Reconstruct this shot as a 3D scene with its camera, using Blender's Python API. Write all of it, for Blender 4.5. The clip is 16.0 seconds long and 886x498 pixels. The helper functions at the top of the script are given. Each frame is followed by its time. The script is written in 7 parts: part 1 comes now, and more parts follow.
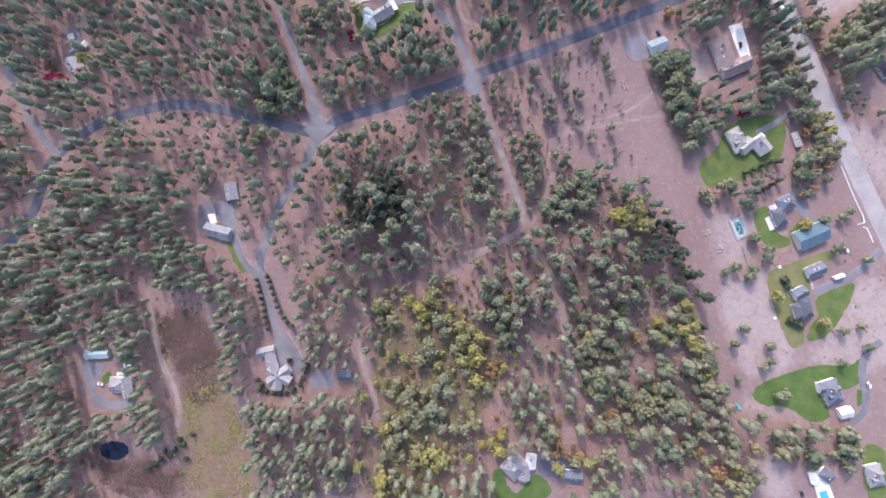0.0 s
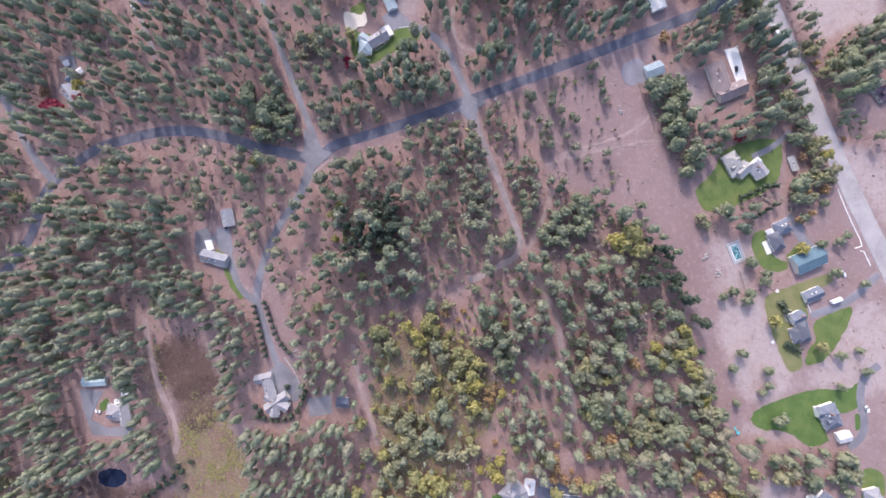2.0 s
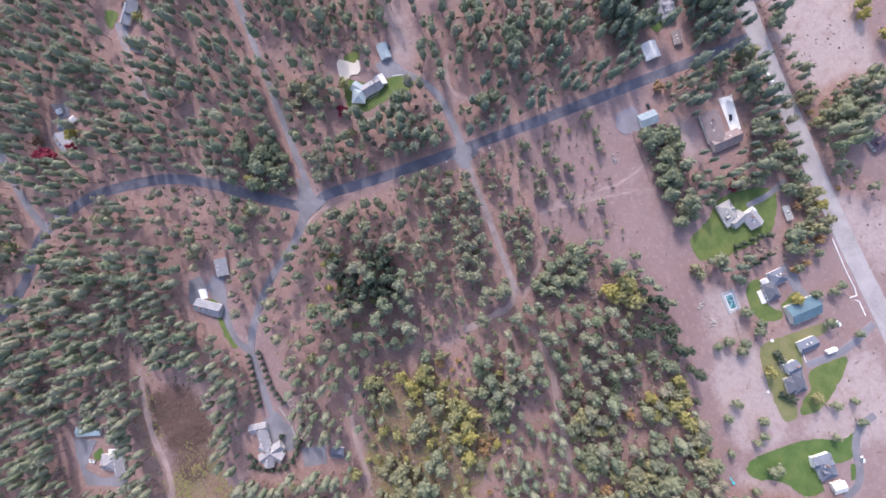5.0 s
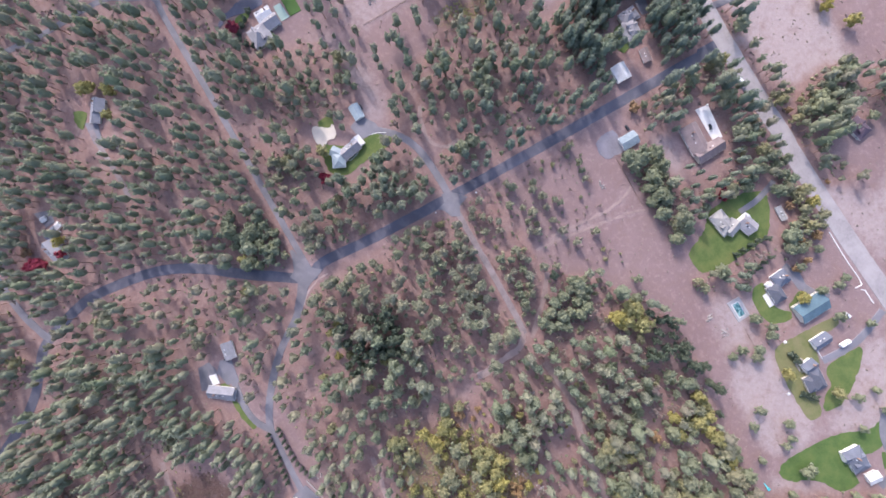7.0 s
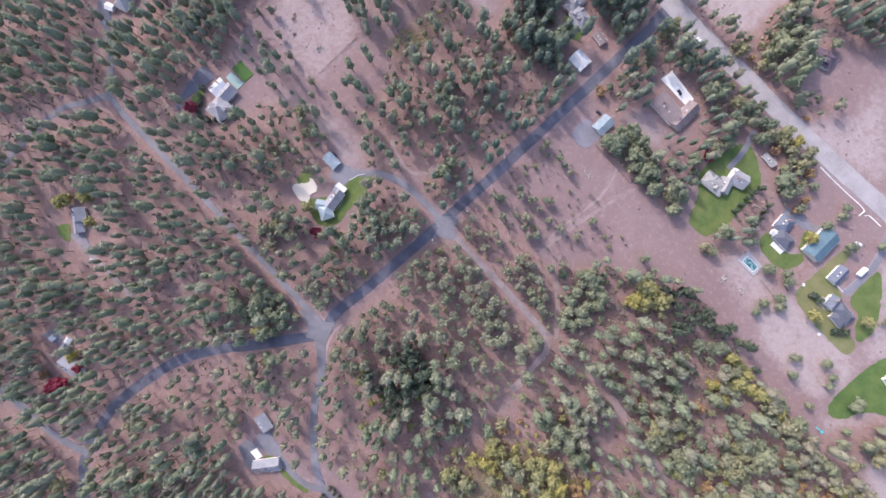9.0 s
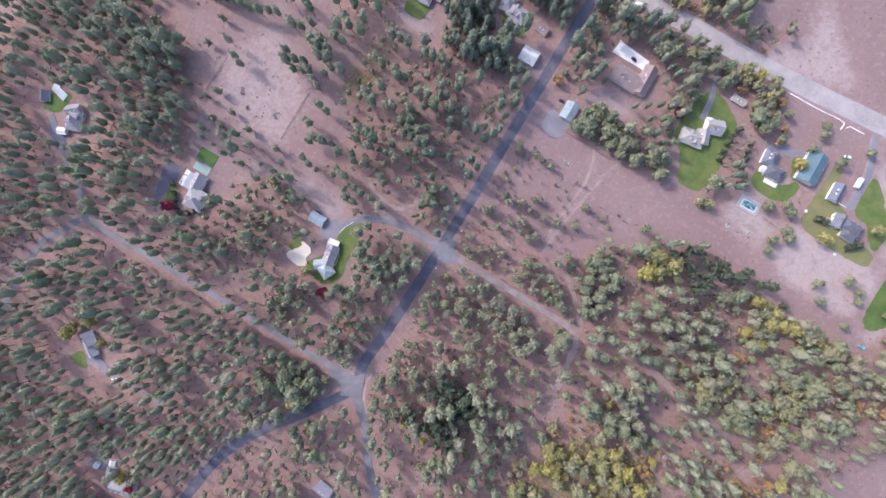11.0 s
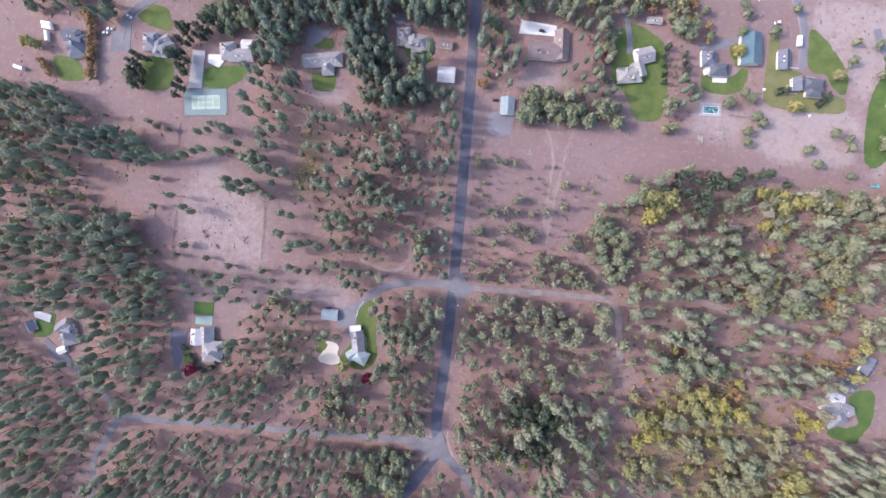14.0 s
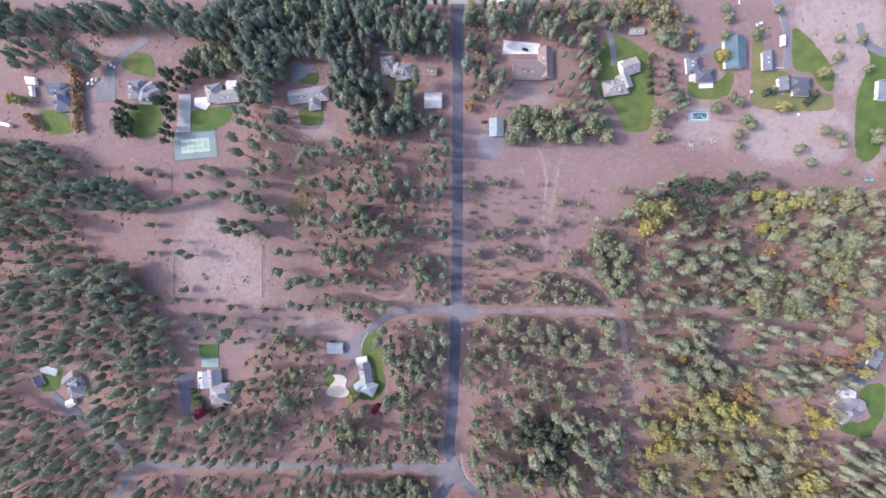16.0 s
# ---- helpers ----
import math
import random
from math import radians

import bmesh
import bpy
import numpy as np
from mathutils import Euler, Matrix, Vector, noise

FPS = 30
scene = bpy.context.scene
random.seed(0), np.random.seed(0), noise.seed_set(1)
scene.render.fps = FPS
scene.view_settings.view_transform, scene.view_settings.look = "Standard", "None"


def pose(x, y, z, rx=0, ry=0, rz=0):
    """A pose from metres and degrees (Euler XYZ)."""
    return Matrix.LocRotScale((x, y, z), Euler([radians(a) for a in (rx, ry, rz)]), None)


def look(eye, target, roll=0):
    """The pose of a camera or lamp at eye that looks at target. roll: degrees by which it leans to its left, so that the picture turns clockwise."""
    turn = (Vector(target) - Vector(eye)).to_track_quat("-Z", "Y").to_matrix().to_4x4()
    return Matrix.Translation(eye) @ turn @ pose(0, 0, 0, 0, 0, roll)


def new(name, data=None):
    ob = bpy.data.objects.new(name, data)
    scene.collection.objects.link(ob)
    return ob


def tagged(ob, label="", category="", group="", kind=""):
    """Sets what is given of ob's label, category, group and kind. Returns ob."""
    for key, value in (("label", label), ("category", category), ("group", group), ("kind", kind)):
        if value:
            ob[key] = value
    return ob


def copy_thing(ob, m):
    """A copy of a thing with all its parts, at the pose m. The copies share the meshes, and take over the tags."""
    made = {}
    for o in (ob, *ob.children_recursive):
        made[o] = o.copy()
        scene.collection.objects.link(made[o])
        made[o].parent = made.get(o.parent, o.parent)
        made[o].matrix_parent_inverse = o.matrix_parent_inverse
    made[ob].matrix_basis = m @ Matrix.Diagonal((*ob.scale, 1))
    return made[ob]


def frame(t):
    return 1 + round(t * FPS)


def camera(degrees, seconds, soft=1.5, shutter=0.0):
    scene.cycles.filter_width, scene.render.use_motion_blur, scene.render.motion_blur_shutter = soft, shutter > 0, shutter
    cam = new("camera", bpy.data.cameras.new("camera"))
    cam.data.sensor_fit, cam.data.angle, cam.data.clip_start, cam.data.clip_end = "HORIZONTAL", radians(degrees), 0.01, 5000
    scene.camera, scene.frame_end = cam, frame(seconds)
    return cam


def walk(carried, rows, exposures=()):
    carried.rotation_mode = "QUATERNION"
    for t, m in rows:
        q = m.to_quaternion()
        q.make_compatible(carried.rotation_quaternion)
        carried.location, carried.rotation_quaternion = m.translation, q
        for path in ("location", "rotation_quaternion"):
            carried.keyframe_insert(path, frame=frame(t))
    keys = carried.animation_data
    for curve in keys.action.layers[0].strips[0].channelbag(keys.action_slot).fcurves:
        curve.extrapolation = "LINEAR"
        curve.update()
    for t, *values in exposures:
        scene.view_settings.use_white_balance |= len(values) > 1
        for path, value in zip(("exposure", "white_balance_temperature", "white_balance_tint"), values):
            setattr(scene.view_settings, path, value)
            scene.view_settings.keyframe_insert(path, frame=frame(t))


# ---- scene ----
cam = camera(100.1, 16.0, 1.65)
METRES, EYE, TILT, LEAN, TURN = 194.3, 300.0, 0.0, 0.0, -41.7
ROWS = [
    (0, 0, 0, 0, -68.18, -89.14, 2.14),
    (0.5, 0.0257, 0.0067, -0.0002, -68.3, -89.14, 2.13),
    (1, 0.0512, 0.0139, -0.0003, -68.37, -89.15, 2.13),
    (1.5, 0.077, 0.0214, -0.0005, -68.48, -89.16, 2.12),
    (2, 0.1021, 0.0282, -0.0006, -68.56, -89.14, 2.12),
    (2.5, 0.1277, 0.035, -0.0006, -68.65, -89.13, 2.13),
    (3, 0.1534, 0.042, -0.0009, -68.74, -89.13, 2.12),
    (3.5, 0.1789, 0.0492, -0.001, -68.87, -89.15, 2.13),
    (4, 0.2038, 0.056, -0.001, -68.98, -89.15, 2.11),
    (4.2, 0.2140, 0.0587, -0.0010, -69.02, -89.15, 2.11),
    (4.6, 0.2473, 0.0676, -0.0015, -68.95, -89.14, 2.09),
    (5.0, 0.2998, 0.0816, -0.0020, -68.80, -89.14, 2.08),
    (5.4, 0.3599, 0.0977, -0.0025, -68.90, -89.14, 2.06),
    (5.8, 0.4161, 0.1131, -0.0031, -69.62, -89.17, 2.05),
    (6.1, 0.4488, 0.1225, -0.0034, -70.77, -89.23, 2.04),
    (6.3, 0.4634, 0.1270, -0.0037, -71.90, -89.28, 2.03),
    (6.5, 0.4745, 0.1306, -0.0038, -73.29, -89.34, 2.03),
    (7, 0.5024, 0.1403, -0.0039, -77.53, -89.5, 2.07),
    (7.5, 0.5294, 0.1479, -0.0041, -82, -89.68, 2.13),
    (8, 0.5564, 0.153, -0.0043, -85.24, -89.84, 2.12),
    (8.5, 0.5818, 0.1561, -0.0044, -88.14, -89.96, 2.16),
    (9, 0.607, 0.158, -0.0047, -91.14, -90.06, 2.18),
    (11.5, 0.7397, 0.1443, -0.0064, -111.82, -90.83, 2.04),
    (12, 0.7673, 0.1363, -0.0071, -116.97, -91.04, 1.98),
    (12.5, 0.7925, 0.126, -0.0077, -122.1, -91.22, 1.9),
    (13, 0.8173, 0.1119, -0.0086, -127.02, -91.43, 1.8),
    (13.5, 0.8387, 0.0978, -0.0092, -131.4, -91.52, 1.71),
    (14, 0.8577, 0.0813, -0.0099, -133.63, -91.59, 1.68),
    (14.5, 0.875, 0.0639, -0.0109, -134.57, -91.58, 1.65),
    (15, 0.8939, 0.0446, -0.0114, -136.35, -91.62, 1.59),
    (15.5, 0.9106, 0.0247, -0.0122, -137.5, -91.67, 1.6),
    (16, 0.9264, 0.005, -0.0132, -137.99, -91.68, 1.56),
]
walk(cam, [(t, pose(0, 0, EYE, TILT, LEAN, TURN) @ pose(METRES * x + 1.76, METRES * y + 0.46, METRES * z, 90 + pitch, roll, yaw)) for t, x, y, z, yaw, pitch, roll in ROWS],
     [(0.0, 0.14, 6150, 18)])

# ---- light: hazy autumn sun and sky ----
SUN_ELEVATION, SUN_AZIMUTH = 34.0, 3.0      # degrees; the azimuth counts from +x towards -y
world = bpy.data.worlds.new("sky")
scene.world = world
world.use_nodes = True
sky = world.node_tree.nodes.new("ShaderNodeTexSky")
sky.sky_type, sky.sun_disc = "NISHITA", False
sky.sun_elevation, sky.sun_rotation = radians(SUN_ELEVATION), radians(90 + SUN_AZIMUTH)
sky.dust_density = 3.0
world.node_tree.links.new(sky.outputs[0], world.node_tree.nodes["Background"].inputs[0])
world.node_tree.nodes["Background"].inputs[1].default_value = 0.325
sun_dir = Vector((math.cos(radians(SUN_ELEVATION)) * math.cos(radians(SUN_AZIMUTH)), -math.cos(radians(SUN_ELEVATION)) * math.sin(radians(SUN_AZIMUTH)), math.sin(radians(SUN_ELEVATION))))
sun = new("sun", bpy.data.lights.new("sun", "SUN"))
sun.data.energy, sun.data.angle, sun.data.color = 2.45, radians(2.0), (1.0, 0.94, 0.86)
sun.matrix_world = look(sun_dir * 500, (0, 0, 0))


# ---- materials ----
class Nodes:
    """A small builder for node materials."""

    def __init__(self, name, rough=0.85, metal=0.0):
        self.m = bpy.data.materials.new(name)
        self.m.use_nodes = True
        self.t = self.m.node_tree
        self.b = self.t.nodes["Principled BSDF"]
        self.b.inputs["Roughness"].default_value = rough
        self.b.inputs["Metallic"].default_value = metal
        self.b.inputs["Specular IOR Level"].default_value = 0.25
        self.where = self.add("ShaderNodeTexCoord").outputs["Object"]
        self.place = self.add("ShaderNodeNewGeometry").outputs["Position"]

    def add(self, kind):
        return self.t.nodes.new(kind)

    def link(self, a, b):
        if hasattr(a, "links"):
            self.t.links.new(a, b)
        else:
            b.default_value = a

    def noise(self, scale, detail=3.0, rough=0.6, where=None, stretch=None, low=0.35, high=0.65):
        n = self.add("ShaderNodeTexNoise")
        n.inputs["Scale"].default_value, n.inputs["Detail"].default_value, n.inputs["Roughness"].default_value = scale, detail, rough
        source = where or self.place
        if stretch:
            mapping = self.add("ShaderNodeMapping")
            mapping.inputs["Scale"].default_value = stretch
            self.link(source, mapping.inputs["Vector"])
            source = mapping.outputs[0]
        self.link(source, n.inputs["Vector"])
        return self.span(n.outputs["Fac"], low, high)

    def span(self, value, low, high, to_low=0.0, to_high=1.0):
        r = self.add("ShaderNodeMapRange")
        self.link(value, r.inputs[0])
        for i, v in enumerate((low, high, to_low, to_high)):
            r.inputs[i + 1].default_value = v
        return r.outputs[0]

    def math(self, op, a, b=0.0):
        n = self.add("ShaderNodeMath")
        n.operation = op
        self.link(a, n.inputs[0])
        self.link(b, n.inputs[1])
        return n.outputs[0]

    def mix(self, fac, a, b, blend="MIX"):
        n = self.add("ShaderNodeMix")
        n.data_type, n.blend_type = "RGBA", blend
        self.link(fac, n.inputs[0])
        for c, s in ((a, n.inputs[6]), (b, n.inputs[7])):
            self.link((*c, 1.0) if isinstance(c, tuple) else c, s)
        return n.outputs[2]

    def ramp(self, fac, colours):
        n = self.add("ShaderNodeValToRGB")
        self.link(fac, n.inputs[0])
        e = n.color_ramp.elements
        while len(e) < len(colours):
            e.new(0.5)
        for i, c in enumerate(colours):
            e[i].position, e[i].color = i / (len(colours) - 1), (*c, 1.0)
        return n.outputs[0]

    def done(self, colour, bump=None, strength=0.4, distance=0.1, rough=None):
        self.link((*colour, 1.0) if isinstance(colour, tuple) else colour, self.b.inputs["Base Color"])
        if rough is not None:
            self.link(rough, self.b.inputs["Roughness"])
        if bump is not None:
            n = self.add("ShaderNodeBump")
            n.inputs["Strength"].default_value, n.inputs["Distance"].default_value = strength, distance
            self.link(bump, n.inputs["Height"])
            self.link(n.outputs[0], self.b.inputs["Normal"])
        return self.m


def shade(c, k):
    return tuple(min(1.0, v * k) for v in c)


def rough_surface(name, colour, contrast=0.25, scale=0.5, rough=0.85, fine=6.0):
    """Asphalt, gravel, concrete, paint: one colour with broad stains and a fine grain."""
    n = Nodes(name, rough)
    broad, grain = n.noise(scale / 6, 4), n.noise(fine, 2, low=0.3, high=0.7)
    middle = n.noise(scale, 4)
    c = n.mix(broad, shade(colour, 1 - contrast), shade(colour, 1 + contrast))
    c = n.mix(n.math("MULTIPLY", middle, 0.5), c, shade(colour, 1 + contrast * 1.2))
    c = n.mix(n.math("MULTIPLY", grain, 0.3), c, shade(colour, 1 - contrast * 1.3))
    return n.done(c, grain, 0.3, 0.02)


def worn_asphalt(name, colour, dust):
    """Asphalt with pale dust blown over it in patches and darker patched stretches."""
    n = Nodes(name, 0.8)
    broad, patch, grain = n.noise(0.03, 4), n.noise(0.12, 5, low=0.5, high=0.75), n.noise(5.0, 2, low=0.3, high=0.7)
    c = n.mix(broad, shade(colour, 0.75), shade(colour, 1.2))
    c = n.mix(n.math("MULTIPLY", patch, 0.55), c, dust)
    c = n.mix(n.math("MULTIPLY", grain, 0.25), c, shade(colour, 0.6))
    return n.done(c, grain, 0.3, 0.02)


def grass(name, colours):
    n = Nodes(name, 0.9)
    broad, tuft, blade = n.noise(0.09, 4), n.noise(0.6, 3), n.noise(3.0, 2, low=0.3, high=0.7)
    c = n.ramp(broad, colours)
    c = n.mix(n.math("MULTIPLY", tuft, 0.35), c, shade(colours[-1], 1.15))
    c = n.mix(n.math("MULTIPLY", blade, 0.3), c, shade(colours[0], 0.55))
    return n.done(c, blade, 0.5, 0.1)


def roofing(name, colour, metal=False):
    """Shingle courses or standing seams, with fading and stains."""
    n = Nodes(name, 0.45 if metal else 0.85, 0.0)
    wave = n.add("ShaderNodeTexWave")
    wave.bands_direction = "X" if metal else "Z"
    wave.inputs["Scale"].default_value = 0.35 if metal else 1.1
    n.link(n.where, wave.inputs["Vector"])
    broad, fine = n.noise(0.25, 4), n.noise(2.5, 3)
    c = n.mix(broad, shade(colour, 0.85), shade(colour, 1.12))
    c = n.mix(n.math("MULTIPLY", fine, 0.2 if metal else 0.4), c, shade(colour, 0.65))
    c = n.mix(n.math("MULTIPLY", wave.outputs["Fac"], 0.12), c, shade(colour, 0.6))
    return n.done(c, wave.outputs["Fac"], 0.25, 0.05)


def foliage(name, colours, rough=0.85, spread=0.14):
    """Leaves or needles: a tint for each tree, a shift for each tuft, and a broad drift over the woods."""
    n = Nodes(name, rough)
    info = n.add("ShaderNodeObjectInfo").outputs["Random"]
    tint = n.add("ShaderNodeAttribute")
    tint.attribute_name = "tint"
    each = n.math("FRACT", n.math("ADD", info, tint.outputs["Fac"]))
    tuft = n.add("ShaderNodeNewGeometry").outputs["Random Per Island"]
    c = n.ramp(each, colours)
    c = n.mix(n.math("MULTIPLY", tuft, spread * 2), c, shade(colours[0], 0.62))
    c = n.mix(n.math("MULTIPLY", n.noise(0.02, 2), 0.35), c, shade(colours[-1], 1.05))
    trans = n.add("ShaderNodeBsdfTranslucent")
    n.link(c, trans.inputs[0])
    both = n.add("ShaderNodeMixShader")
    both.inputs[0].default_value = 0.38
    n.done(c)
    n.link(n.b.outputs[0], both.inputs[1])
    n.link(trans.outputs[0], both.inputs[2])
    n.link(both.outputs[0], n.t.nodes["Material Output"].inputs[0])
    return n.m


def ground_material():
    """Dry grass, pale soil, needle litter, meadow and marsh, by the cover stored on the ground's points."""
    n = Nodes("ground_cover", 0.95)
    split = n.add("ShaderNodeSeparateColor")
    a = n.add("ShaderNodeAttribute")
    a.attribute_name = "cover"
    n.link(a.outputs["Color"], split.inputs[0])
    meadow = n.add("ShaderNodeAttribute")
    meadow.attribute_name = "meadow"
    big, mid, small, fine = n.noise(0.012, 5), n.noise(0.07, 5), n.noise(0.35, 4), n.noise(1.6, 4, low=0.3, high=0.7)
    frayed = n.math("SUBTRACT", n.math("MULTIPLY", n.noise(0.18, 6, 0.7, low=0.2, high=0.8), 0.7), 0.35)

    def edge(v):
        return n.span(n.math("ADD", v, n.math("MULTIPLY", frayed, 0.9)), 0.12, 0.62)
    c = n.mix(big, (0.262, 0.178, 0.178), (0.308, 0.221, 0.219))
    c = n.mix(n.math("MULTIPLY", mid, 0.6), c, (0.242, 0.164, 0.159))
    c = n.mix(edge(split.outputs["Green"]), c, n.mix(small, (0.385, 0.31, 0.303), (0.435, 0.357, 0.348)))
    litter = n.mix(mid, (0.315, 0.192, 0.168), (0.36, 0.25, 0.228))
    litter = n.mix(n.math("MULTIPLY", small, 0.6), litter, (0.225, 0.138, 0.125))
    c = n.mix(edge(split.outputs["Red"]), c, litter)
    c = n.mix(edge(n.math("MULTIPLY", meadow.outputs["Fac"], 0.8)), c, n.mix(n.noise(0.06, 6, 0.7, low=0.37, high=0.52), n.mix(small, (0.255, 0.215, 0.125), (0.19, 0.19, 0.09)), n.mix(fine, (0.26, 0.165, 0.115), (0.19, 0.12, 0.095))))
    c = n.mix(edge(split.outputs["Blue"]), c, n.mix(small, (0.10, 0.058, 0.053), (0.145, 0.09, 0.072)))
    c = n.mix(n.math("MULTIPLY", fine, 0.28), c, (0.09, 0.065, 0.06))
    streak = n.noise(0.25, 5, 0.65, low=0.52, high=0.72)
    c = n.mix(n.math("MULTIPLY", streak, 0.4), c, (0.45, 0.34, 0.32))
    bare = n.noise(0.11, 6, 0.7, low=0.5, high=0.7)
    c = n.mix(n.math("MULTIPLY", bare, 0.6), c, (0.235, 0.155, 0.14))
    return n.done(c, n.math("ADD", fine, small), 0.6, 0.2)


MAT = {
    "asphalt": worn_asphalt("asphalt", (0.122, 0.122, 0.155), (0.26, 0.235, 0.255)),
    "grey_asphalt": worn_asphalt("grey_asphalt", (0.205, 0.198, 0.222), (0.30, 0.265, 0.27)),
    "blue_asphalt": worn_asphalt("blue_asphalt", (0.15, 0.15, 0.195), (0.22, 0.20, 0.23)),
    "gravel": rough_surface("gravel", (0.25, 0.21, 0.215), 0.28),
    "dirt": rough_surface("dirt", (0.345, 0.265, 0.25), 0.2),
    "faint_dirt": rough_surface("faint_dirt", (0.30, 0.222, 0.207), 0.25),
    "pale_gravel": rough_surface("pale_gravel", (0.335, 0.305, 0.308), 0.2),
    "blue_gravel": rough_surface("blue_gravel", (0.215, 0.20, 0.225), 0.2),
    "pale_concrete": rough_surface("pale_concrete", (0.38, 0.37, 0.38), 0.1),
    "white_concrete": rough_surface("white_concrete", (0.74, 0.72, 0.70), 0.08),
    "cream_concrete": rough_surface("cream_concrete", (0.62, 0.55, 0.47), 0.08),
    "lawn": grass("lawn_grass", [(0.075, 0.125, 0.035), (0.115, 0.16, 0.05), (0.16, 0.18, 0.06)]),
    "pale_lawn": grass("dry_lawn_grass", [(0.14, 0.16, 0.06), (0.19, 0.19, 0.085), (0.22, 0.20, 0.10)]),
    "bright_lawn": grass("mown_lawn_grass", [(0.065, 0.115, 0.032), (0.085, 0.145, 0.04), (0.12, 0.165, 0.05)]),
    "court_green": rough_surface("court_green", (0.06, 0.12, 0.03), 0.15),
    "pale_court": rough_surface("pale_court", (0.30, 0.40, 0.36), 0.08),
    "court_edge": rough_surface("court_edge", (0.21, 0.28, 0.28), 0.08),
    "court_middle": rough_surface("court_middle", (0.33, 0.42, 0.35), 0.06),
    "line_paint": rough_surface("line_paint", (0.8, 0.8, 0.78), 0.05),
    "wall_paint": rough_surface("wall_paint", (0.62, 0.58, 0.52), 0.1),
    "white_paint": rough_surface("white_paint", (0.78, 0.77, 0.75), 0.06),
    "timber": rough_surface("timber", (0.22, 0.16, 0.13), 0.25),
    "chain_link": rough_surface("fence_metal", (0.22, 0.26, 0.26), 0.1, rough=0.5),
    "brick": rough_surface("chimney_brick", (0.30, 0.19, 0.15), 0.25),
    "tyre": rough_surface("tyre_rubber", (0.03, 0.03, 0.03), 0.2),
    "car_dark": rough_surface("dark_car_paint", (0.05, 0.055, 0.065), 0.1, rough=0.3),
    "car_white": rough_surface("white_car_paint", (0.8, 0.8, 0.8), 0.04, rough=0.3),
    "car_glass": rough_surface("car_glass", (0.03, 0.035, 0.04), 0.1, rough=0.1),
    "bark": rough_surface("pine_bark", (0.31, 0.205, 0.165), 0.3, 1.5),
    "grey_bark": rough_surface("grey_bark", (0.24, 0.21, 0.19), 0.3, 1.5),
    "turquoise": rough_surface("turquoise_plastic", (0.08, 0.45, 0.50), 0.08, rough=0.4),
    "rock": rough_surface("field_stone", (0.34, 0.31, 0.30), 0.2, 1.0),
    "pine": foliage("pine_needles", [(0.215, 0.26, 0.185), (0.30, 0.325, 0.23), (0.38, 0.38, 0.285), (0.235, 0.28, 0.175), (0.345, 0.325, 0.25), (0.27, 0.305, 0.23)]),
    "dark_pine": foliage("dark_pine_needles", [(0.19, 0.24, 0.185), (0.24, 0.285, 0.22), (0.29, 0.32, 0.255), (0.21, 0.26, 0.21)]),
    "scrub_pine": foliage("dull_pine_needles", [(0.25, 0.26, 0.175), (0.34, 0.325, 0.23), (0.235, 0.265, 0.17), (0.33, 0.29, 0.225), (0.29, 0.305, 0.23)]),
    "dark_spruce": foliage("spruce_needles", [(0.085, 0.115, 0.085), (0.11, 0.14, 0.10), (0.13, 0.155, 0.11)]),
    "broadleaf": foliage("green_leaves", [(0.225, 0.255, 0.165), (0.285, 0.31, 0.20), (0.235, 0.275, 0.19), (0.32, 0.33, 0.225)]),
    "yellow": foliage("yellow_leaves", [(0.37, 0.34, 0.135), (0.46, 0.40, 0.12), (0.39, 0.365, 0.155), (0.33, 0.33, 0.18)]),
    "olive": foliage("turning_leaves", [(0.31, 0.305, 0.19), (0.385, 0.365, 0.20), (0.35, 0.335, 0.23), (0.295, 0.31, 0.20)]),
    "orange": foliage("orange_leaves", [(0.40, 0.26, 0.14), (0.43, 0.30, 0.15), (0.34, 0.22, 0.14)]),
    "red": foliage("red_leaves", [(0.27, 0.03, 0.06), (0.33, 0.055, 0.075), (0.25, 0.045, 0.09)]),
    "marsh_brush": foliage("marsh_brush_twigs", [(0.13, 0.085, 0.08), (0.19, 0.12, 0.105), (0.15, 0.11, 0.085)]),
    "tussock": foliage("tussock_grass", [(0.33, 0.29, 0.13), (0.25, 0.25, 0.10), (0.40, 0.28, 0.16), (0.21, 0.19, 0.10), (0.30, 0.30, 0.11)]),
    "bare": foliage("bare_twigs", [(0.26, 0.21, 0.19), (0.33, 0.27, 0.245), (0.29, 0.235, 0.20)]),
}
for roof, colour, metal in (("grey_roof", (0.29, 0.29, 0.32), False), ("slate_roof", (0.16, 0.175, 0.22), False), ("dark_roof", (0.13, 0.135, 0.165), False),
                            ("pale_roof", (0.34, 0.325, 0.345), False), ("white_roof", (0.68, 0.665, 0.66), True), ("cream_roof", (0.40, 0.38, 0.365), False),
                            ("brown_roof", (0.28, 0.22, 0.22), False), ("plum_roof", (0.14, 0.10, 0.13), False), ("blue_roof", (0.12, 0.19, 0.23), True),
                            ("lightblue_roof", (0.29, 0.35, 0.39), True), ("teal_roof", (0.45, 0.55, 0.56), True)):
    MAT[roof] = roofing(roof, colour, metal)
MAT["ground"] = ground_material()
water = Nodes("pond_water", 0.08)
MAT["water"] = water.done(water.mix(water.noise(0.3), (0.008, 0.012, 0.03), (0.012, 0.018, 0.045)), water.noise(1.5), 0.05, 0.05)
pool = Nodes("pool_water", 0.1)
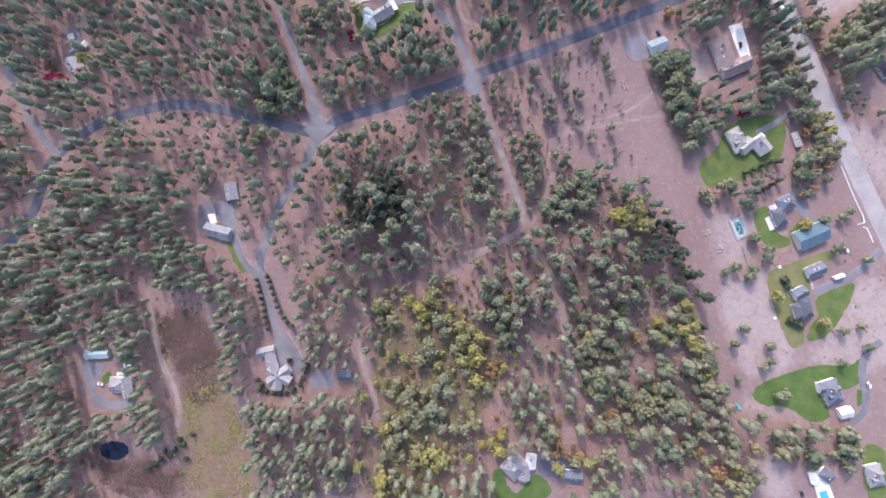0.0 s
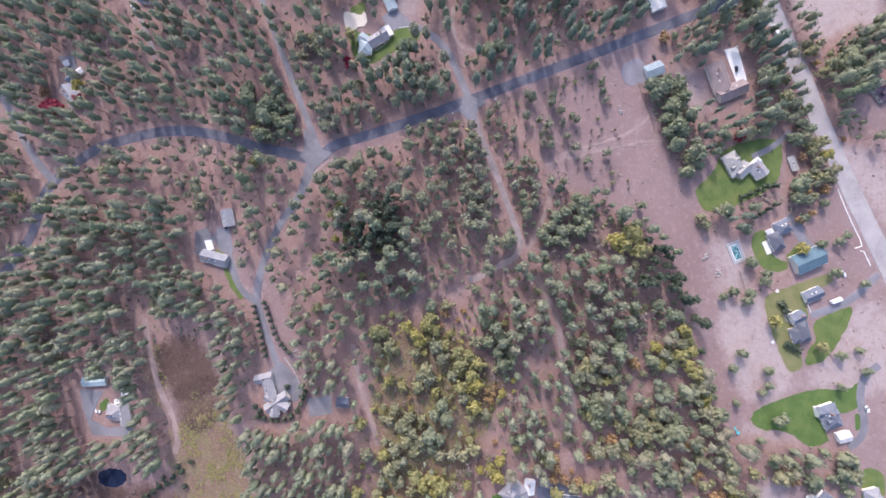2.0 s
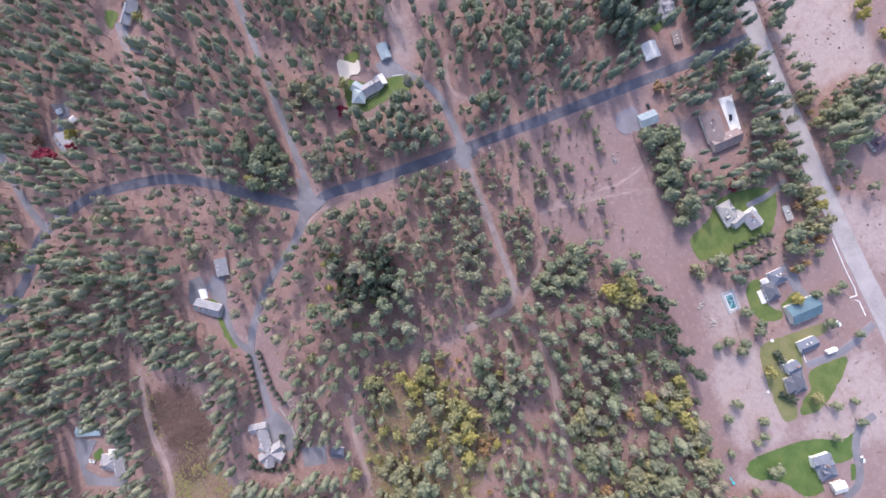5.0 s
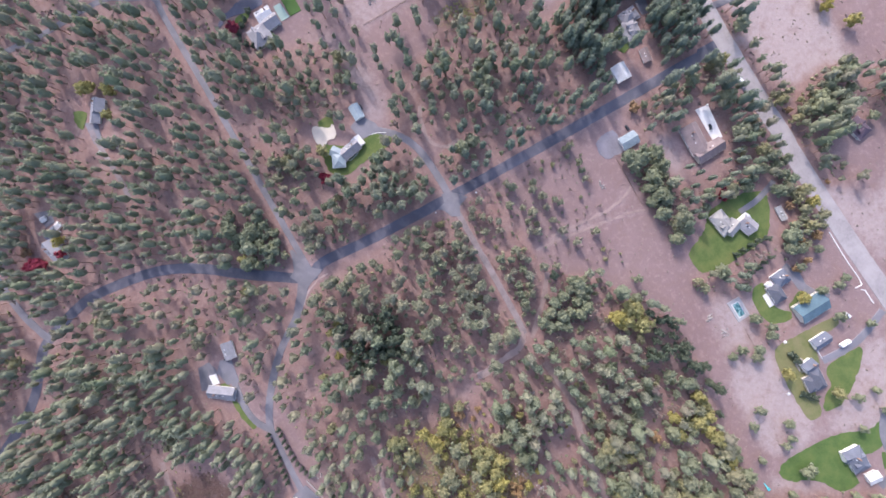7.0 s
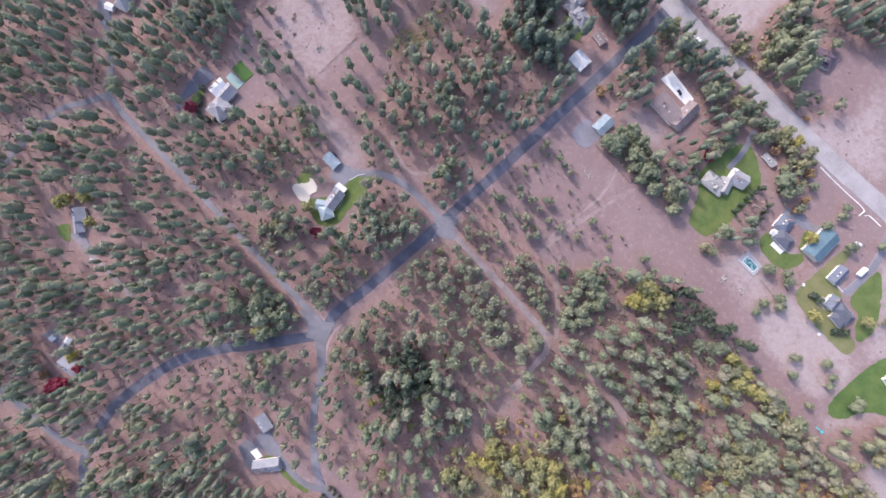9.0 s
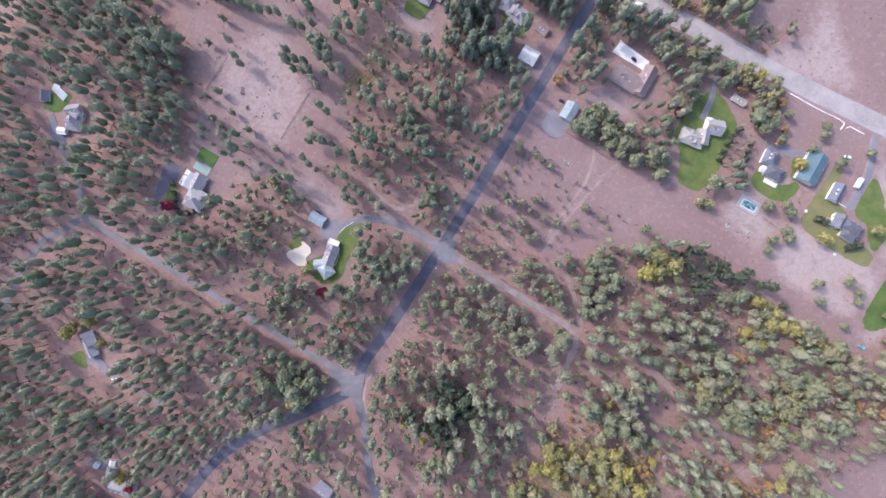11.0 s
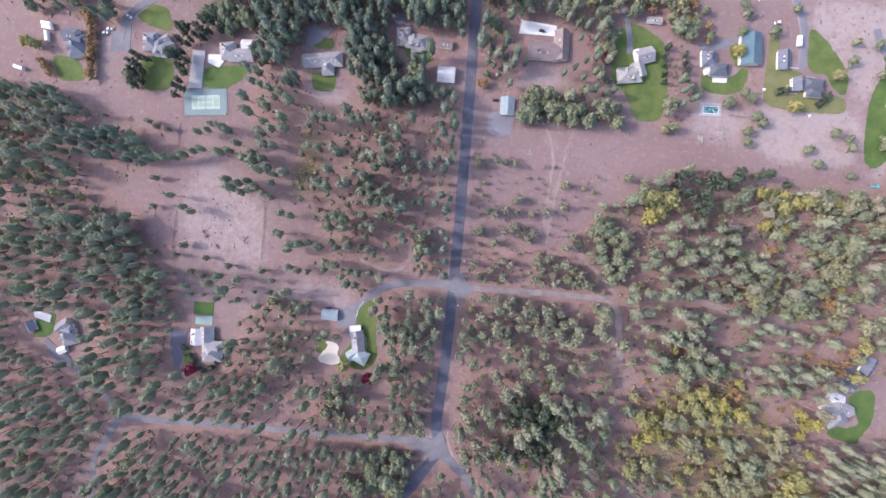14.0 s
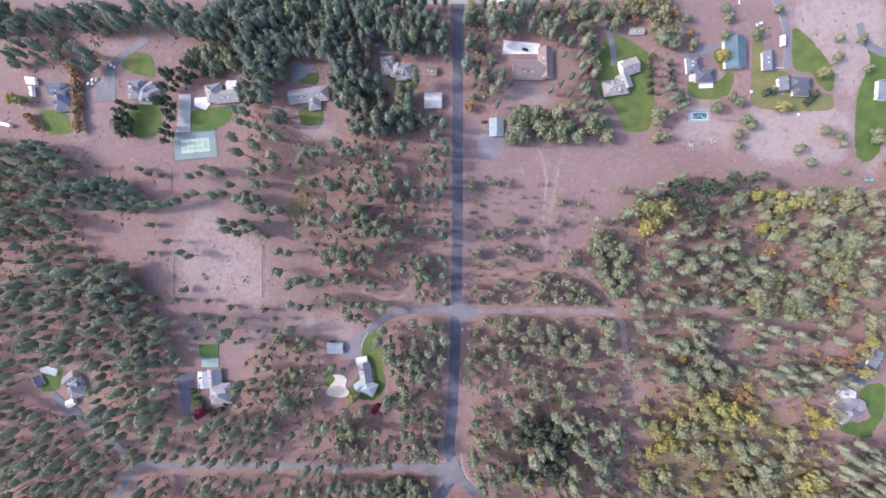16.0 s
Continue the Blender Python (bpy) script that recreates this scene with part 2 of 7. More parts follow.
MAT["pool"] = pool.done(pool.mix(pool.noise(0.5, 3, low=0.45, high=0.55), (0.045, 0.13, 0.15), (0.24, 0.42, 0.42)), pool.noise(1.5), 0.05, 0.05)


blue = Nodes("blue_pool_water", 0.1)
MAT["blue_pool"] = blue.done(blue.mix(blue.noise(0.4), (0.05, 0.36, 0.62), (0.10, 0.45, 0.70)), blue.noise(1.5), 0.05, 0.05)


# ---- building helpers ----
def part(name, bm, material, parent=None, label="", smooth=False):
    """Links a bmesh as one mesh object, under a thing or a part where given."""
    me = bpy.data.meshes.new(name)
    bm.to_mesh(me)
    bm.free()
    return mesh_part(name, me, material, parent, label, smooth)


def mesh_part(name, me, material, parent=None, label="", smooth=False):
    if material:
        me.materials.append(MAT[material])
    if smooth:
        me.shade_smooth()
    ob = new(name, me)
    ob.parent = parent
    if label:
        tagged(ob, label)
    return ob


def empty(name, m, label, category, group="", kind=""):
    ob = new(name)
    ob.matrix_world = m
    ob.empty_display_size = 1.0
    return tagged(ob, label, category, group, kind)


def box(bm, x0, y0, z0, x1, y1, z1, m=None):
    made = bmesh.ops.create_cube(bm, size=1.0, matrix=Matrix.LocRotScale(((x0 + x1) / 2, (y0 + y1) / 2, (z0 + z1) / 2), None, (x1 - x0, y1 - y0, z1 - z0)))
    if m is not None:
        bmesh.ops.transform(bm, matrix=m, verts=made["verts"])
    return made["verts"]


def smooth_line(points, step=4.0, closed=False):
    """A Catmull-Rom line through the points, in even short steps."""
    p = [Vector((x, y, 0)) for x, y in points]
    n, made = len(p), []
    for i in range(n if closed else n - 1):
        a, b, c, d = (p[(i + k) % n] if closed else p[min(max(i + k, 0), n - 1)] for k in (-1, 0, 1, 2))
        count = max(2, int((c - b).length / step))
        for k in range(count):
            t = k / count
            made.append(0.5 * (2 * b + (c - a) * t + (2 * a - 5 * b + 4 * c - d) * t * t + (3 * b - a - 3 * c + d) * t ** 3))
    if not closed:
        made.append(p[-1])
    return made


def ribbon(name, points, width, material, z, label, category, ragged=0.25):
    """A road or track: a strip with a low bank at each edge."""
    line = smooth_line(points)
    bm, last = bmesh.new(), None
    for i, p in enumerate(line):
        along = (line[min(i + 1, len(line) - 1)] - line[max(i - 1, 0)]).normalized()
        side = Vector((-along.y, along.x, 0))
        half = width / 2
        l = half + ragged * noise.noise(p * 0.15)
        r = half + ragged * noise.noise(p * 0.15 + Vector((40, 0, 0)))
        row = [bm.verts.new(p + side * (l + 0.3) + Vector((0, 0, -0.1))), bm.verts.new(p + side * l + Vector((0, 0, z))), bm.verts.new(p + Vector((0, 0, z + 0.03))),
               bm.verts.new(p - side * r + Vector((0, 0, z))), bm.verts.new(p - side * (r + 0.3) + Vector((0, 0, -0.1)))]
        if last:
            for k in range(4):
                bm.faces.new((last[k], last[k + 1], row[k + 1], row[k]))
        last = row
    bmesh.ops.recalc_face_normals(bm, faces=bm.faces)
    return tagged(part(name, bm, material), label, category, kind="structure")


def slab(name, points, material, z, label, category, rounded=False, parent=None):
    """A flat piece of ground cover or paving with a rim."""
    if rounded:
        # edges stay straight, corners are rounded off
        points = [(ax + (bx - ax) * f, ay + (by - ay) * f) for (ax, ay), (bx, by) in zip(points, points[1:] + points[:1]) for f in (0.2, 0.8)]
    line = smooth_line(points, 2.5, True) if rounded else [Vector((x, y, 0)) for x, y in points]
    if rounded:
        line = [p + Vector((noise.noise(p * 0.3), noise.noise(p * 0.3 + Vector((9, 9, 0))), 0)) * 1.3 for p in line]
    bm = bmesh.new()
    top = bm.faces.new([bm.verts.new((p.x, p.y, z)) for p in line])
    made = bmesh.ops.extrude_face_region(bm, geom=[top])
    bmesh.ops.translate(bm, vec=(0, 0, -z - 0.1), verts=[v for v in made["geom"] if isinstance(v, bmesh.types.BMVert)])
    bmesh.ops.triangulate(bm, faces=[f for f in bm.faces if len(f.verts) > 4])
    bmesh.ops.recalc_face_normals(bm, faces=bm.faces)
    ob = part(name, bm, material, parent)
    return ob if parent else tagged(ob, label, category, kind="structure")


# ---- plan: roads (name, width, surface, centre line in metres) ----
ROADS = [
    ("main_road", 8, "asphalt", [(134.9, -313.4), (135.6, -288), (133.7, -308), (133.9, -264.2), (133.6, -220.1), (133.5, -130.6), (133.9, -64.8), (135.8, 6.6), (138.7, 53.3), (133.4, 69.6), (149.5, 96.5), (164.5, 119), (179.7, 139.1), (194.4, 164.6), (202.1, 187.6), (206.7, 217.1), (208.1, 242.6), (202.9, 265.4), (196.6, 284.3), (189.2, 297.3), (173.3, 309.6), (159.7, 321.1), (147.7, 336.9), (136.9, 356.4), (120.5, 388.5)]),
    ("side_street", 4.8, "grey_asphalt", [(136.8, 66.4), (183, 67.4), (276.7, 68.6), (324.2, 69.6), (381.7, 71.4), (401.4, 71.6), (411.4, 88.9), (421.6, 106.4), (423.8, 131.4), (423.5, 165.7), (428.2, 216)]),
    ("cross_street_west", 5.4, "grey_asphalt", [(136.2, -62.9), (164.9, -61.7), (180.9, -59.2), (192.4, -54.5), (201.6, -47.9), (208.6, -40), (214.6, -33)]),
    ("cross_street_east", 4.4, "gravel", [(135.3, -62), (101.3, -61.9), (65.2, -62.3), (29.4, -62.2), (9.4, -61.1)]),
    ("dirt_track", 4.8, "dirt", [(11.6, -61.1), (1.6, -52.6), (-0.5, -36.7), (-3.4, -20.9), (-1.8, -11.7)]),
    ("lower_street", 5.8, "grey_asphalt", [(136.8, 69.4), (121.8, 82.7), (109.2, 95.7), (97.9, 112.3), (85.8, 126.6), (70.8, 139.9), (55, 151.1), (40.2, 157.8), (32.6, 157.5)]),
    ("long_driveway", 4.8, "grey_asphalt", [(32.6, 157.5), (18.2, 158.5), (3.6, 158.7), (-11.1, 158.9), (-23.4, 158.7)]),
    ("house_driveway", 5, "grey_asphalt", [(40.9, 158.6), (52.4, 165.6), (66.1, 167.9), (80.6, 166.8), (92.6, 165.6), (104.1, 165.6)]),
    ("north_lane", 6, "grey_asphalt", [(285.3, 305.8), (255.6, 302.7), (228.3, 298.7), (207.9, 292.5), (194.4, 286.6)]),
    ("county_road", 14, "pale_gravel", [(600, -322), (420, -321), (330, -322.5), (253.7, -322.2), (183.1, -312.5), (106.2, -311), (45.9, -313.1), (38.3, -312.6), (-2.5, -313.6), (-38.7, -315.3), (-72.4, -317.4), (-117.8, -320.3), (-185, -321.3)]),
    ("field_lane", 5, "grey_asphalt", [(163.8, -315.8), (160.7, -339.4), (157.3, -366.5), (153.5, -412.2)]),
    ("garage_driveway", 5.4, "grey_asphalt", [(-107.3, -310.8), (-114.5, -294.6), (-119.3, -279.3), (-120, -264.6), (-119.7, -252)]),
    ("curved_driveway", 5, "grey_asphalt", [(-78.8, -281.1), (-71, -272.7), (-61, -267.3), (-49.6, -265.7), (-40.8, -263.6)]),
    ("ring_driveway", 5.6, "grey_asphalt", [(-172.6, -286), (-178.9, -271.1), (-192.3, -263.3), (-209.5, -259.9), (-220.5, -252.1), (-223.9, -241.8)]),
    ("oak_driveway", 4.2, "grey_asphalt", [(20.1, -289.4), (15.6, -278.5), (12.8, -267.6), (11.7, -254.6)]),
    ("court_driveway", 5.5, "grey_asphalt", [(383.9, -279.6), (394.3, -272.5), (406.1, -265.4), (415.3, -255.1), (419.4, -239.3)]),
    ("pine_driveway", 5, "grey_asphalt", [(398.6, 72.8), (417.3, 52.7), (440, 35.6), (456.9, 22.6), (469.7, 12)]),
    ("woods_driveway", 4.2, "gravel", [(331.3, 171.5), (318.7, 171.8), (301.7, 170.9), (281.4, 169.7), (262.8, 170.4)]),
    ("south_track", 4.5, "faint_dirt", [(-17.9, -64), (-37.9, -66.2), (-57.4, -67.1), (-75.1, -63), (-97.3, -58.7), (-120.2, -56.4), (-137.6, -51.9)]),
    ("loop_track", 2.6, "faint_dirt", [(210.8, -77.3), (197, -71.9), (183.3, -70.2), (173.2, -75.8), (170.5, -85), (171, -91.8)]),
    ("short_track", 3.4, "faint_dirt", [(3.6, -64.7), (19.4, -81), (30.1, -91.2), (43.5, -100.8)]),
    ("meadow_track", 4.6, "faint_dirt", [(60.1, 250.9), (41.8, 255.3), (22.9, 257.9), (-1.5, 258.9), (-22.1, 256.1), (-41.2, 257.8), (-53.4, 264.7)]),
    ("gravel_edge", 0.9, "dirt", [(129, 54.6), (128, 63.5), (125.3, 72.1), (120.6, 79.3), (113.7, 87.4), (107, 95.9), (100.6, 105.3)]),
    ("field_track", 1.8, "faint_dirt", [(49.2, -192.4), (53.4, -175.6), (55.8, -157.8), (59.9, -131), (63.1, -101.7)]),
    ("paddock_track", 1.8, "faint_dirt", [(71.4, -192.5), (65.9, -182.2), (63.1, -166.7), (64.5, -139.9), (66.8, -117.5)]),
    ("far_west_track", 4, "faint_dirt", [(-10.4, 417.1), (-32.2, 411.4), (-47.9, 408.9), (-68.9, 408.2)]),
    ("wood_aisle", 3.6, "faint_dirt", [(-19, 95.2), (-37.5, 97.8), (-55.8, 100.9), (-79.8, 101.2), (-103, 103.6)]),
]
ROAD_WORDS = {
    "asphalt": "dark blue-grey asphalt road with dusty edges", "grey_asphalt": "worn grey asphalt lane between pines", "gravel": "grey gravel lane through young pines",
    "faint_dirt": "faint bare track worn through dry grass", "dirt": "bare pinkish dirt track through dry grass", "pale_gravel": "wide pale gravel road beside dry fields",
}
# ---- plan: lawns, aprons, patios (name, surface, outline) ----
PATCHES = [
    ("lawn", "lawn", [(16.5, -279.8), (2.5, -276.2), (-14.2, -265.3), (-18, -250), (-20.3, -226.1), (-16.4, -205.5), (1.9, -202.9), (11, -221.8), (25.3, -237.2), (24, -263.4)]),
    ("lawn", "lawn", [(-45, -242.9), (-54.6, -240.3), (-67.5, -241.9), (-75.8, -250.5), (-81.1, -246.2), (-76.3, -231.5), (-64.4, -228.1), (-52.7, -229), (-45.2, -234.2)]),
    ("lawn", "lawn", [(-63.4, -266.2), (-75.3, -269.5), (-76.7, -250.5), (-69.8, -250.6)]),
    ("lawn", "pale_lawn", [(-93.8, -278.8), (-101.6, -277), (-101.5, -252.1), (-120.7, -250.2), (-119.7, -239.9), (-140.3, -234.6), (-155.7, -232), (-155.3, -219), (-94.7, -221), (-93, -249.5)]),
    ("lawn", "lawn", [(-122.6, -283.7), (-133.8, -278.4), (-148.8, -259.9), (-155.9, -249.1), (-154.8, -232.8), (-143.5, -240.6), (-139.9, -248.4), (-124.5, -251.1)]),
    ("lawn", "bright_lawn", [(-178.7, -180.1), (-173.6, -188.4), (-172.7, -207), (-172.7, -222.9), (-175.4, -240), (-182.6, -255.3), (-179.5, -269), (-188.5, -268.3), (-198.8, -258.1), (-196.8, -236.4), (-201.2, -229.3), (-215.3, -230.3), (-215.4, -215.8), (-210.1, -211), (-200.8, -205.5), (-194.1, -196.7), (-189.9, -184.6), (-183.5, -180.6)]),
    ("lawn", "bright_lawn", [(-202.3, -255), (-202.3, -260.4), (-211.1, -257.9), (-214.7, -251.2)]),
    ("lawn", "bright_lawn", [(348.5, -222.7), (320.7, -224.4), (310.5, -226.1), (317.1, -214.5), (322.7, -210), (330.2, -205.4), (348.8, -204.6)]),
    ("lawn", "lawn", [(400.8, -227.4), (375.5, -228.2), (373.6, -202.8), (395.7, -199.2), (402.1, -212)]),
    ("lawn", "lawn", [(475.6, -223.2), (454.3, -221.3), (445.7, -204.8), (466.7, -202.1), (473.1, -211.3)]),
    ("lawn", "lawn", [(407.7, -259.1), (394.4, -268.9), (379.5, -265.2), (377, -248.1), (396.6, -251.8)]),
    ("lawn", "lawn", [(262.9, -251), (244.7, -251.7), (244.3, -242.8), (260.7, -242.9)]),
    ("lawn", "lawn", [(261.7, -223.3), (240.7, -224.1), (241.7, -209.7), (258.2, -208.9)]),
    ("lawn", "lawn", [(189.9, -250.5), (167.4, -247.7), (165.5, -238), (181.7, -233.6)]),
    ("lawn", "lawn", [(209, -36.7), (203.5, -46.1), (195.2, -42.5), (194.2, -22.1), (190.5, 2.9), (199.8, 13.3), (214.6, 11.7), (223.9, 7.2), (210.9, -10.7)]),
    ("lawn", "lawn", [(241.1, -10.3), (232.3, -9.5), (234.2, 3.6), (241.6, 1)]),
    ("lawn", "lawn", [(351.9, 5.6), (344.4, 10.2), (344.5, 20.6), (350.2, 21.7)]),
    ("lawn", "bright_lawn", [(-167.6, 29.5), (-182.1, 24.7), (-194.5, 19.9), (-183, 1.2), (-187.1, -5.6), (-199.9, -8.1), (-203.5, -3.6), (-203.4, 16.6), (-195, 31.7), (-179.9, 34.7)]),
    ("lawn", "bright_lawn", [(-171.3, 31.6), (-169.7, 25.3), (-176.4, 22), (-195.7, 29.1), (-193.1, 36.7)]),
    ("lawn", "bright_lawn", [(479.7, -3.7), (461, -13.5), (463.5, 7.5), (479.1, 11.5)]),
    ("lawn", "bright_lawn", [(6.2, 312.4), (9, 303.2), (0.4, 304.1), (-0.1, 311.5)]),
    ("lawn", "lawn", [(93.3, 177), (89.6, 169.7), (72.4, 171.7), (48.2, 165.1), (46.9, 169.6), (58.6, 174.5), (73.4, 174.4)]),
    ("lawn", "lawn", [(353.4, 177.9), (346, 167.2), (334.3, 176.8), (341, 181.3)]),
    ("lawn", "lawn", [(-241.4, -246.4), (-250.6, -259.8), (-287.6, -245.7), (-283.9, -234.7), (-265.1, -235.6)]),
    ("parking_apron", "grey_asphalt", [(415.2, -255.6), (410.6, -252.8), (411.1, -230.2), (427.1, -228.9), (426.8, -243.9), (421.1, -244.8)]),
    ("parking_apron", "grey_asphalt", [(216.4, -39.4), (209, -40.4), (210.9, -21.9), (223.9, -19.8), (229.4, -30.9)]),
    ("parking_apron", "grey_asphalt", [(109.9, 167.7), (106.6, 158.7), (86.3, 161.8), (89.4, 171.8), (102.3, 174.4)]),
    ("parking_apron", "grey_asphalt", [(113, 187), (113.2, 176.7), (102, 173.5), (91.9, 184.1), (95.2, 193.2)]),
    ("parking_apron", "grey_asphalt", [(-15.4, 167.4), (-12.8, 154), (-29.7, 147.5), (-39.9, 146.2), (-47.1, 153.7), (-40.6, 172.3), (-30, 174.6)]),
    ("parking_apron", "grey_asphalt", [(24.1, 323.8), (15.6, 305), (6.9, 314.2), (-3.1, 322.8), (-14.9, 311.4), (-19.2, 290.3), (-28.9, 293.7), (-15.8, 326.2), (8.1, 326.2)]),
    ("parking_apron", "grey_asphalt", [(-47.7, 145), (-52, 125.7), (-66.1, 129.7), (-62.5, 148.3)]),
    ("parking_apron", "blue_asphalt", [(-173.5, -21.1), (-187, -30.3), (-197.2, -32.7), (-193, -19.2), (-187.1, -3.4), (-174.2, -4.1)]),
    ("parking_apron", "blue_asphalt", [(364.1, -5.5), (349.8, -7.6), (349.5, 5.6), (355.1, 27), (349.5, 34.9), (356.1, 33.2), (363.4, 5.8)]),
    ("parking_apron", "blue_gravel", [(117.8, -202.3), (98.2, -202.3), (98, -186.3), (106, -182.7), (115.9, -185.4)]),
    ("parking_apron", "grey_asphalt", [(-46.1, -270.6), (-63.3, -270.5), (-63.4, -263.6), (-46.3, -262)]),
    ("parking_apron", "white_concrete", [(97.6, -275.3), (69.8, -272.5), (69.7, -264.6), (98.8, -264.8)]),
    ("parking_apron", "grey_asphalt", [(265.2, -260.8), (246.9, -257.1), (256.1, -247.4), (267.6, -243)]),
    ("parking_apron", "grey_asphalt", [(199.8, -275.3), (183.6, -273.4), (185.4, -266.4), (197.1, -266.5)]),
    ("parking_apron", "blue_asphalt", [(468.6, 19.5), (455.4, 16.9), (443.6, 28.6), (449.6, 35.9), (462, 26.6)]),
    ("parking_apron", "grey_asphalt", [(339.1, 173.6), (334.5, 163.1), (320.1, 167.1), (319.3, 174.6)]),
    ("parking_apron", "grey_asphalt", [(294.4, 248.6), (290.3, 235.3), (279.1, 235.9), (278.4, 244.6)]),
    ("junction_apron", "grey_asphalt", [(160.2, 73.2), (160, 70.3), (152.1, 69.2), (144.7, 66.9), (138, 62.3), (133.5, 56), (130.7, 64.1), (127.8, 72.1), (122.8, 80), (116.1, 88.5), (116, 93.5), (126.6, 84.6), (134.6, 79.6), (141.1, 83.3), (144.1, 78.2), (151.8, 74.8)]),
    ("junction_apron", "grey_asphalt", [(139.7, -58.1), (136.7, -65.8), (131.5, -71.7), (127.2, -75), (123.8, -66), (116.3, -62.3), (119.8, -55.8), (126.6, -53.4), (130.3, -48.9), (132.4, -56.5)]),
    ("patio", "cream_concrete", [(240.2, 7), (236.5, 1.8), (231.8, -4.8), (235.1, -8.5), (227.6, -8.6), (221.6, -5), (223.9, 0.7), (219.7, 8.1), (226.7, 11), (233.3, 10.2)]),
    ("patio", "pale_concrete", [(358.6, -234.5), (348.4, -234.4), (349.7, -204.6), (361, -203.7)]),
    ("patio", "white_concrete", [(345.6, -231.7), (333.5, -232.5), (332.7, -227.1), (336.5, -221.7), (345.7, -225.4)]),
    ("patio", "white_concrete", [(-53.3, -241.1), (-64, -241.5), (-64.1, -237.6), (-53.8, -237.2)]),
    ("patio", "white_concrete", [(103.1, 181.8), (101.8, 175.6), (93.6, 176.4), (94.7, 182.1)]),
    ("patio", "white_concrete", [(5.7, 298.1), (2.8, 289.9), (-8.5, 292.8), (-5.3, 302)]),
    ("patio", "white_concrete", [(480.3, -16.1), (474.5, -15.2), (474.6, -11.4), (465, -9.2), (466.1, -3), (479.6, -6.6)]),
    ("pool_deck", "pale_concrete", [(-45.5, -221.2), (-62, -221.5), (-62.7, -211.1), (-45.8, -210.7)]),
    ("sports_pad", "court_green", [(344.7, -31.2), (328.7, -31.4), (328.8, -21.1), (344.9, -20.9)]),
    ("sports_pad", "pale_court", [(343, -19), (328.8, -20.2), (328.9, -12.7), (343.1, -12.5)]),
    ("patio", "white_concrete", [(-254.3, -199.3), (-254.7, -210), (-276.5, -209.8), (-276.2, -198.2)]),
]
PATCH_WORDS = {
    "lawn": "green mown lawn beside a house", "pale_lawn": "pale half-dry lawn round a garage", "bright_lawn": "bright green watered lawn", "grey_asphalt": "grey asphalt apron beside a building",
    "blue_asphalt": "blue-grey asphalt parking apron", "pale_concrete": "pale concrete apron", "white_concrete": "white concrete terrace", "cream_concrete": "cream concrete patio",
    "pale_gravel": "pale gravel parking area", "blue_gravel": "blue-grey gravel yard beside a shed", "court_green": "dark green artificial turf pad", "pale_court": "pale green sports pad",
}
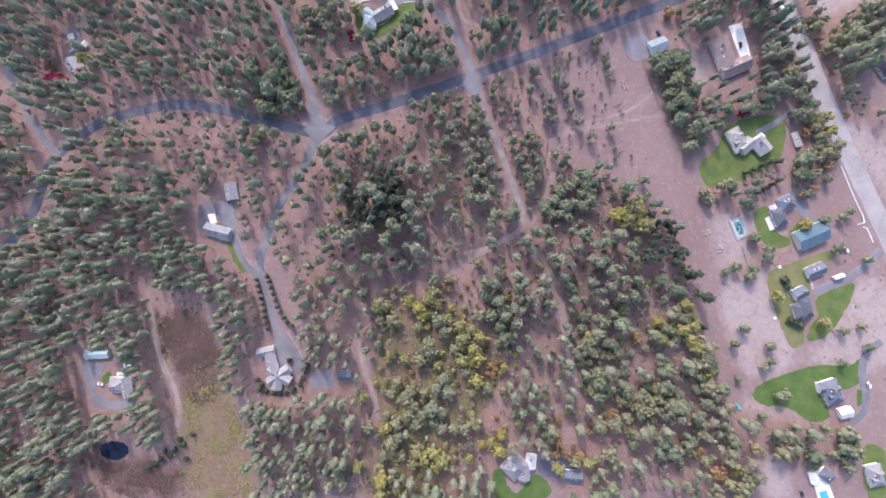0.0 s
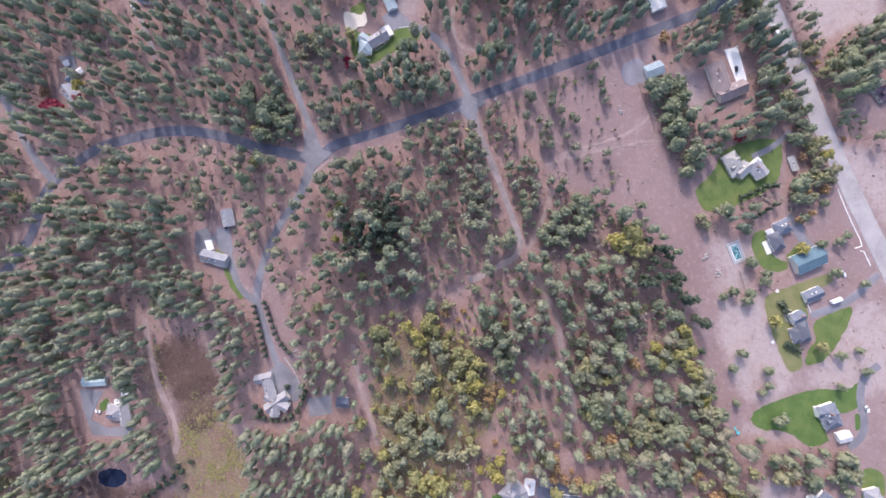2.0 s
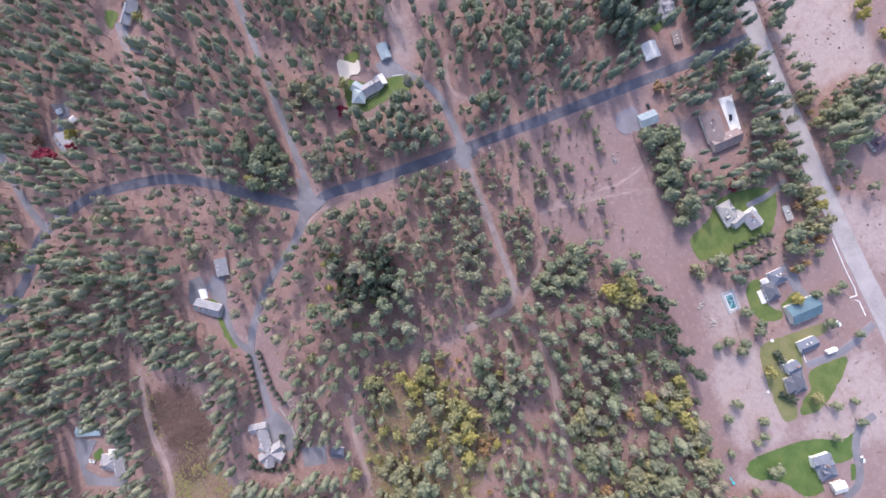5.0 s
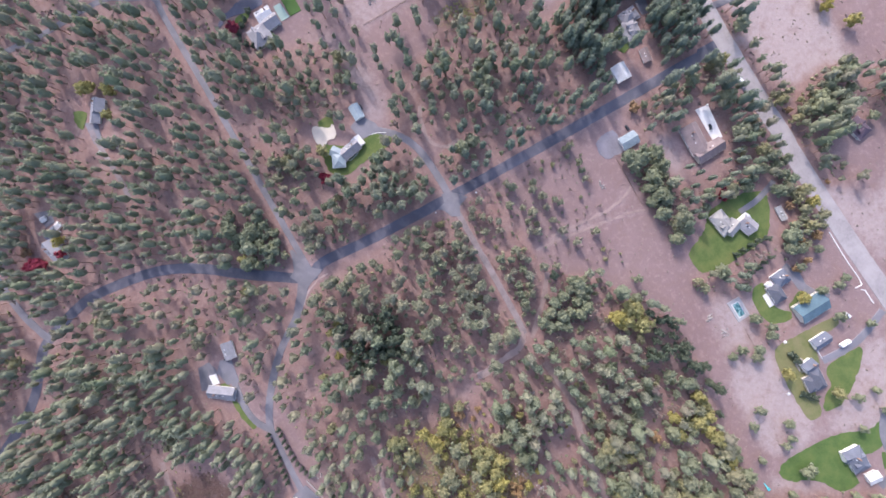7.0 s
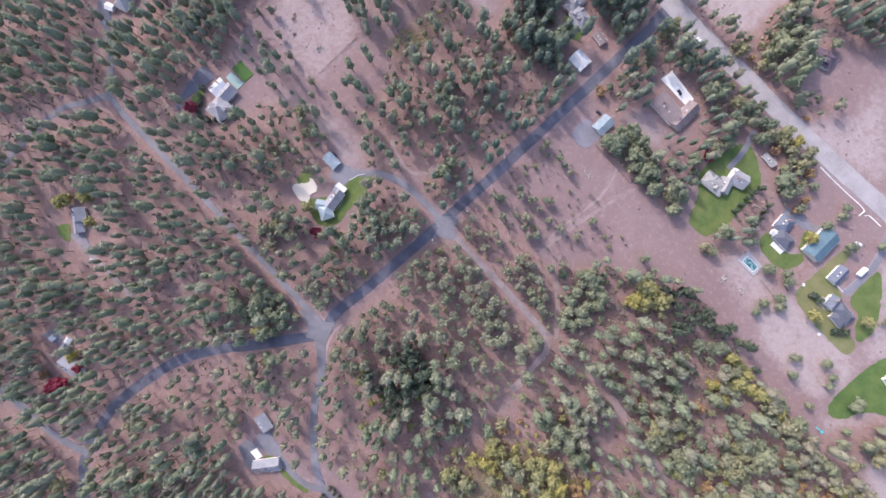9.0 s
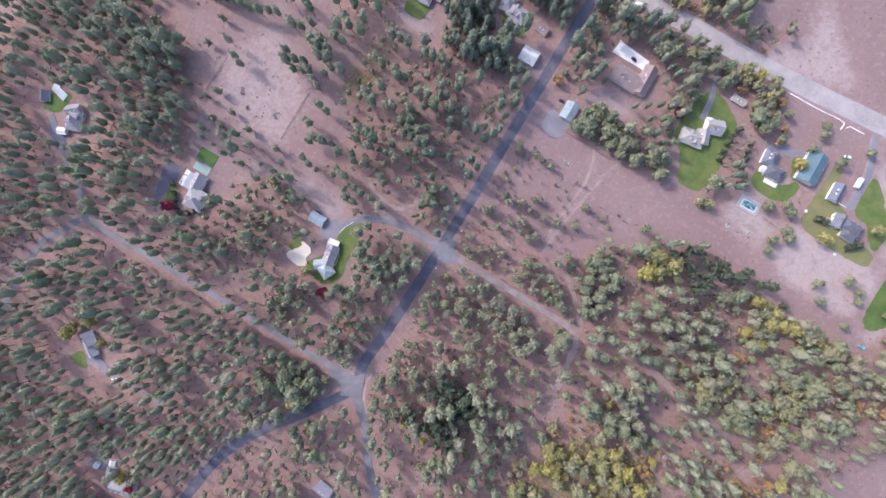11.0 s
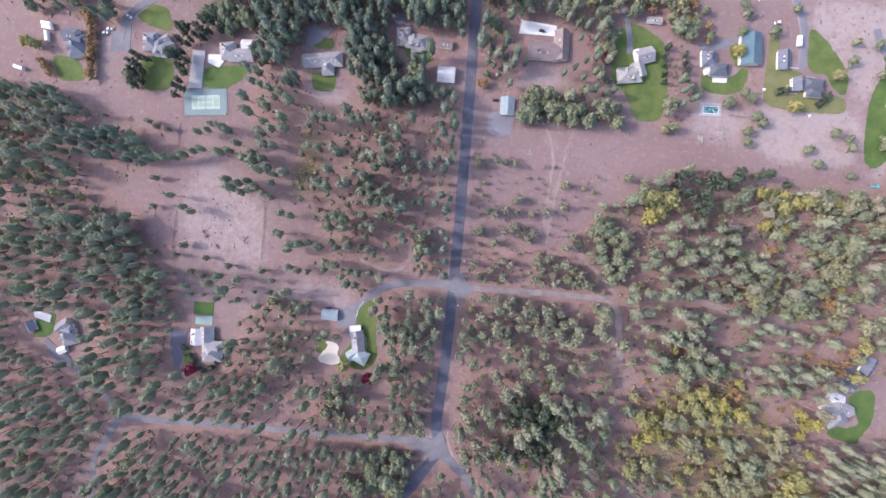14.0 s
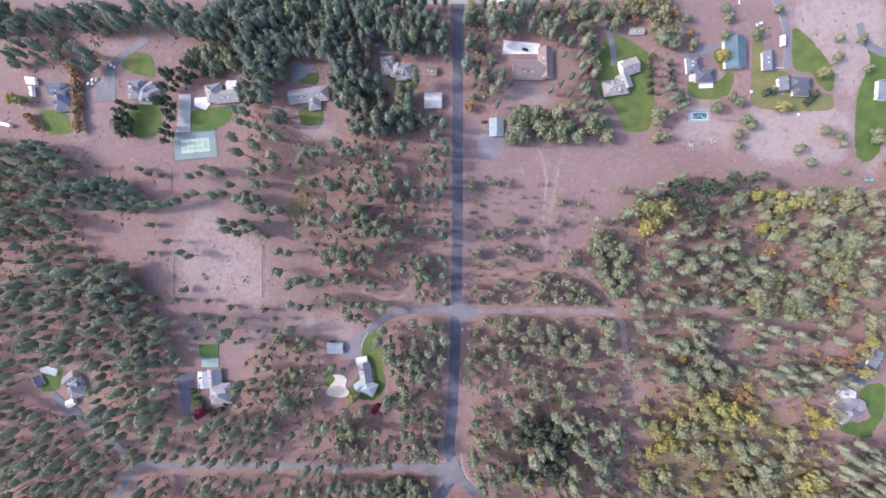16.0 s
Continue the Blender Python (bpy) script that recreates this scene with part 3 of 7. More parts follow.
# ---- plan: what covers the ground (cover, strength, outline) ----
COVER = [
    ("soil", 1, [(-93.8, -221.4), (-166.3, -219.8), (-171.4, -195.2), (-159.2, -180), (-120.8, -180), (-94.8, -187.9)]),
    ("soil", 0.6, [(-71.5, -249.7), (-92.9, -253.9), (-94.8, -188.8), (-64.4, -193.2), (-38.3, -197.6), (-20.8, -202)]),
    ("soil", 0.7, [(-121.1, -305), (-191.7, -304.2), (-193.2, -266), (-166.2, -223.3), (-154.7, -249.1), (-123.9, -283.6)]),
    ("soil", 0.42, [(331, -138.9), (289.3, -116.2), (285.1, -65.5), (313.3, -55.9), (355.5, -74.1), (369.3, -97.2), (349.6, -148), (326.2, -152.7)]),
    ("soil", 0.45, [(331.4, -111.3), (291.7, -113.9), (294.1, -97.8), (322.2, -92.9)]),
    ("soil", 0.5, [(313.5, -37.2), (257.2, -56.5), (210.9, -52.4), (229.4, -19.7), (299.7, -9.4)]),
    ("soil", 0.6, [(478.9, -276), (431.4, -289), (394.3, -270.7), (423.1, -239.3), (433.5, -198.4), (443, -198.4), (446.4, -253.1)]),
    ("soil", 0.6, [(279.2, -225.1), (224.3, -207), (242.7, -180), (279.4, -193.6)]),
    ("soil", 0.7, [(102.9, -233.2), (67.5, -237.4), (49.6, -219.8), (93.9, -219.9)]),
    ("soil", 0.7, [(-23.2, -288.9), (-36, -293.1), (-28.7, -236.9), (-17.9, -237)]),
    ("soil", 0.9, [(160.4, -317.6), (154.4, -365.1), (129.2, -391), (63.8, -383.2), (55.9, -317.9), (121.3, -315.8)]),
    ("soil", 0.6, [(120.4, -332.4), (69.6, -384.5), (64, -327.1), (-11, -310), (-79.4, -331.5), (-12.3, -393.6), (-27.8, -340.4), (36.5, -336.6)]),
    ("soil", 0.8, [(-173, -154.3), (-181.4, -178.7), (-210.2, -208.7), (-224.5, -203.3), (-207.4, -173.5), (-257.7, -159.1), (-265.8, -183.2), (-229.2, -183.4), (-177.2, -166.5)]),
    ("soil", 0.7, [(291.5, 174.7), (287, 163.2), (242.7, 168.3), (217.8, 156.4), (206, 165.7), (238.2, 169.9)]),
    ("soil", 0.35, [(8.7, 49.8), (-3.3, -23.7), (-27.7, -24.4), (-25.2, 23), (-4.3, 54.5)]),
    ("litter", 0.55, [(117.6, -180.9), (98.1, -192.5), (71.4, -192.5), (73.4, -175.6), (102.3, -170.2)]),
    ("litter", 0.6, [(-75.7, -254.8), (-93.7, -254.7), (-93.8, -221), (-64.6, -219.4), (-67.9, -225.4), (-76.9, -241)]),
    ("field", 1, [(124.9, -197.9), (95.8, -192.5), (49.3, -193.3), (-94.8, -188.8), (-91, -171.3), (-43.3, -171.2), (-17.3, -162.4), (21.7, -131.1), (47.8, -99.6), (124.2, -99)]),
    ("field", 0.8, [(377.4, -175.5), (284.2, -175.5), (256.8, -116.4), (248, -38.1), (356.1, -32), (369.5, -83.3), (425.8, -120), (387.6, -129.5), (344.9, -152.6)]),
    ("meadow", 1, [(-20, 65), (-26.8, 18.7), (-94.5, -9.7), (-136.3, 34.3), (-176.2, 87.2), (-158.8, 139.3), (-121.3, 106.3), (-67, 96.6)]),
    ("meadow", 0.62, [(-28.7, 263), (-33.4, 249.4), (-44.3, 217.8), (-66.4, 210.5), (-129.3, 227.6), (-112.7, 277.1), (-74, 273.7)]),
    ("meadow", 0.95, [(-66.7, 209.6), (-132.6, 217.8), (-112.7, 277.1), (-79.4, 257.9), (-42.2, 252.4), (-17.5, 238.7), (-15, 231.8), (-59.9, 243.5), (-57.4, 222.4)]),
    ("meadow", 0.5, [(270.3, -175.5), (247.3, -184.5), (242.9, -130.1), (266.1, -120.9)]),
    ("meadow", 0.9, [(45.7, 256.5), (35.3, 248.3), (-19.9, 259.9), (-21.9, 268.3), (11.6, 265.3)]),
    ("marsh", 1, [(33.7, 246.4), (35.6, 238.1), (28.3, 217.7), (6.0, 210.5), (-13.1, 212.2), (-17.8, 226.6), (-10.8, 239.3), (10.9, 252.0)]),
    ("litter", 1.0, [(49.1, 240.9), (48.3, 218.2), (23.4, 204.2), (28.2, 220.3), (35.0, 243.4)]),
    ("meadow", 1, [(41.2, 253.5), (37.5, 250.2), (10.6, 251.1), (-3.9, 252.1), (-2.3, 256.6), (22.3, 256.1)]),
    ("meadow", 1, [(-13.0, 240.1), (-19.8, 207.1), (-51.0, 215.7), (-80.8, 213.9), (-109.0, 219.0), (-92.1, 268.3), (-49.5, 248.0)]),
    ("meadow", 1, [(-26.5, 65.2), (-31.2, 52.2), (-53.3, 57.9), (-50.8, 71.7)]),
    ("meadow", 1, [(256.6, -159.7), (247.4, -159.7), (261.4, -120.9), (273.0, -120.9)]),
    ("marsh", 0.1, [(48.6, 243.7), (37.7, 199.1), (-18.1, 208.6), (-50.5, 199.9), (-132.6, 217.8), (-92.9, 336.4), (-46, 356.2), (-72.5, 278.2), (-27.1, 267.5), (11.3, 264.4)]),
    ("marsh", 0.6, [(-46, 356.2), (-43.4, 334.7), (-63.2, 305.6), (-84.3, 272.2), (-114.3, 272.6), (-99.1, 318), (-75.8, 340.7)]),
    ("marsh", 0.7, [(-3.9, 249.2), (-17.4, 210.8), (-42, 224.5), (-43.1, 242.6), (-28.2, 250.1)]),
]
# ---- plan: woods (stand, spacing, outline) ----
WOODS = [
    ("broadleaf", 7, [(343.7, -268), (305.6, -269.9), (302.2, -254.3), (339.4, -253.6)]),
    ("pine", 7.2, [(444.6, -128.9), (407.6, -128.2), (389.7, -102.2), (384.7, -75.1), (363.2, -39.1), (393.7, -20.4), (437.1, -56.4), (454.5, -106.3)]),
    ("pine", 7.4, [(429.7, -170.2), (384, -162.7), (345.4, -152.5), (350.1, -141.8), (389.1, -136.3), (421.3, -138), (434.7, -155.9)]),
    ("north_pine", 6.2, [(523, -301.6), (404.1, -295.9), (278.6, -308.3), (134.9, -327.6), (138.8, -274.4), (163.9, -263.5), (166.4, -243), (163.8, -243), (166.8, -228), (138.5, -217.1), (138.3, -195.5), (217.3, -204.4), (230.4, -239.1), (232.6, -256.3), (261.2, -262.6), (270.1, -258.8), (264.1, -173.9), (297.6, -178.2), (306.3, -204.6), (296.7, -265.5), (359.2, -283.3), (523.5, -284.9)]),
    ("north_pine", 9, [(495.8, -284.7), (468.1, -288.8), (413.9, -262), (405, -253.2), (432.4, -249), (468.9, -258.1), (496.7, -253.9)]),
    ("dark_spruce", 6.5, [(401, -226.9), (391, -224.6), (390.2, -198.2), (399.3, -198.2), (405.9, -211.5)]),
    ("dark_spruce", 6.5, [(366.5, -248.6), (346.1, -257.2), (314.8, -250.4), (337.3, -244.1), (354.5, -239.8), (358.3, -195.9), (366.1, -195.9)]),
    ("north_pine", 8.6, [(305.9, -239.5), (283.5, -248.1), (275.2, -173.8), (302.1, -178.2), (306.4, -200.2), (301.7, -217.7)]),
    ("pine", 11, [(275.2, -173.8), (266.2, -182.6), (138.3, -195.5), (139.1, -173.9), (182, -160.8), (226.2, -160.7), (271.2, -120.8)]),
    ("pine", 8.2, [(230.7, -160.7), (182, -173.9), (142.6, -173.9), (142.4, -134.7), (173.1, -130.2), (190.8, -112.4), (226.3, -129.9)]),
    ("pine", 10, [(244.2, -121), (182, -130.1), (140.1, -130.3), (139.9, -86.3), (164.2, -86.1), (181.9, -77.1), (244.4, -80.9)]),
    ("mixed", 7.5, [(164.2, -112.6), (140.1, -130.3), (139.8, -73), (164.1, -79.5)]),
    ("pine", 9, [(244.4, -85.4), (204.1, -94.6), (181.9, -72.6), (217.6, -58.9), (240, -67.6)]),
    ("pine", 9, [(226.5, -65.5), (181.9, -68.2), (186.3, -59.2), (204.1, -52.3), (226.5, -58.8)]),
    ("pine", 8, [(186.3, -54.8), (139.7, -58.8), (141.7, -15.1), (172.8, -1.1), (186.2, -18.9), (195.2, -41.2)]),
    ("scrub_pine", 8.4, [(285.4, -40.1), (240.1, -40.6), (217.6, -18.4), (240.3, -4.5), (244.9, 27.4), (272.5, 57.8), (299.8, 37.7), (308.7, 5.7), (303.8, -17.1)]),
    ("scrub_pine", 8.2, [(244.9, 27.4), (186.2, 3.6), (139.5, -15.1), (138.6, 50.7), (181.6, 59), (272.5, 61)]),
    ("pine", 9, [(350.2, 15.6), (299.7, 23.9), (272.5, 61), (351, 62.8), (369.2, 39)]),
    ("pine", 9.4, [(535.6, -202.9), (429.5, -180.5), (384, -162.7), (343.1, -153.9), (347.9, -140.5), (389.1, -135.9), (412.2, -131.3), (453.9, -128.9), (538.2, -128.5)]),
    ("pine", 9.8, [(538.2, -128.5), (453.8, -131.1), (431.1, -111), (385.1, -102.2), (383.7, -57), (363.3, -34.5), (342.8, -21.1), (350.9, 61.8), (411.7, 60.8), (544.9, 63.8)]),
    ("scrub_pine", 9.5, [(270.6, -200.1), (243.9, -200.1), (208.5, -195.7), (217.4, -160.7), (253, -160.7)]),
    ("pine", 12, [(342.8, -178.2), (315.7, -169.4), (298, -138.5), (284.7, -120.8), (316.3, -118.4), (320.6, -142.8), (340.8, -156.1)]),
    ("pine", 12, [(349.3, -48.3), (312.5, -57.8), (285.2, -58.1), (244.4, -76.5), (253.6, -49.5), (299.1, -30.8), (344.8, -39.3)]),
    ("scrub_pine", 8.8, [(123.4, -59), (13.1, -59), (1.2, 0.5), (4, 82), (109.8, 84.7), (125.7, 47.7)]),
    ("dark_spruce", 7.5, [(92.8, 15.5), (66.4, 8.3), (14, 14.1), (0.4, 40.6), (39.1, 77.5), (74.5, 64.7), (101.3, 47.2)]),
    ("young_pine", 9, [(123.9, -130.4), (94.1, -113), (50.7, -113.3), (24.6, -96.1), (15.5, -67.7), (123.5, -66.6)]),
    ("young_pine", 6.5, [(67.8, -95.7), (28.9, -96), (21.9, -67.6), (67.5, -69.4)]),
    ("mixed", 9.4, [(31.6, -130.8), (4, -141.7), (-16.9, -159), (-37.8, -168.8), (-84.2, -163.4), (-85, -135.6), (-98.7, -101.3), (-91.2, -68.8), (-6.1, -66.6), (11.5, -87.4)]),
    ("mixed", 10.4, [(-92.7, -161.2), (-159.2, -159.2), (-217, -153), (-222.2, -29.3), (-164.8, -6.7), (-122.7, -6), (-91.4, -62.3), (-98.7, -101.3), (-85, -135.6)]),
    ("mixed", 10, [(-1.9, -60.4), (-91.4, -62.3), (-122.7, -6), (-71.8, -5.2), (-28.9, -4.5), (-2.6, -26.1)]),
    ("autumn", 10.5, [(-16, -4.2), (-71.8, -5.2), (-122.7, -6), (-152.3, -2.1), (-146.7, 78.3), (-9.1, 81.7), (-4, 45)]),
    ("autumn", 10.5, [(-10.7, 74.2), (-19.4, 29.9), (-52.9, -4.9), (-91.6, -9.4), (-157, 14.4), (-155.3, 60.2), (-162.5, 109.8), (-142.7, 169.2), (-117.5, 117.3), (-87.4, 82.8), (-46.8, 91.9)]),
    ("mixed", 9.6, [(-25.1, -5.7), (-35.8, -48.4), (-89.6, -56.4), (-131.8, -45.5), (-173.5, -7.2), (-157, 14.4), (-91.6, -9.4), (-51.4, -0.8)]),
    ("mixed", 10, [(-87.2, -75.6), (-107.4, -158.8), (-167.8, -149.7), (-203.7, -149.6), (-248.1, -146.2), (-209.5, -30.6), (-154.7, -32.5), (-112.8, -57)]),
    ("mixed", 10, [(-187.8, -155.5), (-194.6, -175.2), (-214.5, -207.2), (-239.4, -202.2), (-222.3, -177.9), (-240.8, -153.4), (-223.6, -142.1)]),
    ("broadleaf", 9, [(-214.5, -207.2), (-224.4, -242.7), (-243.3, -239.8), (-265.5, -214.1), (-243.4, -200.7)]),
    ("pine", 7.6, [(-149.4, 33.1), (-224.6, 27.1), (-228.1, 110.8), (-143.6, 113.2), (-148.3, 64)]),
    ("pine", 8, [(-52.6, 190.3), (-62.7, 140.7), (-57.8, 100.7), (-89.9, 102.6), (-120.2, 123), (-142.7, 169.2), (-128.3, 212.1), (-82.7, 205.7)]),
    ("scrub_pine", 11, [(100.3, 116.8), (108.6, 87), (86.8, 80.2), (42.1, 88.9), (7.6, 72.5), (-53.7, 99.2), (-43.8, 134), (-9.3, 131.4), (35.7, 137.2), (72, 131.6)]),
    ("scrub_pine", 10, [(122.2, 65.2), (116.4, -52.3), (80.2, -53.3), (39.5, -47.9), (62.1, 0.5), (79.9, 22.6), (88.7, 72.3)]),
    ("pine", 8.6, [(100, -13.2), (100.1, -51.1), (39.5, -47.9), (20.2, -36.2), (56.4, -2.2)]),
    ("dark_spruce", 7, [(88.7, 72.3), (75.7, 24.2), (43.1, 26.3), (16, 17.1), (0.8, 27.3), (18.3, 49.5), (44.8, 83.2)]),
    ("pine", 9, [(126.5, 83.1), (119, 76), (86, 78.1), (36.3, 86.2), (46.8, 101.8), (98.2, 98)]),
    ("scrub_pine", 9.4, [(180.2, 300.8), (192.7, 259.8), (197.2, 226.9), (193.7, 197.9), (184.2, 161.2), (169.5, 136.6), (152.4, 113.1), (131.7, 81.3), (111.5, 97.2), (82.1, 133), (59.7, 150.7), (88.5, 150.3), (117.4, 149.9), (116.9, 174.8), (147.7, 178.9), (169.2, 236.6)]),
    ("pine", 8.7, [(209.4, 371.4), (182.2, 298.1), (177.1, 284.5), (169.2, 236.6), (143.4, 180.4), (114.2, 180.7), (89.2, 192), (70.7, 181.1), (35.7, 164), (7.9, 166.5), (-28.2, 172), (-49.8, 191.7), (-38.8, 209.8), (17.9, 194.8), (46.6, 194.5), (54.4, 236.3), (37.4, 249.7), (-24.8, 263.9), (-66.1, 268.4), (-40.3, 344.1), (-6.2, 444.3)]),
    ("pine", 9.2, [(372.9, 321.3), (268.6, 57.2), (169.4, 67.9), (144.1, 73), (162.6, 114.3), (192.1, 158.4), (203.5, 209.5), (195.1, 274.2), (253.7, 289), (338.5, 312)]),
    ("broadleaf", 7.5, [(211.8, 101.9), (203.5, 80.2), (171, 72.2), (145.8, 76.3), (163.6, 104.2), (194.5, 108)]),
    ("pine", 8, [(-1.9, 442.8), (-38.8, 348.6), (-63.2, 347), (-93.5, 327.5), (-121.7, 342.2), (-79.9, 469.1)]),
    ("pine", 9.6, [(582.1, 96), (391.8, -97.2), (359, -79.3), (361.7, -37.8), (371, -2.1), (344.2, 35.5), (340.6, 58.1), (393.3, 60.5), (469.5, 200.7)]),
    ("pine", 9.6, [(462.7, 207.1), (385.6, 71), (313.2, 66.9), (231.6, 69.1), (152.3, 62.7), (182.8, 128.3), (223.3, 186.3), (315.8, 343.7)]),
    ("pine", 9.6, [(309, 350.1), (247, 287.9), (174.4, 296.4), (169.1, 360.3), (226.9, 426.4)]),
    ("mixed", 9, [(125.4, -327.5), (102.8, -327.1), (102, -246.9), (103.8, -212.7), (123.3, -217)]),
    ("mixed", 9.5, [(100.6, -327.1), (28.6, -326.1), (27.9, -284.3), (70.1, -272.1), (100.1, -276.6)]),
    ("broadleaf", 8, [(53.2, -276.1), (27.1, -284.3), (27.1, -237.9), (20.3, -216.7), (17.9, -199.6), (95, -195.5), (99.5, -219.1), (56.6, -218.9), (35.7, -242.2)]),
    ("mixed", 9, [(-15.4, -229.2), (-27.3, -258.6), (-37.9, -254.4), (-42.9, -220.7), (-36.3, -197.4), (-16, -199.5)]),
    ("mixed", 10, [(28.1, -292.7), (-13.6, -308.9), (-43.2, -291.9), (-35.6, -262.8), (-14.4, -275.5), (2.5, -279.9)]),
    ("north_pine", 9, [(144.2, -248.6), (143.4, -299.9), (108.5, -302), (60.1, -292.8), (39.5, -306), (53.8, -275.8), (88.4, -273.7), (97.1, -235.7)]),
    ("north_pine", 8, [(238.5, -226.6), (231.1, -261.4), (211.9, -299.7), (155, -296.1), (139.5, -298.1), (140.4, -256.3), (155.6, -235.2), (194.5, -205.9)]),
    ("mixed", 10, [(76.5, -328.3), (77.6, -365.6), (61.5, -388.8), (18, -400.4), (26.9, -372.1), (27.3, -341.4), (53.5, -326.5)]),
    ("mixed", 9, [(77.9, -330.6), (67.4, -365.9), (46.3, -363.2), (17.9, -331.3), (-7.8, -352.1), (-8.7, -334.6), (5.1, -313.9), (35.3, -319.4)]),
    ("north_pine", 9, [(67.9, -377.6), (41, -429.3), (-10.2, -421.5), (3.8, -394.9), (23.6, -386.7)]),
    ("mixed", 10, [(102.7, -267.8), (76.7, -301), (40.2, -295.7), (-1.7, -296.3), (-22.4, -299.6), (3.1, -272.6), (32.9, -266.1), (59.9, -262.7)]),
    ("scrub_pine", 13, [(97.6, -120.5), (102.8, -131.7), (99.1, -79), (112.2, -69.6), (36.1, -70), (40.9, -95), (81.4, -100.6)]),
]
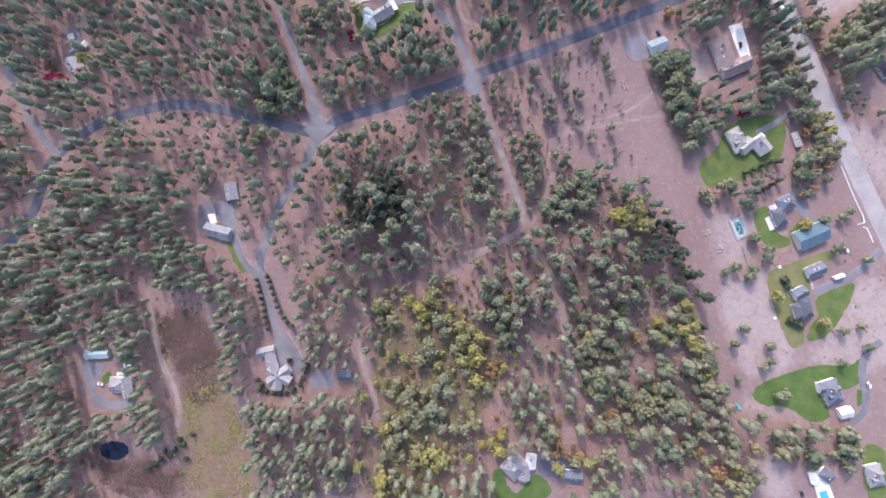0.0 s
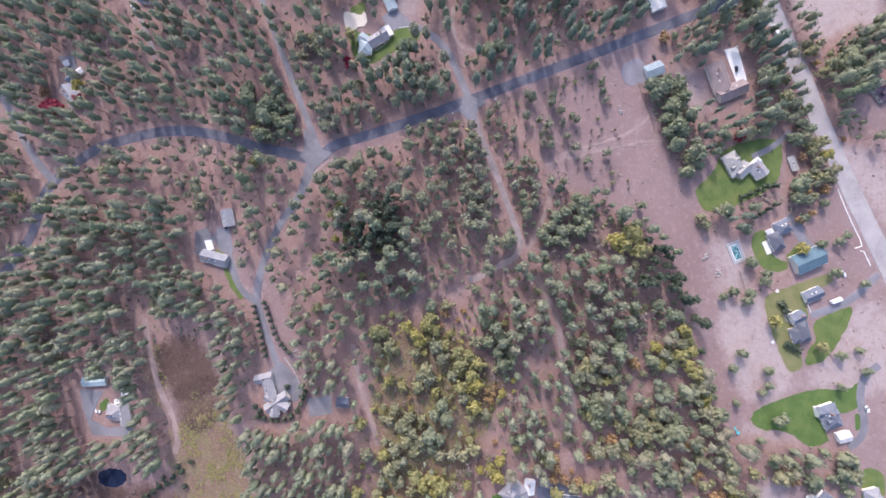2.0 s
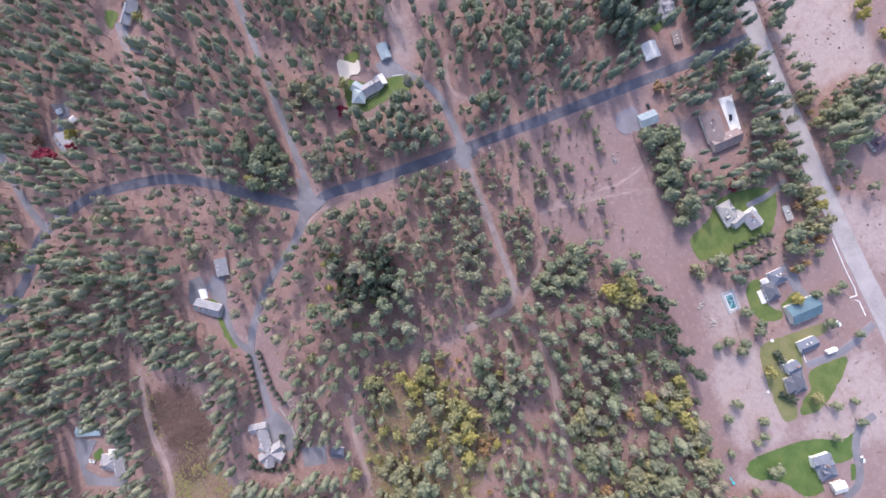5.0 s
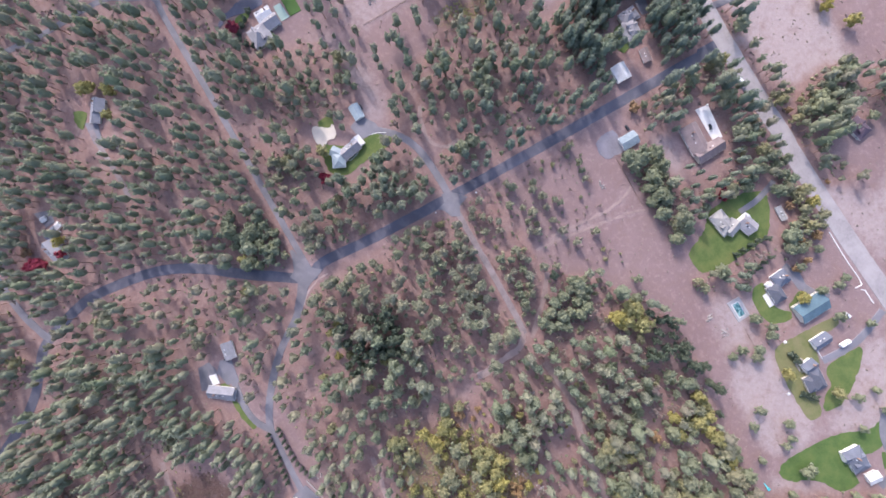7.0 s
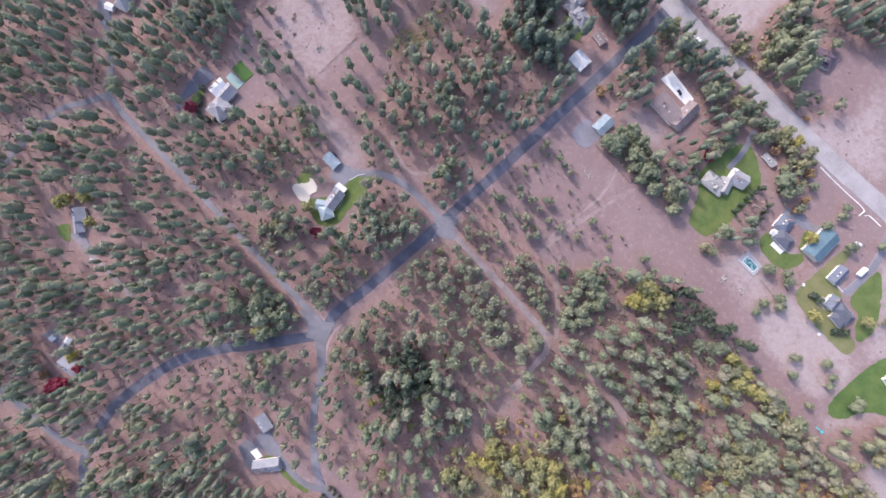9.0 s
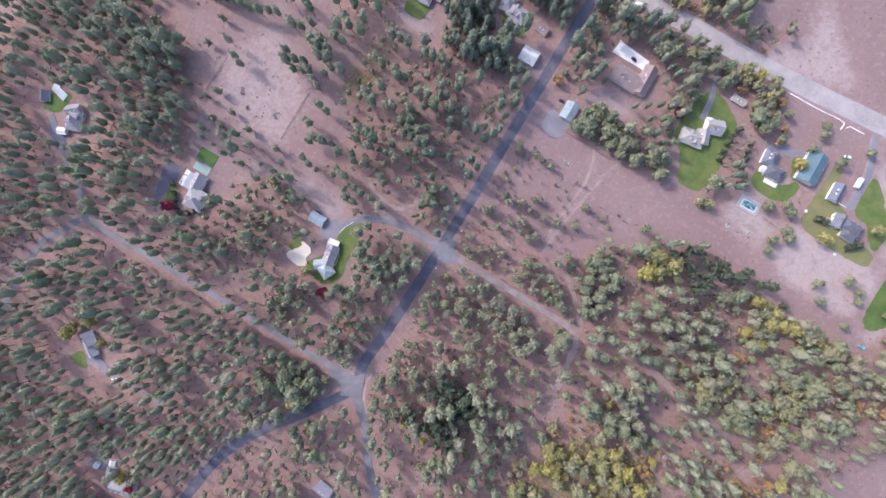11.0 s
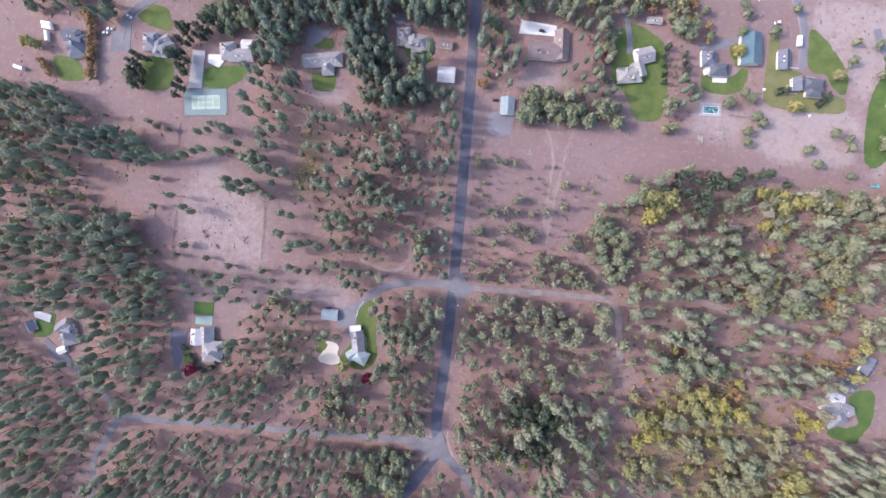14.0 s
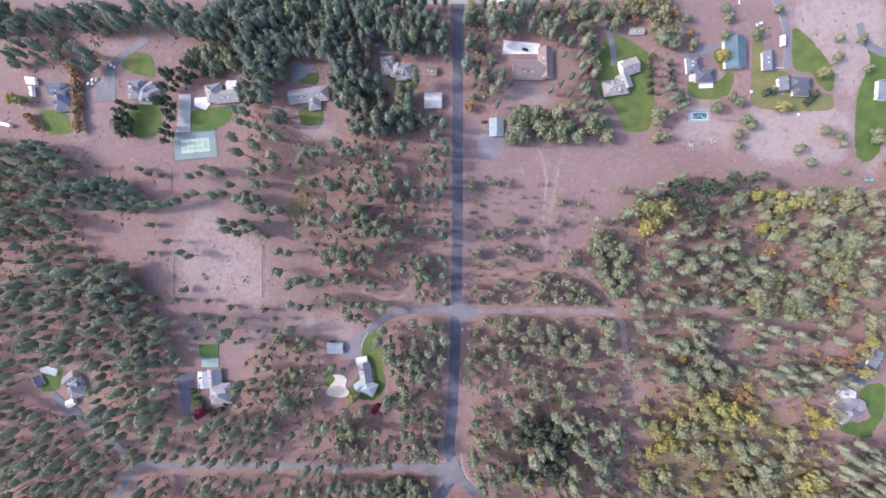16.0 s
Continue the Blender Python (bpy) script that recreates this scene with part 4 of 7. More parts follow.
# ---- plan: buildings (name, label, wings: x, y, length, width, turn, wall height, roof shape, roof) ----
BUILDINGS = [
    ("house", "grey hip-roofed house beside white parked trailers", [(452.2, -230.1, 17.9, 15.2, -81, 3.4, "hip", "slate_roof"), (458.0, -238.7, 11.2, 10.3, 0, 3.2, "gable", "slate_roof")]),
    ("house", "grey shingled house with white trim below a lawn", [(392.0, -237.8, 14.2, 11.6, -86, 3.6, "hip", "grey_roof"), (381.2, -232.4, 16.6, 12, -5, 3.6, "hip", "grey_roof"), (381.3, -239.3, 6.3, 9.8, -60, 3.4, "gable", "grey_roof")]),
    ("house", "pale grey house behind the tennis court", [(328.3, -234.8, 13.3, 12.4, -80, 3.6, "hip", "pale_roof"), (318.4, -232.0, 21, 9.1, 5, 3.6, "gable", "pale_roof"), (313.8, -240.7, 7.7, 6.8, 0, 3, "gable", "white_roof")]),
    ("house", "long pale grey house in the pines", [(253.9, -232.6, 27.9, 9.9, 8, 3.4, "gable", "pale_roof"), (247.3, -227.0, 11.5, 8.8, -82, 3.4, "hip", "pale_roof"), (242.7, -233.9, 10.6, 13.2, -85, 3.4, "hip", "pale_roof")]),
    ("house", "pale grey gabled house among dense pines", [(188.6, -255.0, 13.9, 10.4, -85, 4.2, "hip", "pale_roof"), (178.2, -251.5, 15.9, 10.6, -5, 4.2, "hip", "pale_roof"), (178.1, -247.3, 8, 5.3, 0, 3, "gable", "pale_roof")]),
    ("house", "broad house with a brown shingle roof", [(79.0, -251.4, 24.4, 13.9, -2, 3.4, "gable", "brown_roof"), (65.6, -256.5, 23.3, 10.3, -87, 3.6, "gable", "brown_roof")]),
    ("house", "cream-walled house with two grey roofs on a lawn", [(1.1, -253.0, 12.7, 11, 18, 3.6, "gable", "pale_roof"), (5.7, -251.9, 10.8, 5.2, -74, 3.3, "gable", "white_roof"), (11.4, -237.4, 18.8, 11.1, 8, 3.6, "hip", "cream_roof"), (5.0, -241.7, 11.2, 9.5, -69, 3.6, "gable", "cream_roof")]),
    ("house", "blue-grey house with a white porch", [(-47.5, -254.4, 12, 10.2, -84, 3.6, "hip", "slate_roof"), (-56.0, -245.9, 13.5, 9.3, 2, 3.8, "hip", "dark_roof"), (-49.4, -245.0, 4.3, 6.9, -79, 2.8, "gable", "white_roof")]),
    ("house", "dark slate-roofed house beside a yellow tree", [(-116.5, -239.4, 9.4, 8.5, -83, 4, "gable", "slate_roof"), (-127.7, -239.6, 15.9, 8.4, -4, 4.2, "hip", "dark_roof"), (-129.0, -233.7, 11.7, 6.7, -4, 3.6, "hip", "dark_roof")]),
    ("house", "slate-roofed house on a green oval lawn", [(-195.0, -235.1, 18.5, 12.6, -1, 4.2, "hip", "slate_roof"), (-190.4, -232.6, 11.7, 8.3, 81, 4, "gable", "slate_roof"), (-213.5, -239.4, 9.2, 7.5, 86, 3.2, "gable", "white_roof")]),
    ("house", "pale blue-grey curved house beside a cream patio", [(206.9, -11.3, 16.4, 9.1, -80, 4, "gable", "pale_roof"), (209.5, -19.5, 7.3, 8.2, -80, 3.2, "gable", "white_roof"), (203.9, 1.1, 11.8, 10, -24, 4.2, "hip", "lightblue_roof"), (210.2, -0.2, 9.2, 7.4, 36, 3.6, "gable", "lightblue_roof")]),
    ("house", "pale house with white garage in the woods", [(339.8, -2.9, 13, 9.3, -89, 3.2, "gable", "white_roof"), (330.9, -5.7, 12, 10.2, -86, 3.8, "gable", "pale_roof"), (325.2, 7.9, 16.7, 16.7, -86, 4.2, "hip", "pale_roof")]),
    ("house", "grey house beside a white walled terrace", [(447.2, 5.3, 16.7, 13, -71, 3.6, "hip", "grey_roof"), (451.5, -1.8, 11.6, 8.7, 39, 3.6, "gable", "grey_roof"), (452.4, 18.2, 6.8, 4.9, 25, 3, "gable", "white_roof")]),
    ("house", "pale grey house with a white garage roof", [(-171.4, -0.2, 11.2, 7.4, -25, 3.2, "gable", "white_roof"), (-170.9, 13.1, 17.8, 15.1, -64, 4, "hip", "pale_roof"), (-178.3, 7.9, 10.3, 7.7, -20, 4, "gable", "pale_roof")]),
    ("house", "grey-roofed house among red and yellow shrubs", [(256.4, 245.7, 18.5, 11.7, 16, 3.6, "gable", "grey_roof"), (250.4, 242.9, 9.5, 9.5, -76, 3.6, "hip", "grey_roof")]),
    ("house", "grey-roofed house behind a curved driveway", [(86.1, 177.3, 21.8, 9.5, 56, 3.6, "gable", "grey_roof"), (81.4, 172.4, 8.3, 9.2, -34, 3.4, "hip", "grey_roof")]),
    ("house", "pale house with a bright white terrace", [(-4.3, 299.2, 13.4, 11.5, 61, 3.6, "hip", "pale_roof"), (-9.0, 291.5, 16.6, 8.3, -9, 3.8, "gable", "pale_roof"), (9.4, 285.4, 6.5, 5.5, -9, 3, "gable", "white_roof")]),
    ("house", "star-shaped grey house beside a paved court", [(-41.5, 167.9, 21.1, 7.4, 41, 3.8, "gable", "pale_roof"), (-41.5, 167.9, 21.2, 7.4, -75, 3.8, "gable", "pale_roof"), (-44.5, 170.7, 15.4, 7.3, -25, 3.6, "gable", "pale_roof"), (-19.8, 171.8, 14, 6.5, 82, 3.2, "gable", "pale_roof"), (-30.0, 170.3, 17, 8, -5, 3.6, "gable", "pale_roof")]),
    ("house", "slate house beside yellow trees in the woods", [(344.0, 154.7, 11.2, 11.2, -33, 3.8, "gable", "grey_roof"), (336.8, 162.0, 7.8, 8.7, 57, 3.2, "gable", "grey_roof")]),
    ("house", "purple-brown roofed house ringed by trees", [(25.1, -362.7, 15.2, 11, 13, 3.6, "hip", "plum_roof")]),
    ("house", "grey-roofed house beside a swimming pool", [(-253.5, -209.8, 9.9, 8.2, 30, 3.4, "hip", "slate_roof"), (-252.3, -200.2, 8.4, 5.9, -6, 3, "gable", "white_roof")]),
    ("house", "grey house with white gables among trees", [(-264.9, -242.9, 16.7, 10.9, -6, 3.6, "hip", "grey_roof")]),
    ("shed", "white metal-roofed barn beside the road", [(153.1, -227.9, 13.2, 11, 0, 4, "gable", "white_roof")]),
    ("shed", "small blue-grey metal-roofed shed", [(103.2, -207.1, 13.6, 10.1, -89, 3, "gable", "lightblue_roof")]),
    ("barn", "large blue metal-roofed workshop", [(-77.7, -263.0, 23.7, 14.8, -86, 4.6, "gable", "blue_roof")]),
    ("garage", "detached garage with grey roof and white walls", [(-104.2, -257.0, 13.6, 8.5, -86, 3.2, "gable", "slate_roof")]),
    ("shed", "small light blue metal-roofed shed", [(231.5, -30.3, 12.4, 7.8, 1, 2.8, "gable", "lightblue_roof")]),
    ("garage", "grey-roofed garage with a white apron", [(-193.1, -27.2, 13, 8.7, 66, 3.2, "gable", "slate_roof")]),
    ("garage", "grey-roofed detached garage by shrubs", [(270.7, 240.7, 10.5, 7.7, -76, 3, "gable", "slate_roof")]),
    ("shed", "tiny white-roofed garden shed", [(285.2, 242.2, 3.9, 3.4, 84, 2.4, "gable", "white_roof")]),
    ("shed", "white-roofed carport beside a garage", [(274.0, 234.6, 6.7, 4.3, -71, 2.6, "gable", "white_roof")]),
    ("garage", "grey-roofed double garage beside an apron", [(113.3, 156.0, 13.9, 9.3, -9, 3.2, "gable", "grey_roof")]),
    ("shed", "pale teal shed with metal roof", [(25.4, 307.4, 20.3, 6.8, 74, 3, "gable", "teal_roof")]),
    ("garage", "dark grey garage under the trees", [(-59.9, 117.3, 9.2, 7.3, 66, 3, "gable", "slate_roof")]),
    ("shed", "grey-roofed shed under pines", [(310.7, 161.0, 9.7, 5.8, 57, 2.8, "gable", "slate_roof")]),
    ("shed", "small pale outbuilding among trees", [(-4.0, -280.6, 11.1, 3.9, -1, 2.6, "gable", "cream_roof")]),
    ("shed", "rusty brown outbuilding among pines", [(155.5, -251.9, 10.6, 6.2, -8, 2.4, "gable", "brown_roof")]),
    ("shed", "blue tarpaulin covered low shelter", [(480.6, 1.1, 8.4, 7.5, -60, 2.4, "gable", "slate_roof")]),
]
COURT = [(363.5, -202.8), (329.2, -205.9), (327.4, -184.6), (363.4, -181.4)]
COURT_LINES = [(356.8, -199.2), (334.4, -200.9), (334.1, -190.5), (356.5, -188.7)]
POOL = [(-48.2, -218.1), (-59.4, -218.5), (-60, -213.3), (-48.8, -213.3)]
SECOND_POOL = [(-265.3, -201), (-265.4, -206.8), (-277.8, -205.7), (-277.6, -199.5)]
POND = [(-51, 334.2), (-46.2, 329.5), (-46.8, 320.4), (-50.5, 312.5), (-57.1, 309.1), (-62.9, 313.7), (-62.6, 323.3), (-57.4, 331.3)]
CLEARINGS = [
    [(381.1, 158.9), (353.5, 126), (326.2, 131.4), (305.5, 147.2), (303.5, 165.8), (332.1, 182.8), (352.6, 184)],
    [(41.4, 323.6), (35.9, 294.4), (4.2, 274.8), (-20, 276.2), (-31.5, 292.6), (-16.5, 328.4), (19.2, 331.4)],
    [(-43, 330.1), (-43.7, 309.7), (-43.4, 290.7), (-58.3, 292.9), (-70, 308.8), (-61.4, 334)],
    [(486.2, -16), (442.5, -19), (423.5, -5.1), (426.5, 21.1), (458.2, 28.9), (489.5, 17.5)],
]
# ---- plan: trees told apart one by one (kind, size, places), and the ground that they cover ----
PLACED = [
    ("pine", 0.8, [(-2.6, -72.5), (-5.2, -66.8), (-13.6, -70.7), (-12.5, -54.8), (-5.5, -55.1), (-1.6, -63.5), (-11.4, -90.0), (-15.7, -95.3), (-15.9, -102.2), (-25.2, -89.5), (-28.0, -90.7), (-25.0, -82.6), (-24.6, -68.9), (-28.9, -74.2), (-31.5, -68.6), (-35.9, -80.8), (-37.0, -96.5), (-40.6, -99.8), (-40.0, -104.6), (-27.6, -102.4), (-27.8, -109.2), (-22.4, -113.5), (-25.4, -121.6), (-37.2, -128.5), (-42.6, -124.2), (-48.1, -126.7), (-50.5, -114.4), (-49.6, -105.6), (-59.2, -106.5), (-59.8, -101.7), (-59.4, -113.3), (-63.0, -123.3), (-71.7, -115.5), (-62.4, -96.2), (-60.2, -90.1), (-49.5, -73.4), (-41.9, -71.6), (-61.2, -73.7), (-70.5, -93.1), (-70.8, -106.7), (-53.3, -90.4), (-40.3, -35.2), (-35.6, -41.5), (-46.2, -51.5), (-55.9, -52.6)]),
    ("pine", 0.8, [(-52.9, -44.4), (-51.8, -28.5), (-38.8, -56.6), (-47.4, -41.8)]),
    ("broadleaf", 0.76, [(29.5, -113.0), (24.7, -115.8), (25.3, -121.6), (18.2, -120.3), (18.9, -113.6), (24.1, -108.6), (13.0, -109.1), (13.2, -116.1), (20.4, -93.2), (15.7, -86.8), (22.2, -100.9), (8.5, -93.4), (8.3, -100.3), (3.9, -105.7), (6.1, -80.9), (3.8, -87.0), (-0.5, -92.4), (11.8, -78.3), (5.8, -113.3), (-71.2, -123.5), (-77.9, -118.7), (-80.0, -124.8), (-70.2, -142.2), (-83.4, -153.2), (-81.1, -149.5), (-54.8, -74.4)]),
    ("dark_spruce", 0.86, [(-20.1, -151.5), (-28.5, -155.2), (-30.7, -161.2), (-38.3, -162.9), (-35.9, -150.1), (-43.6, -158.6), (-41.3, -145.8), (-45.9, -139.5), (-49.6, -149.5), (-52.5, -157.5), (-58.0, -159.9), (-61.3, -156.4), (-69.6, -160.1), (-75.1, -162.5), (-74.5, -167.2), (-54.7, -163.4), (-49.2, -135.9), (-51.4, -141.9), (-92.8, -167.1), (40.3, -102.7)]),
    ("bare", 1.0, [(-3.9, -82.4), (-17.1, -79.8), (0.8, -114.5), (-11.9, -116.8), (-41.2, -119.7), (-60.0, -126.5), (-52.9, -106.9), (-67.7, -128.2), (-7.0, -116.3), (-17.7, -126.2), (-94.6, -131.8), (-95.8, -122.2)]),
    ("pine", 0.8, [(-38.8, -58.6), (-47.4, -56.5), (-58.0, -56.6), (-28.5, -38.7), (-37.1, -36.7), (-45.8, -34.6), (-54.4, -32.5), (-63.1, -26.1), (-71.7, -21.8), (-28.9, -21.2), (-24.8, -14.5), (-41.9, -19.1), (-54.7, -19.3), (-20.2, -25.4), (-91.9, -57.0), (-100.6, -48.4), (-104.7, -52.8), (-125.9, -48.7), (-130.3, -44.4), (-96.7, -39.7), (-117.1, -61.6), (-114.1, -22.4), (-110.0, -18.0), (-120.5, -22.5), (-106.2, -4.8), (-118.9, -5.0), (-142.5, -55.4), (-155.4, -44.8), (-135.4, -18.4), (-147.8, -22.9), (-79.1, -61.2), (-6.8, -51.6), (-15.3, -56.1), (-15.6, -43.0)]),
    ("dark_pine", 0.72, [(55.3, -271.0), (48.4, -268.9), (36.2, -270.9), (41.5, -259.9), (33.5, -262.4), (52.6, -260.4), (54.8, -238.4), (62.8, -233.4), (46.8, -243.9), (39.6, -245.5), (92.9, -238.7), (47.8, -230.7), (39.2, -222.2), (30.6, -220.0), (108.0, -241.7), (118.8, -248.2), (116.6, -235.4), (103.5, -222.5), (-34.9, -219.8), (-28.5, -226.1), (-26.6, -215.6)]),
    ("broadleaf", 0.62, [(28.8, -231.4), (34.1, -238.3), (-40.8, -227.2), (-64.2, -220.7), (-81.0, -225.7), (-33.3, -276.0), (-46.1, -269.6), (-16.2, -282.5)]),
    ("pine", 0.68, [(2.6, 100.7), (-5.9, 106.2), (7.3, 94.2), (-8.5, 112.0), (-23.7, 119.9), (-26.7, 111.3), (-30.5, 127.2), (-33.2, 108.9), (-28.2, 133.6), (-35.1, 140.9), (-43.0, 131.7), (-45.2, 122.9), (-50.5, 110.4), (-17.6, 136.9), (-12.3, 127.8), (16.0, 124.8), (6.1, 123.5), (-1.2, 132.5), (-0.9, 78.0), (-52.1, -37.6), (-62.4, -40.6), (-77.3, -30.5), (-87.7, -33.5), (-65.4, -48.8), (-83.3, -21.3), (-101.1, -19.3), (-118.8, -17.3), (-129.8, -22.5), (-128.8, -6.6), (-114.5, -5.0), (-144.5, -12.3), (-149.8, -1.1), (-162.8, -12.4), (-86.1, -54.9), (-111.9, -49.9), (-117.8, -40.7), (-136.9, -42.8), (-155.1, -42.8)]),
    ("dark_pine", 0.95, [(153.6, -210.4), (144.9, -206.1), (151.4, -197.5), (144.8, -193.2), (153.5, -186.7), (142.6, -186.7), (151.3, -180.2), (144.7, -175.9), (155.6, -173.7), (153.4, -160.7), (144.7, -158.6), (149.0, -152.0), (142.5, -165.1), (157.7, -154.2), (181.8, -158.5), (170.9, -160.7), (166.5, -154.2), (177.4, -149.8), (186.2, -156.3), (175.2, -143.2), (148.9, -132.4), (142.3, -130.3), (153.2, -125.8), (144.4, -121.5), (164.2, -125.8), (177.4, -121.3), (181.8, -119.1), (168.5, -106.0), (155.3, -103.9), (146.5, -104.0), (142.1, -99.6), (155.3, -88.5), (164.0, -81.8), (144.3, -90.8), (142.0, -82.0), (142.0, -71.0), (177.3, -99.4), (175.1, -95.0)]),
    ("broadleaf", 0.9, [(162.3, -99.2), (162.2, -89.3), (209.3, -139.9)]),
    ("pine", 0.82, [(226.2, -191.3), (221.7, -184.8), (215.1, -184.8), (208.5, -187.0), (204.1, -182.6), (186.4, -180.4), (177.7, -206.4), (190.8, -182.6), (175.5, -189.1), (248.4, -187.0), (243.9, -184.8), (250.6, -182.6), (237.3, -184.8), (253.0, -162.9), (246.3, -160.7), (235.1, -160.7), (230.7, -158.5), (226.2, -160.7), (197.4, -169.5), (190.8, -165.2), (195.2, -163.0), (204.1, -158.6), (210.7, -156.4), (186.4, -173.9), (237.4, -145.3), (221.9, -136.6), (210.7, -143.2), (204.1, -134.4), (210.8, -130.0), (201.9, -127.8), (195.2, -130.1), (197.4, -123.4), (190.8, -123.5), (204.1, -123.4), (186.4, -125.7), (226.3, -134.3), (244.2, -134.3), (237.5, -132.1), (217.4, -145.4), (235.3, -107.7), (228.6, -110.0), (221.9, -107.8), (208.6, -112.3), (204.1, -105.7), (199.7, -103.5)]),
    ("pine", 0.82, [(195.2, -112.4), (193.0, -114.6), (208.6, -103.5), (233.1, -101.1), (222.0, -101.2), (195.2, -154.2), (201.9, -149.8)]),
    ("pine", 0.7, [(272.2, -108.8), (265.4, -107.5), (276.8, -93.9), (272.3, -92.6), (256.5, -86.4), (249.7, -87.4), (240.6, -85.2), (231.6, -89.8), (227.1, -85.3), (218.1, -87.6), (263.3, -85.0), (209.1, -87.7), (202.3, -85.5), (197.9, -83.3), (265.6, -80.5), (236.1, -74.0), (231.6, -71.8), (227.1, -71.9), (236.2, -67.3), (263.4, -67.0), (256.6, -64.8), (249.8, -64.9), (215.9, -67.5), (209.1, -67.5), (200.1, -67.6), (222.6, -62.9), (191.1, -65.5)]),
    ("pine", 0.78, [(307.0, -196.1), (302.6, -185.1), (293.5, -193.9), (288.9, -204.8), (284.5, -198.3), (289.1, -189.5), (280.0, -202.6), (291.4, -178.4), (284.7, -174.0), (275.6, -182.8), (273.5, -174.0), (302.4, -209.3), (295.6, -207.1), (271.1, -196.0), (297.8, -215.8), (291.5, -169.6), (296.0, -171.8), (293.8, -163.0), (289.3, -160.8), (282.6, -160.8), (298.4, -154.1), (296.2, -147.4), (289.4, -149.7), (285.0, -143.0), (280.5, -138.6), (291.8, -140.8), (282.8, -131.9), (271.5, -140.9), (307.7, -129.6), (300.9, -131.8), (294.2, -127.4), (312.3, -125.1), (305.6, -122.9), (298.7, -125.2), (316.8, -131.8), (287.4, -123.0), (282.9, -120.8)]),
    ("pine", 0.75, [(397.6, -97.6), (399.1, -93.9), (362.7, -115.9), (351.4, -107.8), (344.6, -104.7), (366.8, -145.0), (359.9, -145.9), (353.0, -148.2), (346.1, -151.8), (339.3, -154.0), (336.8, -169.6), (343.6, -167.3), (332.2, -174.0), (323.1, -171.8), (318.6, -169.6), (311.9, -160.7), (316.5, -154.1), (323.4, -151.8), (307.5, -149.6), (303.0, -149.6)]),
    ("young", 1.05, [(380.0, -106.6), (379.6, -129.4), (352.5, -77.0), (359.6, -68.7), (334.0, -68.0), (315.5, -63.6), (378.3, -69.9), (385.4, -69.8), (287.7, -61.6), (336.5, -54.2), (345.8, -56.4), (388.1, -173.8), (381.2, -170.2), (371.9, -168.9), (246.1, -114.2)]),
    ("dark_pine", 0.9, [(423.0, -162.6), (416.1, -160.4), (409.3, -158.2), (402.5, -156.0), (395.6, -153.8), (388.7, -156.0), (400.3, -149.3), (393.5, -144.8), (384.2, -149.3), (382.1, -142.6), (377.5, -144.9), (411.8, -149.3), (421.0, -151.5), (430.2, -149.2), (425.8, -142.5), (414.2, -142.5), (434.6, -158.2), (430.1, -155.9), (439.1, -164.9), (448.5, -158.1), (444.1, -151.4), (455.3, -162.6), (475.3, -193.9), (470.8, -189.4), (463.8, -192.5), (457.0, -187.2), (466.4, -182.7), (452.5, -182.7), (443.3, -180.5)]),
    ("young", 1.2, [(122.6, -163.8), (122.6, -159.4), (107.1, -163.8), (100.5, -162.5), (93.9, -161.6), (87.0, -135.1), (91.4, -132.9), (54.2, -148.5), (53.9, -130.9), (6.3, -157.4), (111.2, -123.9), (106.8, -121.7), (97.9, -126.2), (89.1, -124.0), (78.0, -124.1), (91.2, -112.9), (86.7, -106.3), (80.0, -104.1), (75.6, -108.6), (97.8, -108.4), (104.3, -99.5), (115.5, -108.3), (120.0, -106.0), (67.0, -126.4), (106.3, -77.0), (101.9, -81.6), (97.5, -86.1), (110.7, -70.3), (95.2, -72.7), (90.8, -83.9), (115.2, -72.5), (119.8, -81.4), (49.0, -99.9), (44.8, -108.8)]),
    ("young", 1.4, [(71.1, -86.4), (64.6, -88.7), (60.2, -91.0), (55.7, -84.4), (66.7, -79.8), (57.8, -77.7), (49.2, -86.6), (42.5, -82.2), (35.9, -80.1), (46.8, -75.5), (40.2, -73.4), (71.0, -73.1), (64.3, -70.9), (55.5, -71.0), (33.6, -73.4), (29.2, -71.3), (22.3, -55.7), (17.9, -53.6), (20.1, -51.3)]),
    ("scrub_pine", 0.85, [(61.6, -35.4), (59.0, -29.7), (56.2, -37.1), (57.2, -40.8), (66.6, -34.8), (58.5, -43.7), (61.1, -49.4), (50.4, -33.6), (46.0, -39.0), (45.7, -27.1), (40.0, -42.4), (37.4, -30.2), (34.8, -37.2), (40.4, -26.1), (34.3, -32.3), (49.5, -48.8), (80.7, -35.3), (80.5, -42.3), (76.0, -47.8), (75.8, -35.9), (71.1, -48.3), (73.7, -54.0), (68.4, -42.6), (87.0, -56.6), (88.1, -47.5), (97.0, -36.6), (97.3, -29.6), (89.4, -31.4), (87.6, -23.6), (102.6, -22.0), (108.1, -26.4), (106.2, -37.6), (97.3, -48.5), (99.1, -56.3), (87.3, -11.6), (76.0, -9.8), (86.3, -20.7), (72.9, -18.2)]),
